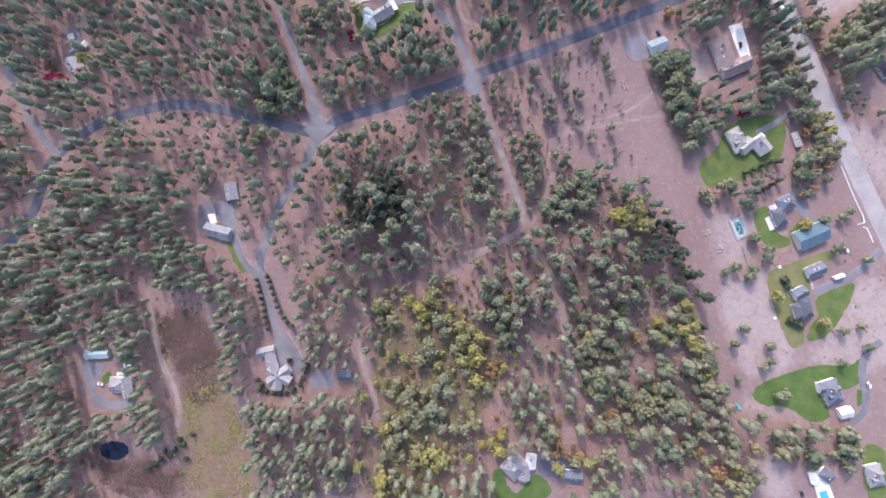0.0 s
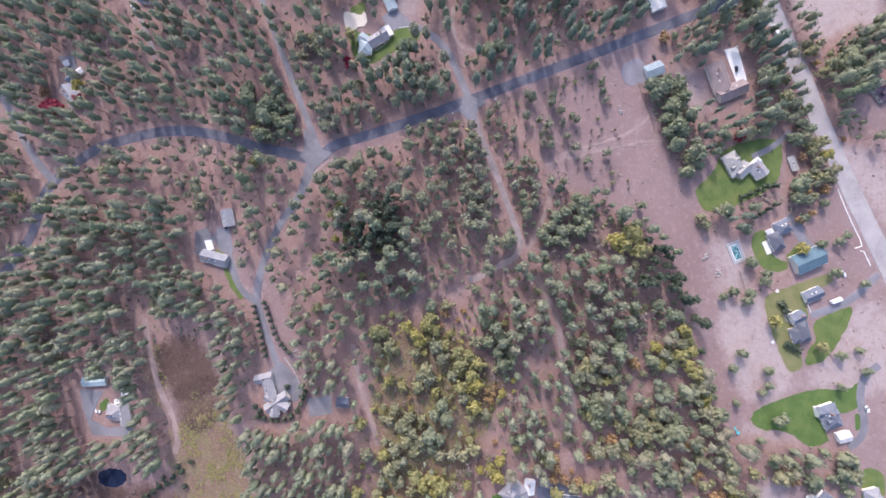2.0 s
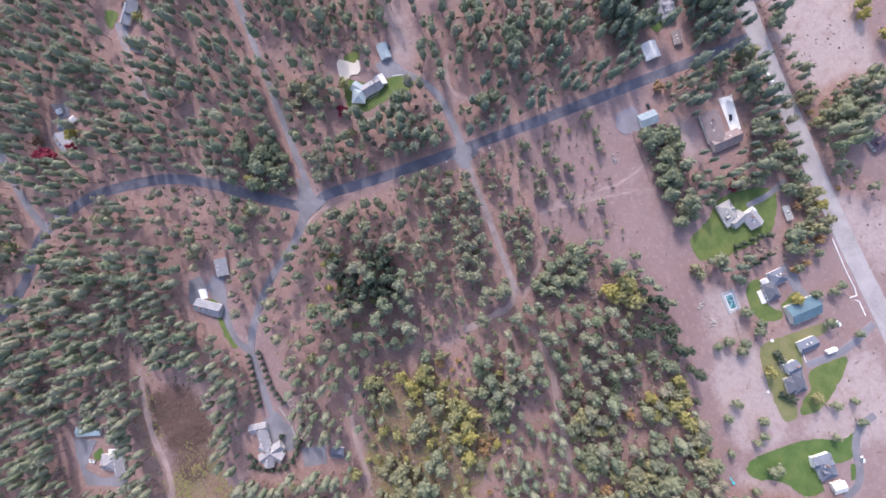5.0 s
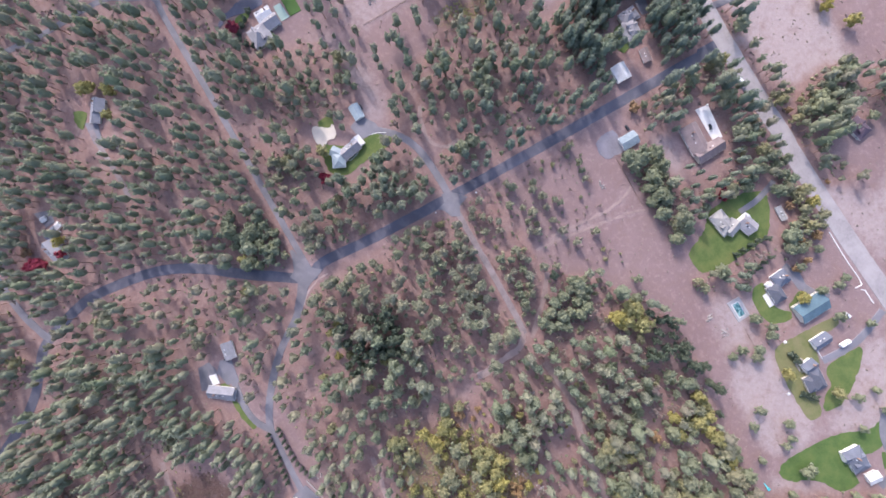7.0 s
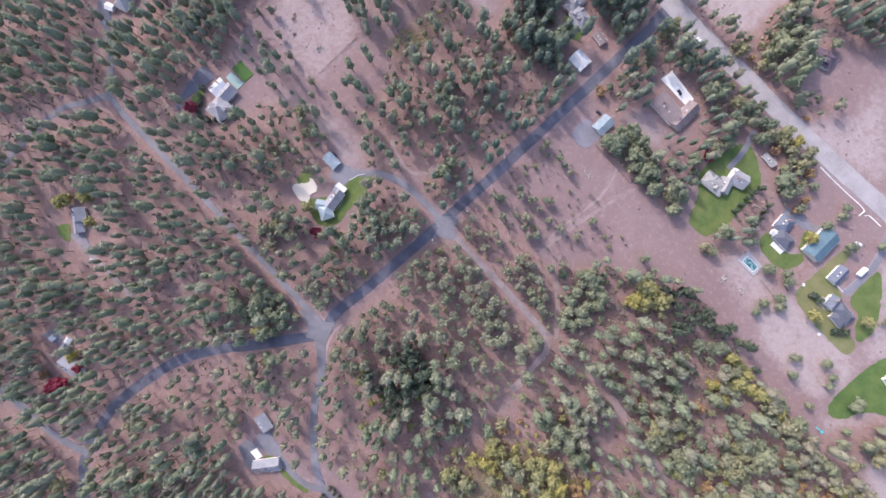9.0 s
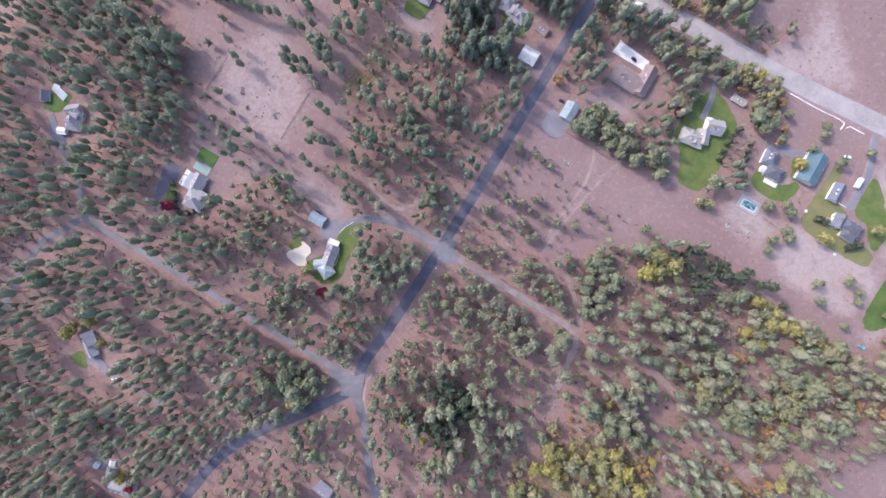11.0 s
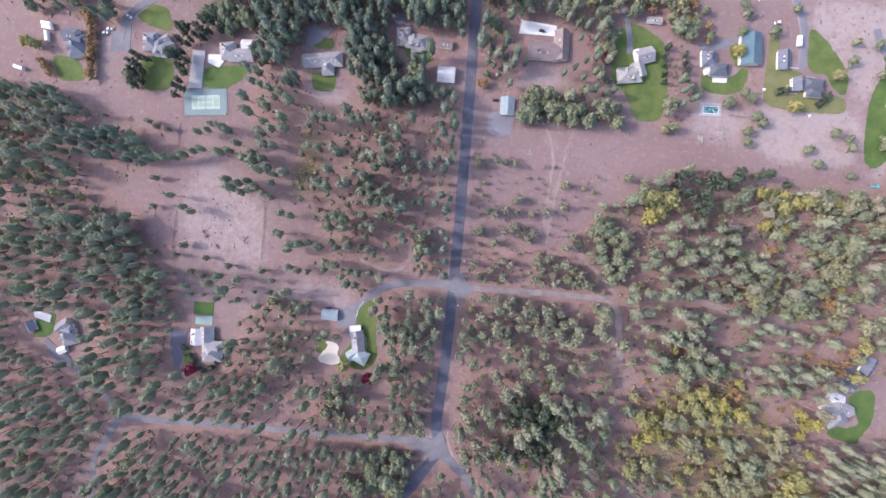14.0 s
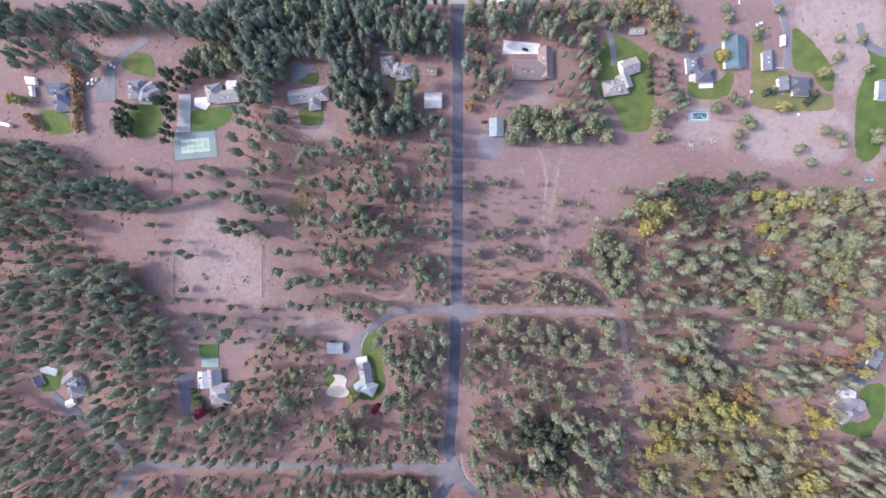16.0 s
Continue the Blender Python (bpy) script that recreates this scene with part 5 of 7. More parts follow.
    ("scrub_pine", 0.9, [(67.1, -1.8), (70.0, -0.4), (53.5, -6.3), (53.0, -1.3), (59.5, -15.6), (48.2, 5.2), (36.5, -7.1), (28.7, -9.0), (20.7, -17.8), (14.6, -34.4), (20.0, -38.8), (17.0, -47.1), (17.5, -52.0), (14.1, -48.4), (2.4, -29.0), (119.3, 53.7), (119.8, 48.7), (115.0, 35.9), (118.1, 25.1), (117.0, 15.9), (111.2, 13.2), (114.0, -4.7), (95.0, 2.3), (92.4, 8.1), (95.9, 42.9), (95.6, 35.7), (87.7, 33.8), (101.2, 31.3), (85.8, 22.5), (85.5, 15.4), (76.8, 11.4), (114.8, 67.5), (113.5, 70.4), (106.6, 58.4), (111.0, 44.6), (97.5, 66.5), (92.2, 58.7)]),
    ("pine", 0.92, [(57.0, 16.2), (49.4, 21.3), (40.8, 17.4), (36.1, 23.8), (30.4, 21.2), (41.8, 26.5), (25.4, 20.6), (21.0, 34.2), (15.8, 26.6), (12.2, 23.1), (30.5, 47.3), (19.5, 56.1), (20.6, 46.2), (22.6, 64.6), (74.6, 69.7), (80.1, 65.2), (73.8, 48.3), (69.3, 42.7), (63.5, 40.0), (47.2, 79.6), (40.6, 74.8), (43.3, 69.0), (53.0, 82.4), (43.6, 56.9), (51.2, 51.7), (41.5, 38.5), (33.9, 43.7), (35.8, 35.9), (51.9, 92.4), (41.9, 91.2)]),
    ("dark_spruce", 0.95, [(76.7, 30.4), (70.9, 27.8), (71.4, 22.8), (67.5, 31.4), (63.0, 25.9), (79.0, 36.8), (71.9, 37.0), (57.5, 30.3), (57.8, 37.4), (56.7, 47.3), (56.9, 54.4), (49.9, 35.5), (46.3, 32.0), (47.2, 60.4), (50.9, 63.8), (48.3, 69.6), (64.8, 56.4), (83.0, 66.6), (80.6, 41.0), (79.3, 24.7), (55.9, 26.1), (50.2, 42.5), (68.2, 52.7), (49.0, 54.9), (56.1, 71.6), (58.0, 63.7), (63.0, 45.0), (57.5, 43.2), (72.2, 63.3), (83.5, 61.6)]),
    ("yellow", 0.6, [(85.2, 72.7), (90.1, 65.0), (66.2, 77.6), (62.6, 69.2), (64.3, 60.8), (44.6, 46.7), (30.6, 67.3), (69.6, 68.6), (57.2, 96.5)]),
    ("yellow", 0.85, [(-14.8, 70.6), (-18.2, 65.1), (-19.9, 47.4), (-28.5, 43.3), (-23.4, 30.9), (-29.6, 26.9), (-34.2, 40.6), (-43.9, 24.1), (-52.4, 16.3), (-57.5, 8.6), (-66.0, 4.7), (-61.5, 17.3), (-72.8, 11.9), (-55.2, 74.8), (-62.7, 66.9), (-78.2, 23.4), (-80.1, 11.3), (-79.2, 107.7), (-96.4, 18.3), (-75.6, 43.9), (-108.2, 99.0), (-132.1, 81.4), (-139.8, 78.0), (-138.2, 68.9), (-145.7, 65.0), (-148.8, 70.9), (-146.0, 23.5), (-143.1, 14.4), (-153.1, 20.5)]),
    ("olive", 0.85, [(-56.7, 44.1), (-90.4, 75.7), (-98.9, 71.6), (-112.1, 74.1), (-106.9, 88.9), (-118.1, 90.6), (-120.1, 98.5), (-26.9, 74.1), (-29.2, 65.2), (-41.9, 48.2), (-42.5, 30.7), (-51.5, 29.3), (-77.7, 78.2), (-84.6, 85.5), (-67.6, 26.6), (-62.4, 43.8), (-66.9, 55.1), (-87.2, 24.4), (-105.6, 12.3), (-128.7, 39.7), (-127.5, 29.8), (-125.8, 48.2), (-122.9, 56.6), (-103.7, 111.8), (-133.4, 93.9), (-87.2, 71.2), (-107.3, 67.5), (-103.6, 78.1), (-49.3, -1.5), (-162.0, -69.4), (-167.1, -149.7), (-194.0, -148.5), (-208.2, -149.9), (-201.4, -150.2), (-148.7, -97.4), (-154.9, -101.9), (-148.2, -109.0), (-160.3, -97.6), (-156.1, -92.3)]),
    ("broadleaf", 0.9, [(-86.4, 41.6), (-91.9, 49.9), (-96.9, 42.2), (-105.3, 58.6), (-110.5, 52.9), (-116.1, 61.1), (-62.6, -13.0), (-40.4, -16.6), (-35.3, -12.8), (-57.3, -24.4), (-72.4, -14.1), (-50.9, -19.7), (-52.1, -9.9), (-68.4, -22.6), (-131.5, -75.8), (-95.9, -80.0), (-85.1, -88.7), (-104.4, -90.6), (-121.2, -72.8)]),
    ("orange", 0.75, [(-89.6, 5.1), (-94.0, 2.0), (-97.6, 5.2), (-88.6, -2.9), (-95.1, 8.1), (-129.9, 13.9), (-198.7, -123.8), (-204.6, -127.5), (-74.2, 58.0), (-74.0, 65.3)]),
    ("yellow", 0.95, [(-111.9, -143.4), (-120.2, -147.1), (-128.1, -150.0), (-112.2, -153.3), (-100.0, -129.6), (-109.0, -135.3), (-113.0, -127.0), (-12.1, -129.5), (-18.3, -133.7), (-14.0, -143.7), (-25.8, -143.8), (-9.9, -141.5), (-181.1, -18.2)]),
    ("bare", 1.2, [(-14.4, -106.7), (-73.4, -126.3), (-87.1, -118.9), (-81.2, -4.0), (-139.0, 38.8), (-151.5, 36.3), (-140.9, 46.6), (-15.8, -101.5), (-102.3, -10.4), (-35.4, 111.4), (-136.5, 18.9), (-1.3, 79.5)]),
]
SURVEYED = [
    [(120.7, 70.2), (117.1, 35.1), (114.7, -21.7), (104.9, -53.7), (20.9, -55.6), (-11.1, -27.3), (5.1, 23.5), (36.7, 103.2), (64.4, 100.4), (104.5, 78.5)],
    [(-3.6, 73.0), (-25.9, 11.3), (-42.7, -34.9), (-98.2, -18.9), (-161.5, 14.0), (-132.0, 127.2), (-99.6, 125.1), (-72.0, 95.6), (-36.7, 87.6)],
    [(138.5, -215.9), (137.6, -65.9), (186.8, -58.6), (412.0, -56.1), (387.9, -92.9), (438.9, -110.8), (437.4, -174.3), (372.4, -178.8), (317.0, -218.8), (231.5, -203.1), (173.7, -200.8)],
    [(125.0, -172.3), (15.9, -161.5), (41.3, -122.1), (9.6, -51.7), (124.2, -66.0)],
    [(116.2, -174.7), (-82.4, -187.6), (-78.6, -172.6), (-27.4, -170.4), (32.4, -133.1), (111.4, -132.8)],
    [(-4.1, -51.1), (18.0, -80.4), (39.3, -111.6), (31.9, -125.1), (8.8, -130.3), (-23.3, -166.3), (-80.7, -171.7), (-99.4, -160.0), (-90.5, -122.6), (-80.7, -108.0), (-66.1, -67.5), (-55.5, -25.0), (-30.8, -34.2)],
    [(1.6, -62.3), (-159.9, -64.1), (-152.9, -27.0), (-81.4, -6.2), (-16.9, -2.9), (1.0, -33.6)],
]

# ---- raster of the plan, 2 m cells ----
X0, Y0, CELL = -360.0, -500.0, 2.0
NX, NY = 520, 530
GX, GY = np.meshgrid(X0 + CELL * np.arange(NX), Y0 + CELL * np.arange(NY))


def inside(points, gx=GX, gy=GY):
    hit = np.zeros(gx.shape, bool)
    for (ax, ay), (bx, by) in zip(points, points[1:] + points[:1]):
        if ay != by:
            hit ^= ((ay > gy) != (by > gy)) & (gx < (bx - ax) * (gy - ay) / (by - ay) + ax)
    return hit


def near_line(points, reach):
    hit = np.zeros(GX.shape, bool)
    for (ax, ay), (bx, by) in zip(points, points[1:]):
        d2 = max((bx - ax) ** 2 + (by - ay) ** 2, 0.01)
        t = np.clip(((GX - ax) * (bx - ax) + (GY - ay) * (by - ay)) / d2, 0, 1)
        hit |= (GX - ax - t * (bx - ax)) ** 2 + (GY - ay - t * (by - ay)) ** 2 < reach * reach
    return hit


def blur(a, cells):
    for _ in range(2):
        for axis in (0, 1):
            pad = np.concatenate([np.repeat(a.take([0], axis), cells, axis), a, np.repeat(a.take([-1], axis), cells, axis)], axis)
            run = np.cumsum(pad, axis)
            size = a.shape[axis]
            first = np.concatenate([np.zeros_like(run.take([0], axis)), run.take(range(size - 1), axis)], axis)
            a = (run.take(range(2 * cells, size + 2 * cells), axis) - first) / (2 * cells + 1)
    return a


blocked = np.zeros(GX.shape, bool)
for name, width, surface, line in ROADS:
    blocked |= near_line(line, width / 2 + (1.0 if surface in ("dirt", "faint_dirt") else 2.7))
for name, surface, outline in PATCHES:
    blocked |= inside(outline)
for name, label, wings in BUILDINGS:
    for x, y, length, width, turn, high, shape, roof in wings:
        c, s = math.cos(radians(turn)), math.sin(radians(turn))
        u, v = (GX - x) * c + (GY - y) * s, (GY - y) * c - (GX - x) * s
        blocked |= (abs(u) < length / 2 + 7.0) & (abs(v) < width / 2 + 7.0)
grown = np.zeros(GX.shape, bool)
for name, surface, outline in PATCHES:
    if name != "lawn":
        grown |= inside(outline)
for dx, dy in ((1, 0), (-1, 0), (0, 1), (0, -1)):
    blocked |= np.roll(np.roll(grown, dx, 1), dy, 0)
for outline in [COURT, POOL, SECOND_POOL, POND] + CLEARINGS:
    blocked |= inside(outline)
surveyed = np.zeros(GX.shape, bool)
for outline in SURVEYED:
    surveyed |= inside(outline)

# ---- scatter the woods ----
MIX = {
    "pine": (("pine", 0.93), ("bare", 0.97), ("olive", 1.0)),
    "north_pine": (("dark_pine", 0.8), ("pine", 0.94), ("broadleaf", 1.0)),
    "scrub_pine": (("scrub_pine", 0.72), ("pine", 0.86), ("bare", 0.95), ("olive", 1.0)),
    "young_pine": (("young", 0.9), ("olive", 1.0)),
    "dark_spruce": (("dark_spruce", 0.46), ("broadleaf", 0.66), ("pine", 0.9), ("olive", 1.0)),
    "mixed": (("bare", 0.07), ("pine", 0.32), ("broadleaf", 0.54), ("scrub_pine", 0.70), ("olive", 0.93), ("yellow", 0.985), ("orange", 1.0)),
    "autumn": (("pine", 0.10), ("broadleaf", 0.34), ("olive", 0.58), ("yellow", 0.86), ("bare", 0.95), ("orange", 1.0)),
    "broadleaf": (("broadleaf", 0.75), ("olive", 0.88), ("pine", 1.0)),
    "undergrowth": (("bare", 0.55), ("young", 0.85), ("olive", 1.0)),
}
rng = random.Random(7)
TREES = []          # kind, x, y, size
cells = {}


def free(x, y, reach):
    i, j = int(x // 8), int(y // 8)
    for a in range(i - 2, i + 3):
        for b in range(j - 2, j + 3):
            for px, py, r in cells.get((a, b), ()):
                if (px - x) ** 2 + (py - y) ** 2 < ((r + reach) / 2) ** 2:
                    return False
    return True


def plant(kind, x, y, size, reach):
    TREES.append((kind, x, y, size))
    cells.setdefault((int(x // 8), int(y // 8)), []).append((x, y, reach))


SINGLE = {
    "pine": [(25.8, -134.4), (-5.2, -156.2), (346.1, -45.6)],
    "broadleaf": [(-69.5, -296.2), (-109, -294.5), (-126.9, -189.3), (-86.5, -211.9), (-171.5, -271.8), (-155.1, -273.2), (-153.5, -258.6), (-184.5, -201.9), (-80.5, -200), (-157.7, -199.8), (-71.8, -288.6), (-69.2, -275.2), (-65.2, -223), (-76.4, -228.8), (-92.9, -276.7), (-135.5, -178.9), (-161.2, -193.8), (-161.8, -172.2), (-194.6, -179.1), (-213.2, -180.9), (-144.8, -159.7), (13.8, -324.5), (-90.6, -207), (-89.9, -166.7), (-82, -192.2), (-184.7, -196.1), (-146.5, -203.8), (-176.3, -250.1)],
    "yellow": [(-112.5, -221.1), (-142.8, -246.2), (-67.5, -260.1), (-102.9, -155.1), (-149.1, -150.9), (-94.5, -152.9), (216, 8.7), (359.7, 156.7), (352.5, 140.3), (331.7, 149.8), (359.1, 150.6), (347.6, 138.3), (258.9, 234.1), (147.7, 118.3), (170.8, 107.7), (490.6, -230.2), (483.7, -228.9), (128.3, -387.6), (119.5, -385.7), (99.5, -396.8)],
    "orange": [(445.4, -258), (443.6, -253.5), (441, -249.1), (440.6, -243.3), (440.3, -238.4), (440.4, -233.1), (440.6, -227.8), (440.7, -222.4), (439.9, -217.5), (440, -212.2), (439.7, -207.3), (477.2, -212.3), (481.7, -216.8), (474.5, -207.8), (-181.3, -125.4), (-17.4, -282.9), (-23.8, -276.5), (-31.9, -293.2), (267.2, 266.3), (-237.8, -207), (-46.2, -268.4), (-45, -277.7)],
    "red": [(30.9, -249.0), (341.5, 23.9), (197.3, 17.5), (250.5, 241.1), (255.7, 262.5), (254.7, 268), (251.4, 259.3), (251.7, 265.4)],
    "young": [(19.3, -132), (28.5, -117.8), (17.3, -95.9)],
    "olive": [(69.3, 203.9), (63.1, 200.1), (53.3, 213.5)],
    "bush": [(-32.8, 156.6), (-47.4, 187.2), (-50.3, 182.8), (-53.4, 178), (-55.6, 173), (-56.6, 167.5), (-56.2, 161.5), (-53.8, 154.8), (-49.6, 150.4), (-43.6, 184.4), (-44.8, 146.8), (-41.1, 143.5), (-39, 186.6), (349.3, 7.3), (344.7, 12.8), (341.5, 17.3), (336.9, 23.3), (332.3, 24.6), (326.2, 21.7), (321.5, 17), (318.2, 11.4), (320, 5.9), (323.6, -0.1), (342.2, 2.6), (-105.5, -234.6), (-108.8, -233.8), (-102.6, -232.9), (-140, -231.5), (-137.2, -228.6), (-134, -226), (-68.8, 262.6), (-70.8, 270.9), (-73.4, 284.5), (-76.2, 290.6), (-80.4, 264.2), (-63.4, 264.2), (-73.6, 277.0), (-63.3, 253.0), (-77.3, 297.6), (-68.9, 279.3)],
    "dark_spruce": [(400.6, -225.4), (396, -223.2), (402.1, -218.7), (397.5, -216.5), (393.9, -212.1), (399.5, -209.9), (395, -204.5), (398.8, -201), (403.1, -213.4), (391.4, -222.2), (365.8, -249.5), (361.4, -245), (365.1, -238.5), (359.2, -236.2), (362.5, -229.6), (359, -223), (363.2, -218.6), (359.6, -213.3), (363.8, -207.5), (360.7, -200.9)],
    "cypress": [(-13.4, -253.4), (-13.9, -247), (-14.5, -240.6), (-15.1, -234.2), (-14.9, -259.7), (-30.4, -249), (-31.4, -242.6), (-32.4, -236.3), (-29.4, -255.4), (-115.3, -161.6)],
}
for kind, scale, places in PLACED:
    for x, y in places:
        plant(kind, x, y, scale * rng.uniform(0.82, 1.2) * {"pine": 1.42, "dark_pine": 1.16, "scrub_pine": 1.42, "dark_spruce": 1.4, "broadleaf": 1.3, "yellow": 1.4, "olive": 1.45, "young": 1.2}.get(kind, 1.1), 4.6)
for kind, places in SINGLE.items():
    for x, y in places:
        plant(kind, x, y, rng.uniform(0.85, 1.15) * {"broadleaf": 0.74, "red": 1.35, "yellow": 1.1, "orange": 1.15, "cypress": 1.6, "pine": 0.75, "bush": 1.5, "olive": 0.7, "young": 0.9}.get(kind, 0.95), 5.0)
INFILL = [("scrub_pine", 11.5, SURVEYED[0], 0.7), ("autumn", 12.5, SURVEYED[1], 0.66), ("undergrowth", 7.5, SURVEYED[0], 0.55), ("undergrowth", 7.5, SURVEYED[1], 0.55),
          ("scrub_pine", 10.5, [(138.5, -205), (137.6, -72), (186, -66), (240, -100), (262, -120), (262, -195)], 0.72), ("undergrowth", 9.0, SURVEYED[3], 0.45),
          ("mixed", 12.5, SURVEYED[5], 0.6), ("undergrowth", 8.0, SURVEYED[5], 0.55), ("mixed", 11.5, SURVEYED[6], 0.65), ("undergrowth", 8.5, SURVEYED[6], 0.5),
          ("north_pine", 8.0, [(437, -165), (402, -164), (381, -153), (381, -141), (414, -140), (433, -149)], 0.95), ("north_pine", 9.5, [(462, -110), (420, -103), (399, -96), (381, -69), (393, -46), (421, -41), (464, -54)], 0.9)]
stands = [(stand, spacing * {"pine": 1.07, "north_pine": 0.95, "scrub_pine": 1.12}.get(stand, 1.03), outline, 1.04) for stand, spacing, outline in sorted(WOODS, key=lambda w: (w[0] not in ("dark_spruce", "autumn", "broadleaf"), w[1]))]
for stand, spacing, outline, scale in stands + INFILL:
    within = inside(outline) & ~blocked
    if scale > 1:
        within &= ~surveyed
    xs, ys = [p[0] for p in outline], [p[1] for p in outline]
    area = (max(xs) - min(xs)) * (max(ys) - min(ys))
    for _ in range(int(area / spacing ** 2 * 9)):
        x, y = rng.uniform(min(xs), max(xs)), rng.uniform(min(ys), max(ys))
        i, j = int((x - X0) / CELL), int((y - Y0) / CELL)
        if not (0 <= i < NX and 0 <= j < NY) or not within[j, i]:
            continue
        gap = noise.noise(Vector((x * 0.035, y * 0.035, 1.7))) + 0.6 * noise.noise(Vector((x * 0.1, y * 0.1, 8.1)))
        if gap > {"scrub_pine": 0.36, "young_pine": 0.36, "mixed": 0.36, "pine": 0.46, "autumn": 0.27}.get(stand, 0.5):
            continue
        reach = spacing * 0.66 * {"mixed": 0.93, "autumn": 0.95}.get(stand, 1.0) * (1.0 + 0.6 * max(0.0, gap)) * rng.uniform(0.7, 1.3)
        if not free(x, y, reach):
            continue
        pick = rng.random() if stand in ("pine", "north_pine", "scrub_pine", "undergrowth") else min(1.0, max(0.0, 0.5 + 0.85 * noise.noise(Vector((x * 0.028, y * 0.028, 5.5))) + rng.uniform(-0.28, 0.28)))
        kind = next(k for k, upto in MIX[stand] if pick <= upto)
        plant(kind, x, y, scale * min(1.5, max(0.5, rng.gauss(0.95, 0.28 if stand in ("autumn", "mixed") else 0.24))), reach)

# ---- ground: one sheet to the horizon ----
cover = {k: np.zeros(GX.shape) for k in ("soil", "field", "meadow", "marsh", "litter")}
for kind, strength, outline in COVER:
    cover[kind] = np.maximum(cover[kind], strength * inside(outline))
for kind, x, y, size in TREES:
    i, j = int((x - X0) / CELL), int((y - Y0) / CELL)
    if 2 <= i < NX - 2 and 2 <= j < NY - 2:
        cover["litter"][j - 2:j + 3, i - 2:i + 3] += 0.5
for stand, spacing, outline in WOODS:
    cover["litter"] = np.maximum(cover["litter"], (0.45 if stand in ("young_pine",) else 0.8) * inside(outline))
cover["litter"] = np.clip(blur(np.clip(cover["litter"], 0, 1.2), 3) * 1.1, 0, 1)
for kind in ("soil", "meadow", "marsh"):
    cover[kind] = blur(cover[kind], 3)
cover["litter"] = np.clip(cover["litter"] - 0.9 * blur(cover["field"], 2), 0, 1)
roadside = np.zeros(GX.shape)
for name, width, surface, line in ROADS:
    roadside = np.maximum(roadside, 0.3 * near_line(line, width / 2 + 2.0))
cover["soil"] = np.maximum(cover["soil"], blur(roadside, 1))

outer = [8, 20, 45, 100, 220, 480, 1000, 1900]
gx = np.concatenate([X0 - np.array(outer[::-1]), X0 + CELL * np.arange(0, NX, 2), X0 + CELL * (NX - 2) + np.array(outer)])
gy = np.concatenate([Y0 - np.array(outer[::-1]), Y0 + CELL * np.arange(0, NY, 2), Y0 + CELL * (NY - 2) + np.array(outer)])
sx, sy = np.meshgrid(gx, gy)
flat = np.stack([sx.ravel(), sy.ravel(), np.zeros(sx.size)], 1)
w, h = len(gx), len(gy)
k = (np.arange(h - 1)[:, None] * w + np.arange(w - 1)[None, :]).ravel()
quads = np.stack([k, k + 1, k + w + 1, k + w], 1)
me = bpy.data.meshes.new("ground")
me.from_pydata(flat.tolist(), [], quads.tolist())
ci = np.clip(((sx - X0) / CELL).astype(int), 0, NX - 1).ravel()
cj = np.clip(((sy - Y0) / CELL).astype(int), 0, NY - 1).ravel()
attr = me.attributes.new("cover", "FLOAT_COLOR", "POINT")
colour = np.ones((flat.shape[0], 4), np.float32)
for channel, kind in enumerate(("litter", "soil", "marsh")):
    colour[:, channel] = cover[kind][cj, ci]
attr.data.foreach_set("color", colour.ravel())
attr = me.attributes.new("meadow", "FLOAT", "POINT")
attr.data.foreach_set("value", cover["meadow"][cj, ci].astype(np.float32))
tagged(mesh_part("ground", me, "ground"), "dry pinkish grassland with needle litter under the pines", "ground", kind="structure")

for i, (name, width, surface, line) in enumerate(ROADS):
    ribbon(name, line, width, surface, 0.05 + 0.006 * (len(ROADS) - i) if surface in ("dirt", "faint_dirt") else 0.16 + 0.008 * i, ROAD_WORDS[surface], "road", 1.4 if surface in ("dirt", "faint_dirt") else 0.35)
for i, (name, surface, outline) in enumerate(PATCHES):
    slab(name, outline, surface, 0.38 + 0.006 * i if name in ("patio", "pool_deck") else 0.08 + 0.005 * i, PATCH_WORDS[surface], {"lawn": "lawn", "patio": "patio", "pool_deck": "patio"}.get(name, "pavement"), name == "lawn" or surface in ("cream_concrete", "blue_gravel", "blue_asphalt"))
slab("pond", POND, "water", 0.12, "small dark blue pond at the marsh's edge", "pond", True)


# ---- buildings ----
def gable_roof(length, width, high, rise, over=0.5, thick=0.22):
    bm = bmesh.new()
    L, W = length / 2 + over, width / 2 + over
    drop = rise * over / (width / 2)
    rows = []
    for x in (-L, L):
        rows.append([bm.verts.new((x, -W, high - drop)), bm.verts.new((x, 0, high + rise)), bm.verts.new((x, W, high - drop)),
                     bm.verts.new((x, W, high - drop - thick)), bm.verts.new((x, 0, high + rise - thick)), bm.verts.new((x, -W, high - drop - thick))])
    a, b = rows
    for i in range(6):
        bm.faces.new((a[i], a[(i + 1) % 6], b[(i + 1) % 6], b[i]))
    bm.faces.new((a[0], a[1], a[4], a[5])), bm.faces.new((a[1], a[2], a[3], a[4]))
    bm.faces.new((b[0], b[1], b[4], b[5])), bm.faces.new((b[1], b[2], b[3], b[4]))
    bmesh.ops.recalc_face_normals(bm, faces=bm.faces)
    return bm


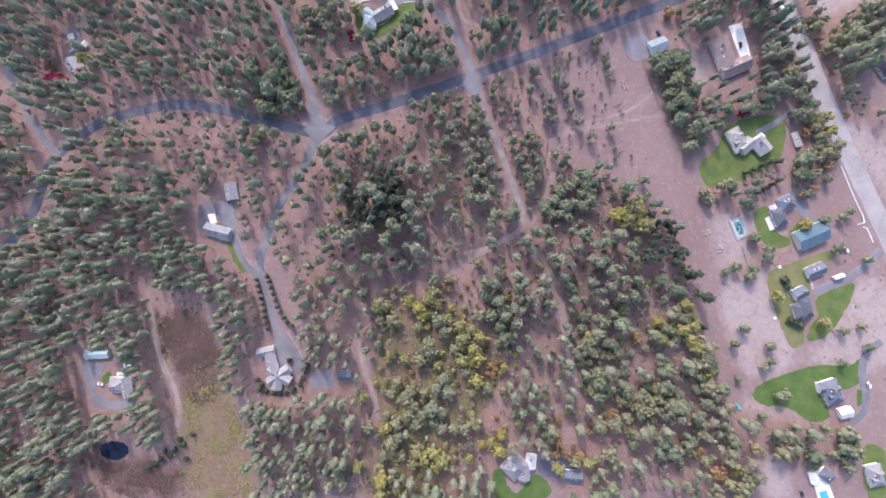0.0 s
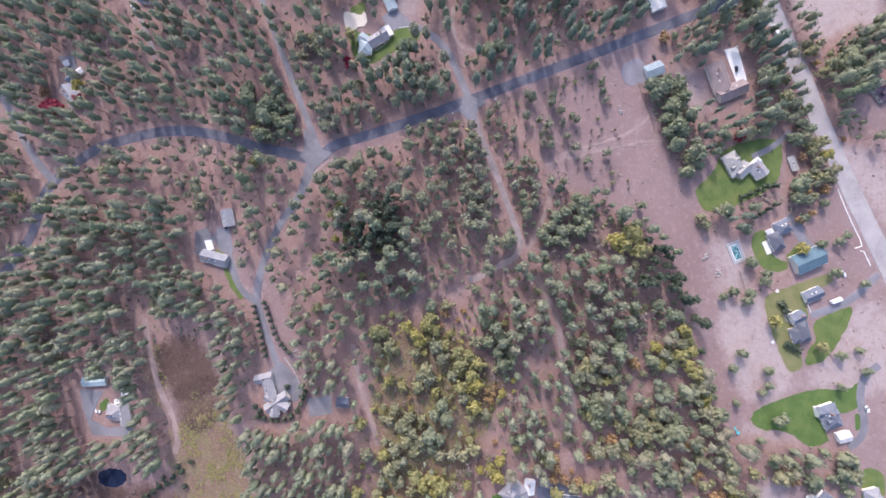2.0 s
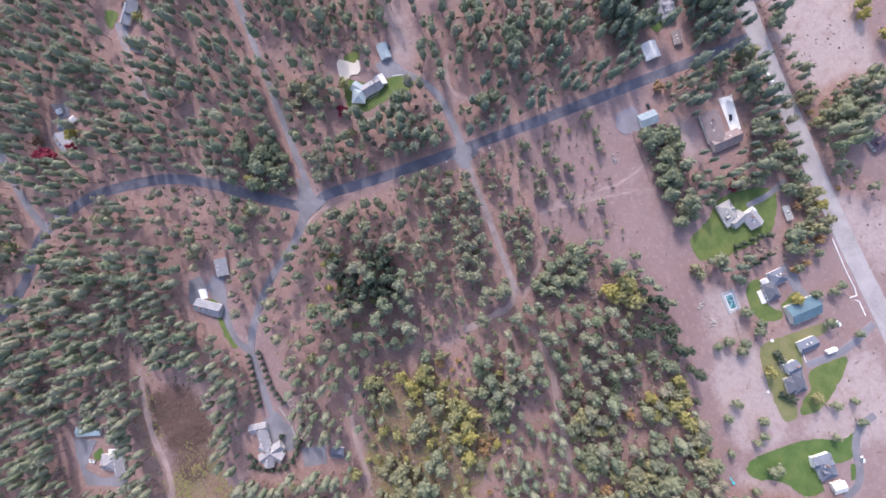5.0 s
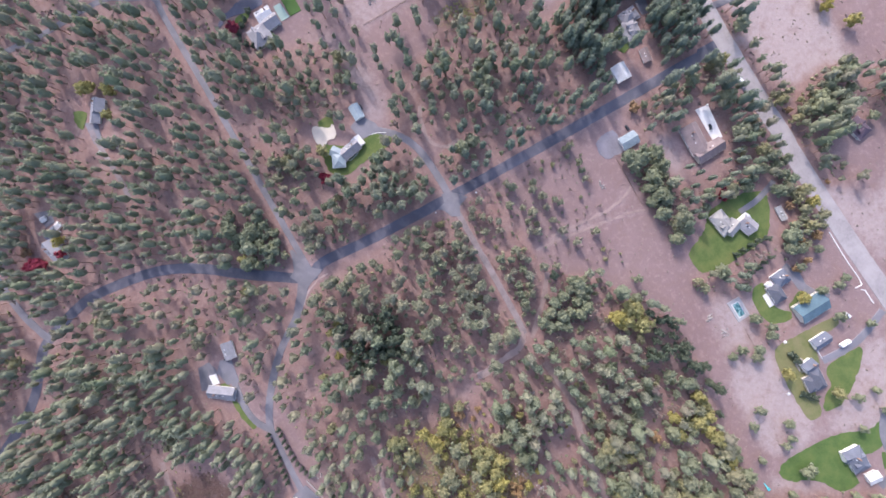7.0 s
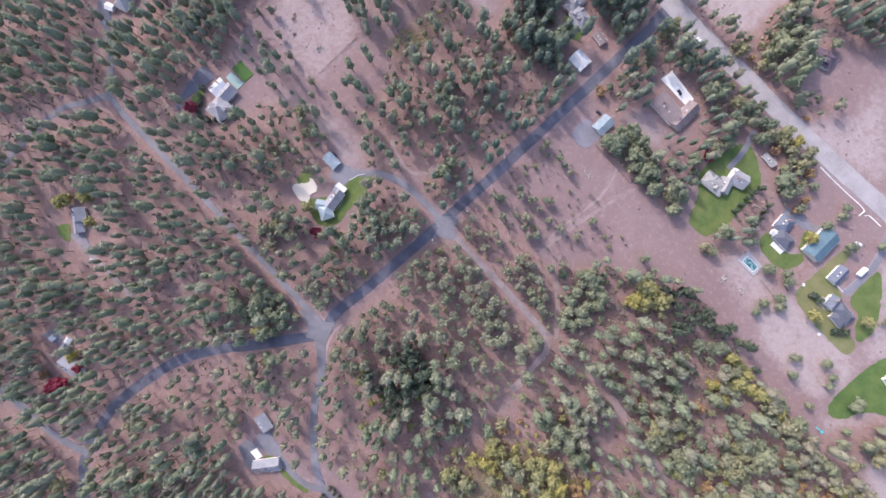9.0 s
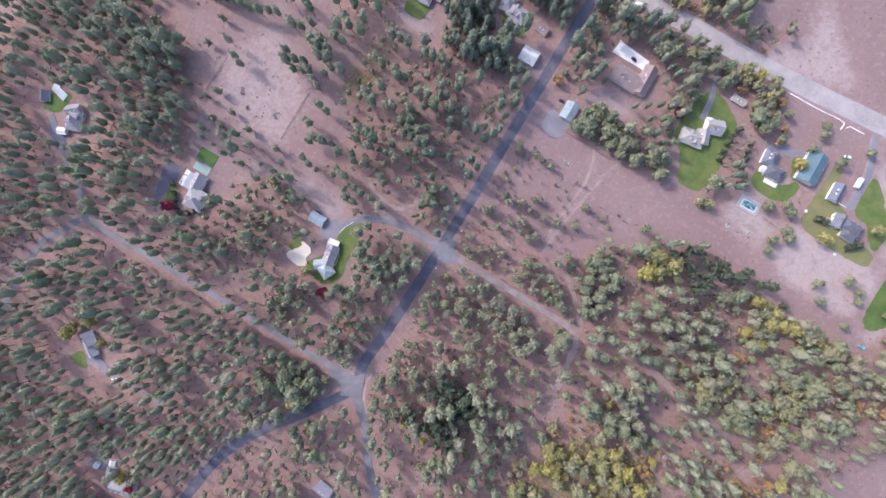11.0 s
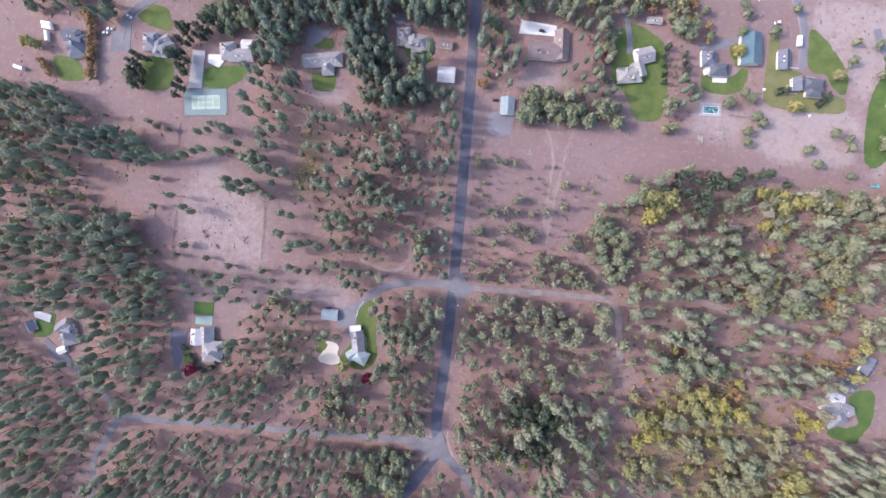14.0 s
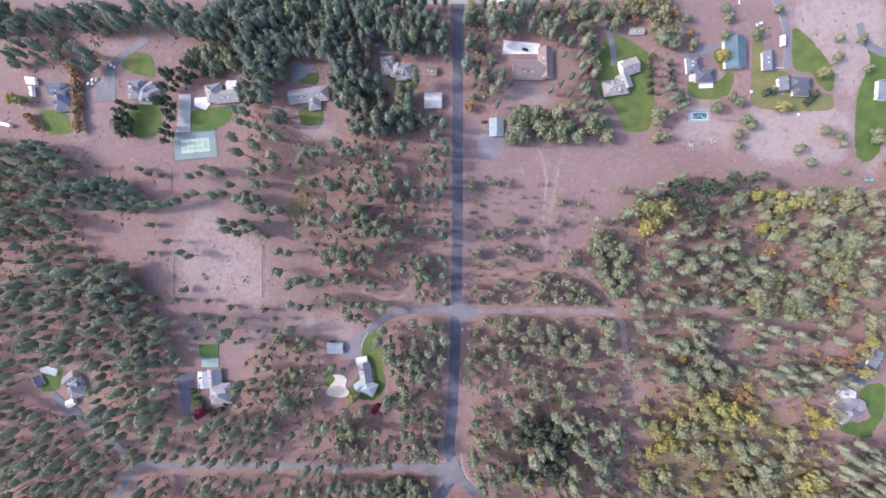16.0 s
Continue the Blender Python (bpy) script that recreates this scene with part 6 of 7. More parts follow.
def hip_roof(length, width, high, rise, over=0.5, thick=0.22):
    bm = bmesh.new()
    L, W = length / 2 + over, width / 2 + over
    ridge = max(L - W, 0.15)
    drop = rise * over / (width / 2)
    low = [bm.verts.new((x, y, high - drop - thick)) for x, y in ((-L, -W), (L, -W), (L, W), (-L, W))]
    eave = [bm.verts.new((x, y, high - drop)) for x, y in ((-L, -W), (L, -W), (L, W), (-L, W))]
    r0, r1 = bm.verts.new((-ridge, 0, high + rise)), bm.verts.new((ridge, 0, high + rise))
    for i in range(4):
        bm.faces.new((low[i], low[(i + 1) % 4], eave[(i + 1) % 4], eave[i]))
    bm.faces.new(low[::-1])
    bm.faces.new((eave[0], eave[1], r1, r0)), bm.faces.new((eave[2], eave[3], r0, r1))
    bm.faces.new((eave[1], eave[2], r1)), bm.faces.new((eave[3], eave[0], r0))
    bmesh.ops.recalc_face_normals(bm, faces=bm.faces)
    return bm


def wing_walls(length, width, high, rise, shape):
    bm = bmesh.new()
    L, W = length / 2, width / 2
    base = [bm.verts.new((x, y, -0.1)) for x, y in ((-L, -W), (L, -W), (L, W), (-L, W))]
    top = [bm.verts.new((x, y, high - 0.12)) for x, y in ((-L, -W), (L, -W), (L, W), (-L, W))]
    bm.faces.new(base[::-1])
    if shape == "gable":
        p0, p1 = bm.verts.new((-L, 0, high + rise - 0.2)), bm.verts.new((L, 0, high + rise - 0.2))
        bm.faces.new((base[0], base[1], top[1], top[0])), bm.faces.new((base[2], base[3], top[3], top[2]))
        bm.faces.new((base[1], base[2], top[2], p1, top[1])), bm.faces.new((base[3], base[0], top[0], p0, top[3]))
        bm.faces.new((top[0], top[1], p1, p0)), bm.faces.new((top[2], top[3], p0, p1))
    else:
        for i in range(4):
            bm.faces.new((base[i], base[(i + 1) % 4], top[(i + 1) % 4], top[i]))
        bm.faces.new(top)
    bmesh.ops.recalc_face_normals(bm, faces=bm.faces)
    return bm


def shared_mesh(name, boxes, material):
    """A small mesh of boxes that many parts share."""
    bm = bmesh.new()
    for b in boxes:
        box(bm, *b)
    me = bpy.data.meshes.new(name)
    bm.to_mesh(me)
    bm.free()
    me.materials.append(MAT[material])
    return me


WINDOW_FRAME = shared_mesh("window", [(-0.8, -0.06, 0.9, 0.8, 0.06, 1.0), (-0.8, -0.06, 2.1, 0.8, 0.06, 2.2), (-0.8, -0.06, 1.0, -0.7, 0.06, 2.1), (0.7, -0.06, 1.0, 0.8, 0.06, 2.1), (-0.04, -0.05, 1.0, 0.04, 0.05, 2.1)], "white_paint")
WINDOW_PANE = shared_mesh("pane", [(-0.7, -0.03, 1.0, -0.04, 0.03, 2.1), (0.04, -0.03, 1.0, 0.7, 0.03, 2.1)], "car_glass")
DOOR_LEAF = shared_mesh("door", [(-0.5, -0.06, 0.1, 0.5, 0.06, 2.15)], "timber")
GARAGE_DOOR = shared_mesh("garage_door", [(-1.4, -0.06, 0.1 + 0.55 * k, 1.4, 0.06 - 0.02 * (k % 2), 0.62 + 0.55 * k) for k in range(4)], "white_paint")


def fitted(name, me, parent, at):
    ob = new(name, me)
    ob.parent = parent
    ob.matrix_local = at
    return ob


def dress_wall(wall, length, width, house):
    """Windows along both long sides, a door in one of them; a wide door in a garage's end."""
    count = max(1, int(length / 4.2))
    for side in (-1, 1):
        for k in range(count):
            x = (k + 0.5) / count * length - length / 2
            at = pose(x, side * width / 2, 0, 0, 0, 0 if side < 0 else 180)
            if house and side < 0 and k == count // 2:
                fitted("door", DOOR_LEAF, wall, at)
            elif house or k % 2 == 0:
                fitted("window", WINDOW_FRAME, wall, at)
                fitted("pane", WINDOW_PANE, wall, at)
    if not house:
        fitted("garage_door", GARAGE_DOOR, wall, pose(length / 2, 0, 0, 0, 0, 90))


def building(name, label, wings):
    x, y = wings[0][0], wings[0][1]
    thing = empty(name, Matrix.Translation((x, y, 0)), label, "house" if name == "house" else name, "houses and sheds along the lanes")
    for i, (wx, wy, length, width, turn, high, shape, roof) in enumerate(wings):
        if width > length:
            length, width, turn = width, length, turn + 90
        length, width, high = length * 0.95, width * 0.95, high * 0.9 + 0.07 * i
        sheet = roof in ("white_roof", "blue_roof", "lightblue_roof", "teal_roof")
        rise = width * (0.2 if sheet else 0.3)
        place = pose(wx - x, wy - y, 0, 0, 0, turn)
        wall = part("wall", wing_walls(length, width, high, rise, shape), "white_paint" if roof in ("white_roof", "slate_roof", "lightblue_roof") else "wall_paint", thing)
        wall.matrix_local = place
        dress_wall(wall, length, width, name == "house")
        top = part("roof", (gable_roof if shape == "gable" else hip_roof)(length, width, high, rise, 0.65), roof, thing)
        top.matrix_local = place
        for side in (-1, 1):
            bm = bmesh.new()
            eave = high - rise * 0.65 / (width / 2)
            box(bm, -length / 2 - 0.65, side * (width / 2 + 0.65) - 0.08, eave - 0.26, length / 2 + 0.65, side * (width / 2 + 0.65) + 0.08, eave - 0.04)
            part("gutter", bm, "white_paint", top)
        if not sheet:
            bm = bmesh.new()
            reach = length / 2 if shape == "gable" else max(length / 2 - width / 2, 0.3)
            box(bm, -reach - 0.3, -0.18, high + rise - 0.06, reach + 0.3, 0.18, high + rise + 0.1)
            part("ridge_cap", bm, roof, top)
        else:
            for k in range(1, int(length / 1.2)):
                bm = bmesh.new()
                at = k * 1.2 - length / 2
                for side in (-1, 1):
                    made = box(bm, at - 0.05, 0, high + rise - 0.02, at + 0.05, side * (width / 2 + 0.6), high + rise + 0.06)
                    for v in made:
                        v.co.z -= abs(v.co.y) * rise / (width / 2)
                if shape == "gable":
                    part("roof_seam", bm, roof, top)
        if shape == "hip" and length > 13 and width > 9:
            for side, at in ((1, -0.12), (-1, 0.15), (1, 0.2))[:2 + i % 2]:
                dormer = part("dormer", gable_roof(width * 0.34, 2.6, 0, 0.8, 0.15, 1.2), roof, thing)
                dormer.matrix_local = place @ pose(at * length, side * width * 0.24, high + rise * 0.62, 0, 0, 90)
        if roof in ("pale_roof", "grey_roof", "slate_roof", "cream_roof", "brown_roof") and length > 9:
            for k in range(3):
                bm = bmesh.new()
                box(bm, -0.45, -0.35, -0.1, 0.45, 0.35, 0.16)
                vent = part("roof_vent", bm, "car_glass" if k % 2 else "white_paint", thing)
                vent.matrix_local = place @ pose((k - 1) * length * 0.13, width * 0.2, high + rise * 0.6, -math.degrees(math.atan2(rise, width / 2)))
    if name == "house":
        wx, wy, length, width, turn, high, shape, roof = wings[0]
        bm = bmesh.new()
        box(bm, -0.5, -0.4, high, 0.5, 0.4, high + min(width, length) * 0.3 + 0.9)
        box(bm, -0.6, -0.5, high + min(width, length) * 0.3 + 0.9, 0.6, 0.5, high + min(width, length) * 0.3 + 1.05)
        chimney = part("chimney", bm, "brick", thing)
        chimney.matrix_local = pose(0, 0, 0, 0, 0, turn) @ pose(length * 0.2, width * 0.12, 0)
    return thing


for name, label, wings in BUILDINGS:
    building(name, label, wings)


# ---- tennis court, pools ----
def corner_frame(c):
    """Centre, turn, length and width of the rectangle nearest to four corners."""
    a, b, d = Vector(c[0]), Vector(c[1]), Vector(c[3])
    along = ((b - a) + (Vector(c[2]) - d)) / 2
    across = ((d - a) + (Vector(c[2]) - b)) / 2
    mid = sum((Vector(p) for p in c), Vector((0, 0))) / 4
    return mid, math.degrees(math.atan2(along.y, along.x)), along.length, across.length


mid, turn, length, width = corner_frame(COURT)
court = empty("tennis_court", pose(mid.x, mid.y, 0, 0, 0, turn), "green fenced tennis court with white lines", "tennis court")
bm = bmesh.new()
box(bm, -length / 2, -width / 2, -0.1, length / 2, width / 2, 0.12)
part("court_surface", bm, "court_edge", court)
_, _, ll, lw = corner_frame(COURT_LINES)
bm = bmesh.new()
box(bm, -ll / 2, -lw / 2, 0.05, ll / 2, lw / 2, 0.14)
part("playing_surface", bm, "court_middle", court)
for x0, y0, x1, y1 in ((-0.5, -0.5, 0.5, -0.5), (-0.5, 0.5, 0.5, 0.5), (-0.5, -0.5, -0.5, 0.5), (0.5, -0.5, 0.5, 0.5), (-0.5, -0.38, 0.5, -0.38), (-0.5, 0.38, 0.5, 0.38), (-0.27, -0.38, -0.27, 0.38), (0.27, -0.38, 0.27, 0.38), (-0.27, 0, 0.27, 0)):
    bm = bmesh.new()
    box(bm, x0 * ll - 0.12, y0 * lw - 0.12, 0.1, x1 * ll + 0.12, y1 * lw + 0.12, 0.15)
    part("court_line", bm, "line_paint", court)
bm = bmesh.new()
box(bm, -0.02, -lw / 2 - 0.9, 0.75, 0.02, lw / 2 + 0.9, 1.0)
part("net", bm, "chain_link", court)
for sx_, sy_ in ((-1, 0), (1, 0), (0, -1), (0, 1)):
    run = width if sx_ else length
    for k in range(int(run / 3) + 1):
        at = -run / 2 + k * run / int(run / 3)
        bm = bmesh.new()
        box(bm, -0.06, -0.06, 0, 0.06, 0.06, 3.0)
        post = part("fence_post", bm, "chain_link", court)
        post.location = (sx_ * length / 2, at, 0) if sx_ else (at, sy_ * width / 2, 0)
    for z in (0.25, 1.5, 2.95):
        bm = bmesh.new()
        if sx_:
            box(bm, sx_ * length / 2 - 0.04, -run / 2, z - 0.04, sx_ * length / 2 + 0.04, run / 2, z + 0.04)
        else:
            box(bm, -run / 2, sy_ * width / 2 - 0.04, z - 0.04, run / 2, sy_ * width / 2 + 0.04, z + 0.04)
        part("fence_rail", bm, "chain_link", court)

for corners, label in ((POOL, "rectangular backyard pool with turquoise water and white rim"), (SECOND_POOL, "bright blue swimming pool in a white deck")):
    mid, turn, length, width = corner_frame(corners)
    thing = empty("swimming_pool", pose(mid.x, mid.y, 0.75, 0, 0, turn), label, "pool")
    bm = bmesh.new()
    for x0, y0, x1, y1 in ((-length / 2 - 0.5, -width / 2 - 0.5, length / 2 + 0.5, -width / 2), (-length / 2 - 0.5, width / 2, length / 2 + 0.5, width / 2 + 0.5), (-length / 2 - 0.5, -width / 2, -length / 2, width / 2), (length / 2, -width / 2, length / 2 + 0.5, width / 2)):
        box(bm, x0, y0, -0.6, x1, y1, 0.15)
    part("coping", bm, "white_concrete", thing)
    bm = bmesh.new()
    box(bm, -length / 2, -width / 2, -0.6, length / 2, width / 2, 0.05)
    part("water_surface", bm, "pool" if corners is POOL else "blue_pool", thing)


# ---- fences and kerbs ----
FENCES = [
    ("rail_fence", [(96.8, -197.8), (96.7, -192.5), (55.9, -191.6), (56, -200)]),
    ("rail_fence", [(364.4, -104.2), (365.9, -74)]),
    ("rail_fence", [(291.2, -113.9), (291.6, -70.1)]),
    ("rail_fence", [(365.6, -175.5), (366.4, -154.9)]),
    ("white_kerb", [(-35.1, -305.8), (-49.3, -305.9), (-63.6, -306.3), (-77.2, -307.5), (-82.5, -306.8), (-82.4, -301.4)]),
    ("curved_wall", [(210.9, -21.9), (205.3, -18.7), (201.6, -13.7), (200.2, -7.2), (201.6, 0.3)]),
    ("curved_wall", [(205.3, -43.3), (208.6, -37.7), (210.4, -30.2)]),
    ("curved_wall", [(-104.1, -263.2), (-102.7, -252.9), (-117.6, -252.4)]),
    ("curved_wall", [(330.5, -1.4), (325.3, 2.3), (323.5, 9.8), (327.4, 16.5)]),
    ("white_kerb", [(-85.4, -304.4), (-87.2, -306.8), (-99.1, -307.3)]),
    ("rail_fence", [(119.2, -153.2), (119, -121.7)]),
    ("stone_ring", [(-7.6, 139.7), (-10.1, 138.1), (-12.3, 138.9), (-13.2, 141.7), (-11.2, 143.4), (-8.4, 143), (-7.6, 139.7)]),
    ("stone_ring", [(-109.6, -238.2), (-116.3, -239.9), (-120.7, -236.4), (-118.3, -233), (-111.4, -233), (-109.6, -238.2)]),
    ("stone_wall", [(-9.8, 151.4), (-18.6, 148.6), (-27.1, 146.6), (-37, 146.2)]),
    ("rail_fence", [(-68.2, -212.8), (-94.1, -211.4)]),
]
for name, line in FENCES:
    pts = [Vector((x, y, 0)) for x, y in line]
    if name == "stone_ring":
        thing = empty(name, Matrix.Translation(pts[0]), "ring of grey stones round a garden bed", "stone ring")
    elif name == "stone_wall":
        thing = empty(name, Matrix.Translation(pts[0]), "low grey stone retaining wall round a paved court", "wall")
    elif name == "curved_wall":
        thing = empty(name, Matrix.Translation(pts[0]), "low white garden wall curving beside a house", "wall")
    elif name == "white_kerb":
        thing = empty(name, Matrix.Translation(pts[0]), "white-painted low kerb wall beside the gravel road", "kerb")
    else:
        thing = empty(name, Matrix.Translation(pts[0]), "weathered timber rail fence across dry grass", "fence")
    for a, b in zip(pts, pts[1:]):
        run, turn = (b - a).length, math.degrees(math.atan2((b - a).y, (b - a).x))
        at = Matrix.Translation(a - pts[0]) @ pose(0, 0, 0, 0, 0, turn)
        if name in ("white_kerb", "curved_wall"):
            bm = bmesh.new()
            w2 = 0.28 if name == "white_kerb" else 0.17
            box(bm, 0, -w2, -0.1, run + 0.15, w2, 0.5)
            part("wall_stretch" if name == "curved_wall" else "kerb_stretch", bm, "white_paint", thing).matrix_local = at
            continue
        if name in ("stone_wall", "stone_ring"):
            for k in range(int(run / 1.5)):
                bm = bmesh.new()
                box(bm, -0.7, -0.5, -0.1, 0.7, 0.5, 0.75)
                for v in bm.verts:
                    v.co += Vector((noise.noise(v.co + Vector((k, 0, 0))), noise.noise(v.co + Vector((0, k, 0))), 0.3 * noise.noise(v.co + Vector((0, 0, k))))) * 0.3
                part("stone", bm, "rock", thing).matrix_local = at @ pose(k * 1.5 + 0.7, 0, 0)
            continue
        count = max(1, int(run / 3))
        for k in range(count + 1):
            bm = bmesh.new()
            box(bm, -0.09, -0.09, -0.1, 0.09, 0.09, 1.05)
            part("post", bm, "timber", thing).matrix_local = at @ pose(k * run / count, 0, 0)
        for z in (0.4, 0.8):
            bm = bmesh.new()
            box(bm, 0, -0.05, z, run, 0.05, z + 0.16)
            part("rail", bm, "timber", thing).matrix_local = at @ pose(0, 0.1, 0)


# ---- vehicles ----
def vehicle(paint, length, width, high, label, category, cab=True):
    thing = empty(category.replace(" ", "_"), Matrix(), label, category)
    bm = bmesh.new()
    box(bm, -length / 2, -width / 2, 0.4, length / 2, width / 2, 0.4 + (high - 0.4) * (0.5 if cab else 1.0))
    bmesh.ops.bevel(bm, geom=bm.edges[:], offset=0.15, segments=2, affect="EDGES")
    part("body", bm, paint, thing)
    bm = bmesh.new()
    if cab:
        box(bm, -length * 0.3, -width / 2 + 0.12, 0.4 + (high - 0.4) * 0.5 - 0.02, length * 0.18, width / 2 - 0.12, high)
        for v in bm.verts:
            if v.co.z > high - 0.1:
                v.co.x, v.co.y = v.co.x * 0.75 - 0.05, v.co.y * 0.88
        part("windows", bm, "car_glass", thing)
        bm = bmesh.new()
        box(bm, -length * 0.23, -width / 2 + 0.25, high - 0.03, length * 0.12, width / 2 - 0.25, high + 0.04)
        part("cab_roof", bm, paint, thing)
    else:
        box(bm, -length * 0.1, -0.4, high - 0.05, length * 0.05, 0.4, high + 0.22)
        part("roof_vent", bm, "pale_court", thing)
    for x in (-0.32, 0.3):
        for s in (-1, 1):
            bm = bmesh.new()
            bmesh.ops.create_cone(bm, cap_ends=True, segments=14, radius1=0.36, radius2=0.36, depth=0.25, matrix=pose(x * length, s * (width / 2 - 0.1), 0.36, 90))
            part("wheel", bm, "tyre", thing)
    return thing


VEHICLES = [
    (-114.5, -272.1, 92, "trailer"),
    (479.5, -246.9, 175, "trailer"),
    (478.6, -243.8, 175, "trailer"),
    (478.8, -237, 99, "trailer"),
    (412.4, -257.4, 150, "white"),
    (431.5, -243, -176, "white"),
    (428.1, -246.2, -176, "white"),
    (501, -210.1, 165, "trailer"),
    (99.3, -305, -169, "trailer"),
    (81.2, -267.6, 166, "dark"),
    (-136.8, -315.7, -165, "dark"),
    (107.5, 161.7, -130, "dark"),
    (-200.6, -264.4, -176, "white"),
    (-97.5, -285.5, -160, "white"),
    (112.6, -211.6, -174, "dark"),
    (1.2, 314.1, -128, "white"),
    (309.4, 172.9, -152, "white"),
    (233.7, -35.3, -179, "dark"),
    (-262.2, -188.1, 179, "dark"),
]
MODELS = {
    "trailer": vehicle("car_white", 8.0, 2.6, 3.0, "white camping trailer parked on bare ground", "camper trailer", False),
    "white": vehicle("car_white", 5.0, 2.1, 1.8, "white pickup-sized car parked on a driveway", "car"),
    "dark": vehicle("car_dark", 4.8, 2.0, 1.6, "dark car parked outside", "car"),
}
used = set()
for x, y, turn, kind in VEHICLES:
    at = pose(x, y, 0.3, 0, 0, turn)
    if kind in used:
        copy_thing(MODELS[kind], at)
    else:
        MODELS[kind].matrix_world = at
        used.add(kind)


# ---- small things on open ground ----
SMALL = [
    ("rock_pile", 83, -172.2),
    ("rock_pile", -35.1, -43.7),
    ("rock_pile", -103.9, -13.5),
    ("rock_pile", -92.4, -158.6),
    ("play_set", -184.9, -166.4),
    ("picnic_table", -129, -216.8),
    ("picnic_table", -93, -234.2),
    ("utility_box", 126.8, -82.7),
    ("utility_box", 128.8, -46.6),
    ("utility_box", 97.6, -274.6),
    ("rock_pile", 305.7, -84.8),
    ("rock_pile", -49, -193.1),
    ("rock_pile", -64.8, -197.4),
    ("brush_heap", 407.5, -175.4),
    ("brush_heap", 340.7, -89.1),
    ("brush_heap", 338, -85.9),
    ("brush_heap", 329.2, -78.1),
    ("brush_heap", 91.2, -165.7),
]


def stone(bm, at, size, seed):
    made = bmesh.ops.create_icosphere(bm, subdivisions=1, radius=size, matrix=Matrix.Translation(at))
    for v in made["verts"]:
        v.co += Vector((noise.noise(v.co * 0.9 + Vector((seed, 0, 0))), noise.noise(v.co * 0.9 + Vector((0, seed, 0))), noise.noise(v.co * 0.9 + Vector((0, 0, seed))))) * size * 0.6


pebble = random.Random(11)
for name, x, y in SMALL:
    if name == "rock_pile":
        thing = empty(name, Matrix.Translation((x, y, 0)), "loose pile of pale grey field stones", "rock pile")
        for k in range(14):
            bm = bmesh.new()
            size = pebble.uniform(0.35, 0.95)
            stone(bm, Vector((0, 0, 0)), size, k)
            part("stone", bm, "rock", thing).location = (pebble.gauss(0, 1.6), pebble.gauss(0, 1.6), size * 0.4)
    elif name == "brush_heap":
        thing = empty(name, Matrix.Translation((x, y, 0)), "dark heap of cut brush on dry grass", "brush heap")
        for k in range(16):
            bm = bmesh.new()
            bmesh.ops.create_cone(bm, cap_ends=True, segments=5, radius1=0.14, radius2=0.05, depth=pebble.uniform(2, 3.6), matrix=pose(pebble.gauss(0, 0.6), pebble.gauss(0, 0.6), 0.35 + 0.05 * k, 80, 0, pebble.uniform(0, 360)))
            part("branch", bm, "bark", thing)
    elif name == "play_set":
        thing = empty(name, Matrix.Translation((x, y, 0)), "small turquoise plastic play set on bare soil", "play set")
        for px, py in ((-1, -1), (1, -1), (-1, 1), (1, 1)):
            bm = bmesh.new()
            box(bm, px * 0.9 - 0.08, py * 0.9 - 0.08, -0.05, px * 0.9 + 0.08, py * 0.9 + 0.08, 2.0)
            part("post", bm, "timber", thing)
        bm = bmesh.new()
        box(bm, -1.1, -1.1, 1.95, 1.1, 1.1, 2.1)
        part("platform_roof", bm, "turquoise", thing)
        bm = bmesh.new()
        box(bm, 1.0, -0.45, 0.0, 3.6, 0.45, 0.1)
        for v in bm.verts:
            v.co.z += (3.6 - v.co.x) * 0.5
        part("slide", bm, "turquoise", thing)
    elif name == "picnic_table":
        thing = empty(name, pose(x, y, 0.2, 0, 0, 15), "pale weathered picnic table on a lawn's edge", "table")
        bm = bmesh.new()
        box(bm, -1.2, -0.55, 0.7, 1.2, 0.55, 0.78)
        part("tabletop", bm, "white_paint", thing)
        for s in (-1, 1):
            bm = bmesh.new()
            box(bm, -1.2, s * 1.0 - 0.18, 0.42, 1.2, s * 1.0 + 0.18, 0.48)
            part("bench", bm, "white_paint", thing)
            bm = bmesh.new()
            box(bm, s * 0.8 - 0.06, -1.0, -0.2, s * 0.8 + 0.06, 1.0, 0.42)
            part("trestle", bm, "timber", thing)
    else:
        thing = empty(name, Matrix.Translation((x, y, 0)), "white roadside utility box on a post", "utility box")
        bm = bmesh.new()
        box(bm, -0.6, -0.45, 0.3, 0.6, 0.45, 1.4)
        part("cabinet", bm, "white_paint", thing)
        bm = bmesh.new()
        box(bm, -0.7, -0.55, -0.1, 0.7, 0.55, 0.3)
        part("plinth", bm, "pale_concrete", thing)

# ---- trees ----
ICO = bmesh.new()
bmesh.ops.create_icosphere(ICO, subdivisions=1, radius=1.0)
ICO_V = np.array([v.co[:] for v in ICO.verts])
ICO_F = np.array([[v.index for v in f.verts] for f in ICO.faces])
ICO.free()


BALL = bmesh.new()
bmesh.ops.create_icosphere(BALL, subdivisions=2, radius=1.0)
BALL_V = np.array([v.co[:] for v in BALL.verts])
BALL_F = np.array([[v.index for v in f.verts] for f in BALL.faces])
BALL.free()


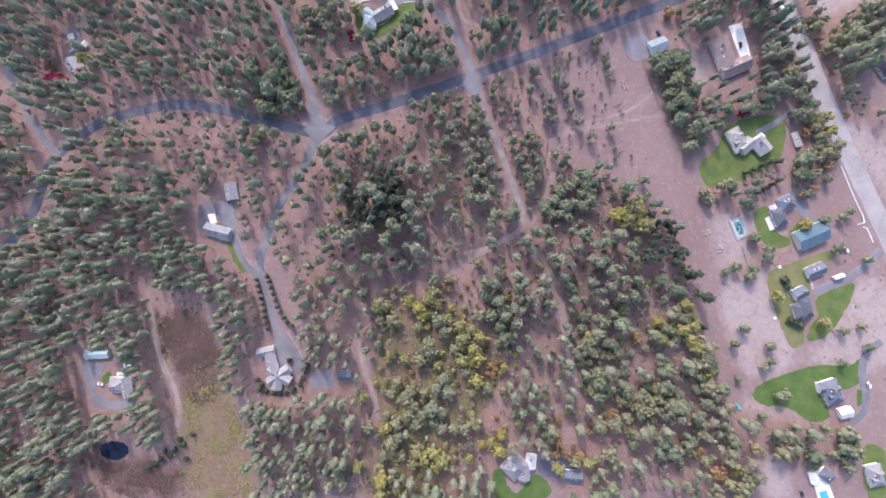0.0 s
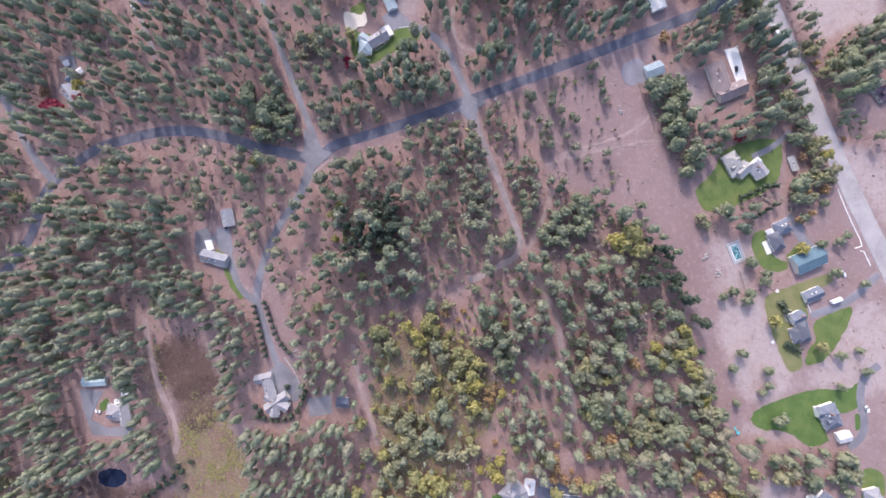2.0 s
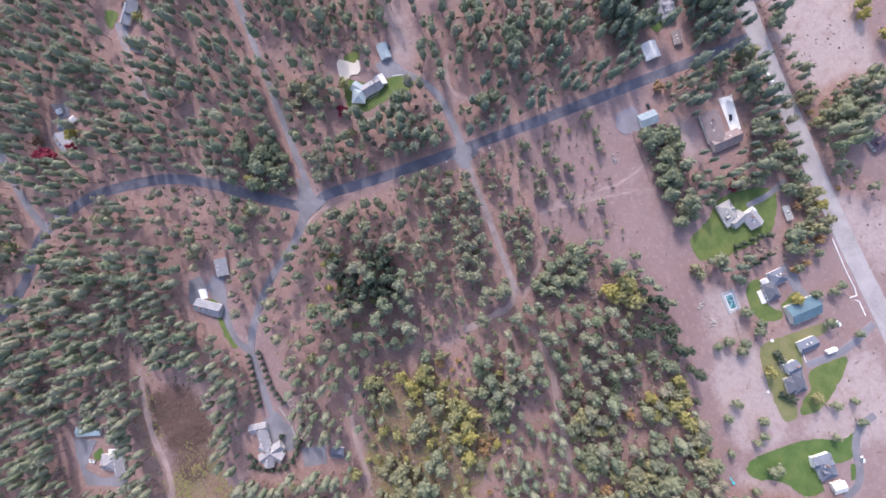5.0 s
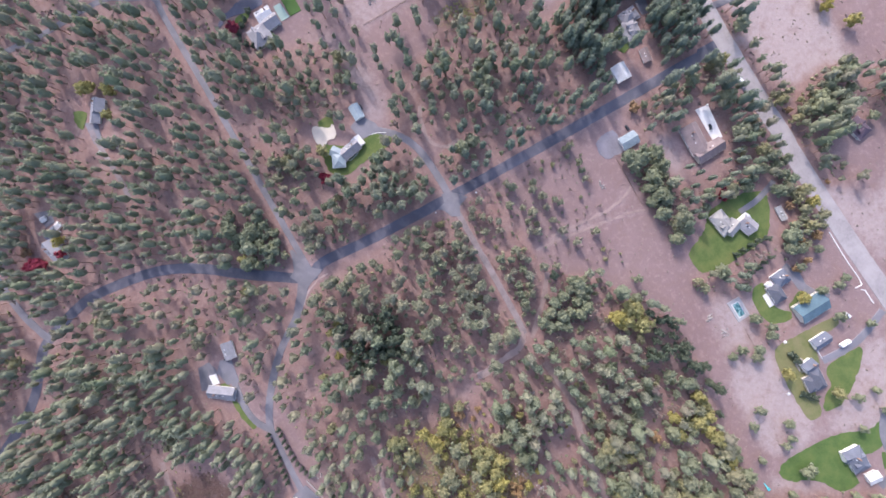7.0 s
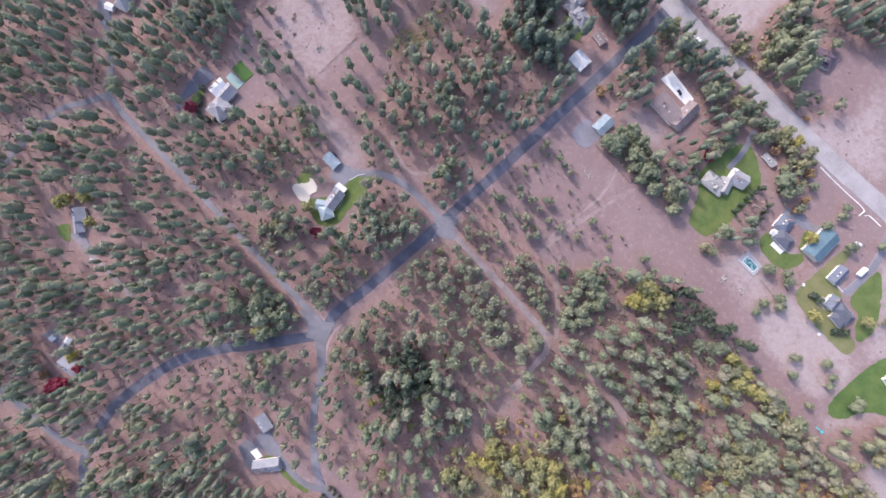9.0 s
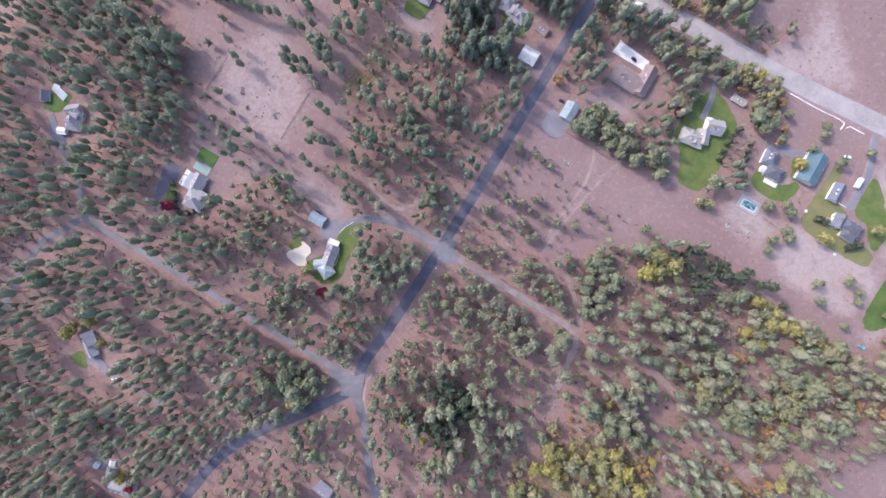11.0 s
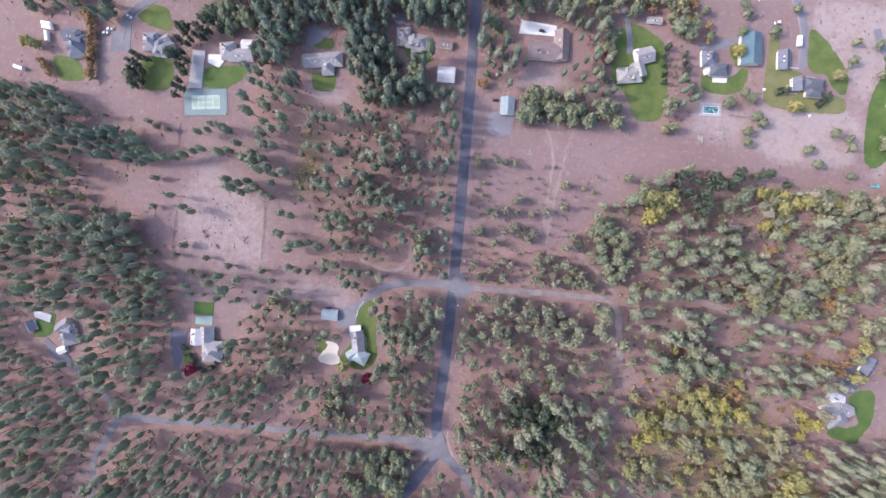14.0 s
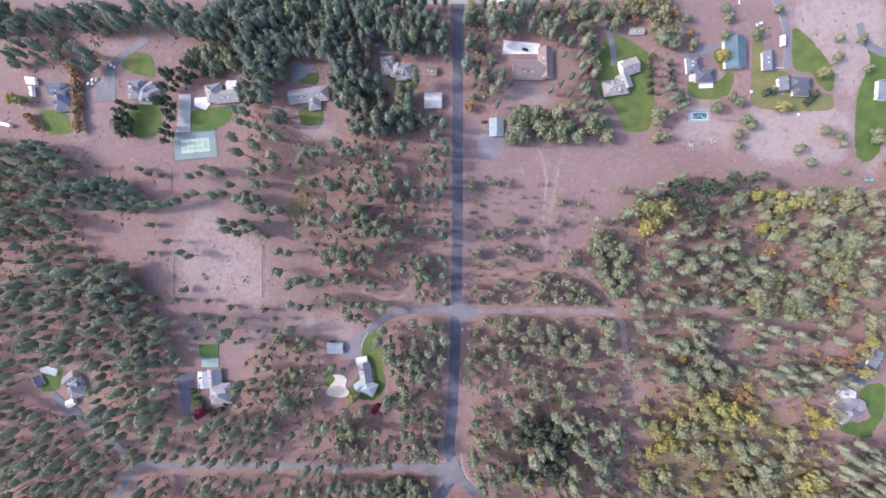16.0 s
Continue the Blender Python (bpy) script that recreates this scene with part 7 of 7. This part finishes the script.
def crown_mesh(seed, shape, clumps, tufts):
    """A crown as points and triangles: a small lumpy heart, plumes on the limb ends all round it, and loose tufts of needles or leaves over them."""
    r = np.random.RandomState(seed)
    high, wide, start, tuft = shape["high"], shape["wide"], shape["start"], shape["tuft"]
    tall = high - start
    fill = shape.get("fill", 0.6)
    up = (BALL_V[:, 2] + 1) / 2
    ring = np.array([shape["profile"](u) for u in up]) / np.maximum(np.sqrt(np.maximum(1 - BALL_V[:, 2] ** 2, 0.02)), 0.35)
    core = BALL_V * (1 + r.uniform(-0.2, 0.2, len(BALL_V)))[:, None]
    core[:, :2] *= (ring * wide * fill)[:, None]
    core[:, 2] = start + tall * (0.1 + 0.76 * up) + r.uniform(-0.05, 0.05, len(up)) * tall
    verts, tris, n = [core], [BALL_F], len(BALL_V)
    spots = [(0.0, 0.0, start + tall * 0.5, wide * fill, tall * 0.42)]
    sway = r.uniform(-0.12, 0.12, 2) * wide
    for i in range(clumps):
        u = (i + 0.5) / clumps
        ring = wide * shape["profile"](u)
        a = i * 2.399963 + r.uniform(-0.7, 0.7)
        d = ring * r.uniform(0.4, 0.85)
        size = max(wide * r.uniform(0.17, 0.33) * (12.0 / max(12, clumps)) ** 0.4, 0.25)
        x, y, z = d * math.cos(a) + sway[0] * u, d * math.sin(a) + sway[1] * u, start + tall * (0.1 + 0.85 * u) + r.uniform(-0.06, 0.06) * tall
        verts.append(ICO_V * (1 + r.uniform(-0.3, 0.3, (len(ICO_V), 1))) * np.array([size, size, size * 0.72]) + np.array([x, y, z]))
        tris.append(ICO_F + n)
        n += len(ICO_V)
        spots.append((x, y, z, size, size * 0.75))
    pick = r.choice(len(spots), tufts, p=np.array([0.2] + [0.8 / clumps] * clumps))
    c = np.array(spots)[pick]
    way = r.normal(size=(tufts, 3))
    way /= np.linalg.norm(way, axis=1)[:, None]
    way[:, 2] = np.where(r.rand(tufts) < 0.75, abs(way[:, 2]), way[:, 2])
    mid = c[:, :3] + way * np.stack([c[:, 3], c[:, 3], c[:, 4]], 1) * r.uniform(0.85, 1.3, (tufts, 1))
    side = np.cross(way, r.normal(size=(tufts, 3)))
    side /= np.linalg.norm(side, axis=1)[:, None] + 1e-6
    over = np.cross(way, side)
    spin = np.arange(3) * 2.094
    size = tuft * r.uniform(0.6, 1.5, (tufts, 1, 1))
    flat = np.cos(spin)[None, :, None] * side[:, None, :] + np.sin(spin)[None, :, None] * over[:, None, :]
    spike = np.stack([way * 1.7 + np.array([0, 0, 0.3]), side * 0.55 - way * 0.5, -side * 0.55 - way * 0.5], 1)
    p = mid[:, None, :] + size * np.where(r.rand(tufts, 1, 1) < shape.get("spiky", 0.15), spike, flat) + r.normal(size=(tufts, 3, 3)) * tuft * 0.42
    verts.append(p.reshape(-1, 3))
    tris.append(np.arange(tufts * 3).reshape(-1, 3)[:, ::1] + n)
    return np.concatenate(verts), np.concatenate(tris)


def trunk_mesh(seed, high, thick, lean=0.3, limbs=4):
    r = np.random.RandomState(seed)
    bm = bmesh.new()
    bend = Vector((r.uniform(-lean, lean), r.uniform(-lean, lean), 0))
    rings = []
    for f in (-0.03, 0.25, 0.6, 1.0):
        rad = thick * (1.15 - f)
        rings.append([bm.verts.new(Vector((rad * math.cos(a), rad * math.sin(a), f * high)) + bend * f * f) for a in (0, 1.257, 2.513, 3.770, 5.027)])
    for a, b in zip(rings, rings[1:]):
        for i in range(5):
            bm.faces.new((a[i], a[(i + 1) % 5], b[(i + 1) % 5], b[i]))
    for i in range(limbs):
        a, z = i * 2.4 + r.uniform(0, 1), high * (0.35 + 0.5 * i / max(1, limbs))
        root, tip = Vector((0, 0, z)), Vector((math.cos(a), math.sin(a), 0.35)) * high * 0.2 + Vector((0, 0, z))
        q = [bm.verts.new(root + Vector((0, 0, thick * 0.5))), bm.verts.new(root - Vector((0, 0, thick * 0.4))), bm.verts.new(root + Vector((-math.sin(a), math.cos(a), 0)) * thick * 0.5), bm.verts.new(tip)]
        bm.faces.new((q[0], q[1], q[3])), bm.faces.new((q[1], q[2], q[3])), bm.faces.new((q[2], q[0], q[3]))
    return bm


def dome(up):
    return math.sqrt(max(0.05, 1 - (2 * up - 0.85) ** 2 / 1.4))


def ovoid(up):
    return max(0.16, (1 - up) ** 0.62 * (0.8 + 1.15 * up) * min(1.0, 0.75 + 1.2 * up))


def column(up):
    return max(0.2, (1 - up) ** 0.35) * 0.9


def tall_crown(up):
    return math.sqrt(max(0.04, 1 - (1.75 * up - 0.65) ** 2 / 1.22))


def tuftop(up):
    return math.sqrt(max(0.06, 1 - (1.9 * up - 0.9) ** 2 / 1.15))


SHAPES = {
    "pine": dict(spiky=0.5, high=18.5, wide=3.5, start=6.4, tuft=0.48, fill=0.66, profile=tall_crown, clumps=14, tufts=240, trunk=(16.0, 0.27), words="ponderosa-like pine with grey-green needles", leaf="pine"),
    "dark_pine": dict(spiky=0.5, high=19.0, wide=3.2, start=5.2, tuft=0.48, fill=0.66, profile=tall_crown, clumps=14, tufts=240, trunk=(16.5, 0.27), words="tall dark green pine in a close stand", leaf="dark_pine"),
    "scrub_pine": dict(spiky=0.5, high=13.5, wide=3.7, start=5.6, tuft=0.5, fill=0.66, profile=tuftop, clumps=13, tufts=240, trunk=(12.0, 0.23), words="dull olive-green pine on reddish litter", leaf="scrub_pine"),
    "young": dict(spiky=0.5, high=7.6, wide=2.7, start=0.9, tuft=0.42, fill=0.5, profile=ovoid, clumps=9, tufts=120, trunk=(6.0, 0.16), words="young bushy green pine on dry grass", leaf="scrub_pine"),
    "dark_spruce": dict(spiky=0.45, high=14.0, wide=3.7, start=3.0, tuft=0.5, fill=0.5, profile=ovoid, clumps=12, tufts=160, trunk=(12.0, 0.3), words="dark green conical spruce in a dense stand", leaf="dark_spruce"),
    "broadleaf": dict(high=11.0, wide=5.6, start=2.6, tuft=0.55, fill=0.6, profile=dome, clumps=22, tufts=300, trunk=(7.5, 0.3), words="rounded green broadleaf tree", leaf="broadleaf"),
    "olive": dict(high=9.5, wide=5.0, start=2.0, tuft=0.52, fill=0.52, profile=dome, clumps=20, tufts=260, trunk=(6.5, 0.24), words="broadleaf tree with olive turning leaves", leaf="olive"),
    "yellow": dict(high=9.5, wide=4.9, start=2.0, tuft=0.52, fill=0.55, profile=dome, clumps=20, tufts=260, trunk=(7.0, 0.24), words="bright yellow autumn tree among pines", leaf="yellow"),
    "orange": dict(high=5.5, wide=4.0, start=1.2, tuft=0.46, fill=0.45, profile=dome, clumps=10, tufts=140, trunk=(5.0, 0.18), words="orange-brown autumn tree with thinning leaves", leaf="orange"),
    "red": dict(high=6.0, wide=4.2, start=1.0, tuft=0.42, fill=0.6, profile=dome, clumps=10, tufts=140, trunk=(4.0, 0.16), words="deep red ornamental maple on a lawn", leaf="red"),
    "bare": dict(high=8.5, wide=3.4, start=2.4, tuft=0.36, fill=0.2, profile=dome, clumps=6, tufts=190, trunk=(7.5, 0.2), words="leafless grey-brown tree between pines", leaf="bare"),
    "bush": dict(high=2.6, wide=2.0, start=0.2, tuft=0.32, profile=dome, clumps=7, tufts=80, trunk=(1.5, 0.1), words="dark green rounded garden bush beside a house", leaf="dark_spruce"),
    "cypress": dict(high=5.0, wide=1.9, start=0.3, tuft=0.3, profile=column, clumps=6, tufts=70, trunk=(4.0, 0.12), words="clipped dark green columnar cypress", leaf="dark_spruce"),
}
HEDGE = [(37.5, 159.6), (32.8, 160.3), (27.6, 160.6), (22.5, 161.4), (17.2, 161.8), (12.1, 162.6), (7, 163.4), (1.8, 163.7), (-2.9, 164.4), (37.7, 150.6), (32.7, 150.3), (27.4, 150.7), (22, 150.6), (16.6, 150.5), (11.2, 150.5), (6.1, 149.8), (1.3, 148.5), (-3.1, 147.1), (-7.2, 145.1)]
for x, y in HEDGE:
    TREES.append(("cypress", x, y, 1.3))


def mesh_from(name, v, f, tint=None):
    me = bpy.data.meshes.new(name)
    me.vertices.add(len(v))
    me.vertices.foreach_set("co", np.asarray(v, np.float32).ravel())
    me.loops.add(len(f) * 3)
    me.loops.foreach_set("vertex_index", np.asarray(f, np.int32).ravel())
    me.polygons.add(len(f))
    me.polygons.foreach_set("loop_start", np.arange(0, len(f) * 3, 3, dtype=np.int32))
    me.polygons.foreach_set("use_smooth", np.ones(len(f), bool))
    if tint is not None:
        a = me.attributes.new("tint", "FLOAT", "POINT")
        a.data.foreach_set("value", np.asarray(tint, np.float32))
    me.update()
    me.validate()
    return me


OCT_V = np.array([(1, 0, 0), (0, 1, 0), (-1, 0, 0), (0, -1, 0), (0, 0, 1.0)], float)
OCT_F = np.array([(0, 1, 4), (1, 2, 4), (2, 3, 4), (3, 0, 4)])
# marsh brush and meadow tussocks
brush = random.Random(5)
for name, leaf, words, kind, count in (("marsh_brush", "marsh_brush", "dark brown marsh brush in tangled tufts", "marsh", 7000), ("meadow_tussocks", "tussock", "tan and olive meadow grass tussocks", "meadow", 11000)):
    vs, fs, ts, n = [], [], [], 0
    places = np.argwhere((cover[kind] > 0.3) & ~blocked)
    for _ in range(count):
        j, i = places[brush.randrange(len(places))]
        if brush.random() > cover[kind][j, i]:
            continue
        x, y = X0 + CELL * (i + brush.random()), Y0 + CELL * (j + brush.random())
        size = brush.uniform(0.3, 0.85) * (1.7 if noise.noise(Vector((x * 0.07, y * 0.07, 2.2))) > 0.1 else 0.75)
        jitter = np.array([[brush.uniform(0.5, 1.5)] for _ in OCT_V])
        vs.append(OCT_V * jitter * np.array([size * brush.uniform(0.7, 1.5), size, size * 0.55]) + np.array([x, y, size * 0.2]))
        fs.append(OCT_F + n)
        ts.append(np.full(len(OCT_V), brush.random()))
        n += len(OCT_V)
    tagged(mesh_part(name, mesh_from(name, np.concatenate(vs), np.concatenate(fs), np.concatenate(ts)), leaf), words, "undergrowth", kind="stuff")

# low undergrowth: dry brush, weeds and stones too small to count
brush = random.Random(21)
for name, leaf, words, count, low, high, keep in (("undergrowth", "bare", "dry brown brush and twigs under the trees", 5200, 0.35, 1.0, "litter"), ("green_undergrowth", "olive", "low olive bushes between the trees", 3200, 0.4, 1.5, "litter"),
                                                  ("field_weeds", "bare", "small dry weeds on open ground", 3200, 0.25, 0.75, "open")):
    vs, fs, ts, n = [], [], [], 0
    while len(vs) < count:
        x, y = brush.uniform(-270, 560), brush.uniform(-420, 440)
        i, j = int((x - X0) / CELL), int((y - Y0) / CELL)
        if blocked[j, i] or (cover["litter"][j, i] > 0.45) != (keep == "litter") or noise.noise(Vector((x * 0.05, y * 0.05, 3.3))) < brush.uniform(-0.6, 0.4):
            continue
        size = brush.uniform(low, high)
        jitter = np.array([[brush.uniform(0.6, 1.4)] for _ in ICO_V])
        vs.append(ICO_V * jitter * np.array([size * brush.uniform(0.7, 1.4), size, size * 0.7]) + np.array([x, y, size * 0.3]))
        fs.append(ICO_F + n)
        ts.append(np.full(len(ICO_V), brush.random()))
        n += len(ICO_V)
    tagged(mesh_part(name, mesh_from(name, np.concatenate(vs), np.concatenate(fs), np.concatenate(ts)), leaf), words, "undergrowth", kind="stuff")

VARIANTS, NEAREST = 5, 235
GROUPS = {}
for tree in TREES:
    GROUPS.setdefault(tree[0], []).append(tree)
MIDDLE = Vector((75.0, -60.0))
for kind, trees in GROUPS.items():
    s = SHAPES[kind]
    trees.sort(key=lambda t: (t[1] - MIDDLE.x) ** 2 + (t[2] - MIDDLE.y) ** 2)
    crowns, trunks, light = [], [], []
    for k in range(VARIANTS):
        v, f = crown_mesh(100 + k * 7 + len(kind), s, s["clumps"], s["tufts"])
        crowns.append((v, f))
        light.append(crown_mesh(100 + k * 7 + len(kind), s, max(5, s["clumps"] // 2), s["tufts"] * 7 // 10))
        bm = trunk_mesh(k + 3, *s["trunk"], limbs=2)
        bmesh.ops.triangulate(bm, faces=bm.faces)
        bm.verts.index_update()
        trunks.append((np.array([q.co[:] for q in bm.verts]), np.array([[q.index for q in face.verts] for face in bm.faces])))
        bm.free()
    named = kind + "_tree" if kind in ("broadleaf", "yellow", "orange", "red", "bare", "olive") else {"young": "young_pine", "dark_spruce": "spruce", "dark_pine": "tall_pine"}.get(kind, kind)
    bark = "bark" if s["leaf"] in ("pine", "dark_pine", "scrub_pine", "dark_spruce") else "grey_bark"
    models = []
    for k, (x, y, size) in enumerate(t[1:] for t in trees[:VARIANTS]):
        thing = empty(named, pose(x, y, 0, 0, 0, rng.uniform(0, 360)), s["words"], "tree" if kind not in ("cypress", "bush") else "shrub", named.replace("_", " ") + "s of the woods")
        thing.scale = (size, size, size)
        mesh_part("trunk", mesh_from("trunk", *trunks[k]), bark, thing)
        mesh_part("crown", mesh_from("crown", *crowns[k]), s["leaf"], thing)
        models.append(thing)
    for _, x, y, size in trees[VARIANTS:NEAREST]:
        m = copy_thing(models[rng.randrange(len(models))], pose(x, y, 0, 0, 0, rng.uniform(0, 360)))
        m.scale = (size * rng.uniform(0.92, 1.08), size * rng.uniform(0.92, 1.08), size)
    rest = trees[NEAREST:]
    if rest:
        vs, fs, ts, ms, n = [], [], [], [], 0
        for _, x, y, size in rest:
            k, a = rng.randrange(VARIANTS), rng.uniform(0, 6.283)
            c, q = math.cos(a) * size, math.sin(a) * size
            turn = np.array([[c, q, 0], [-q, c, 0], [0, 0, size]])
            tint = rng.random()
            for (v, f), slot in ((light[k], 0), (trunks[k], 1)):
                vs.append(v @ turn + np.array([x, y, 0]))
                fs.append(f + n)
                n += len(v)
                ts.append(np.full(len(v), tint))
                ms.append(np.full(len(f), slot))
        me = mesh_from("woods", np.concatenate(vs), np.concatenate(fs), np.concatenate(ts))
        ob = mesh_part(named + "_woods", me, s["leaf"])
        me.materials.append(MAT[bark])
        me.polygons.foreach_set("material_index", np.concatenate(ms).astype(np.int32))
        tagged(ob, "dense far " + s["words"].replace("tall ", "") + " stands", "woods", kind="stuff")
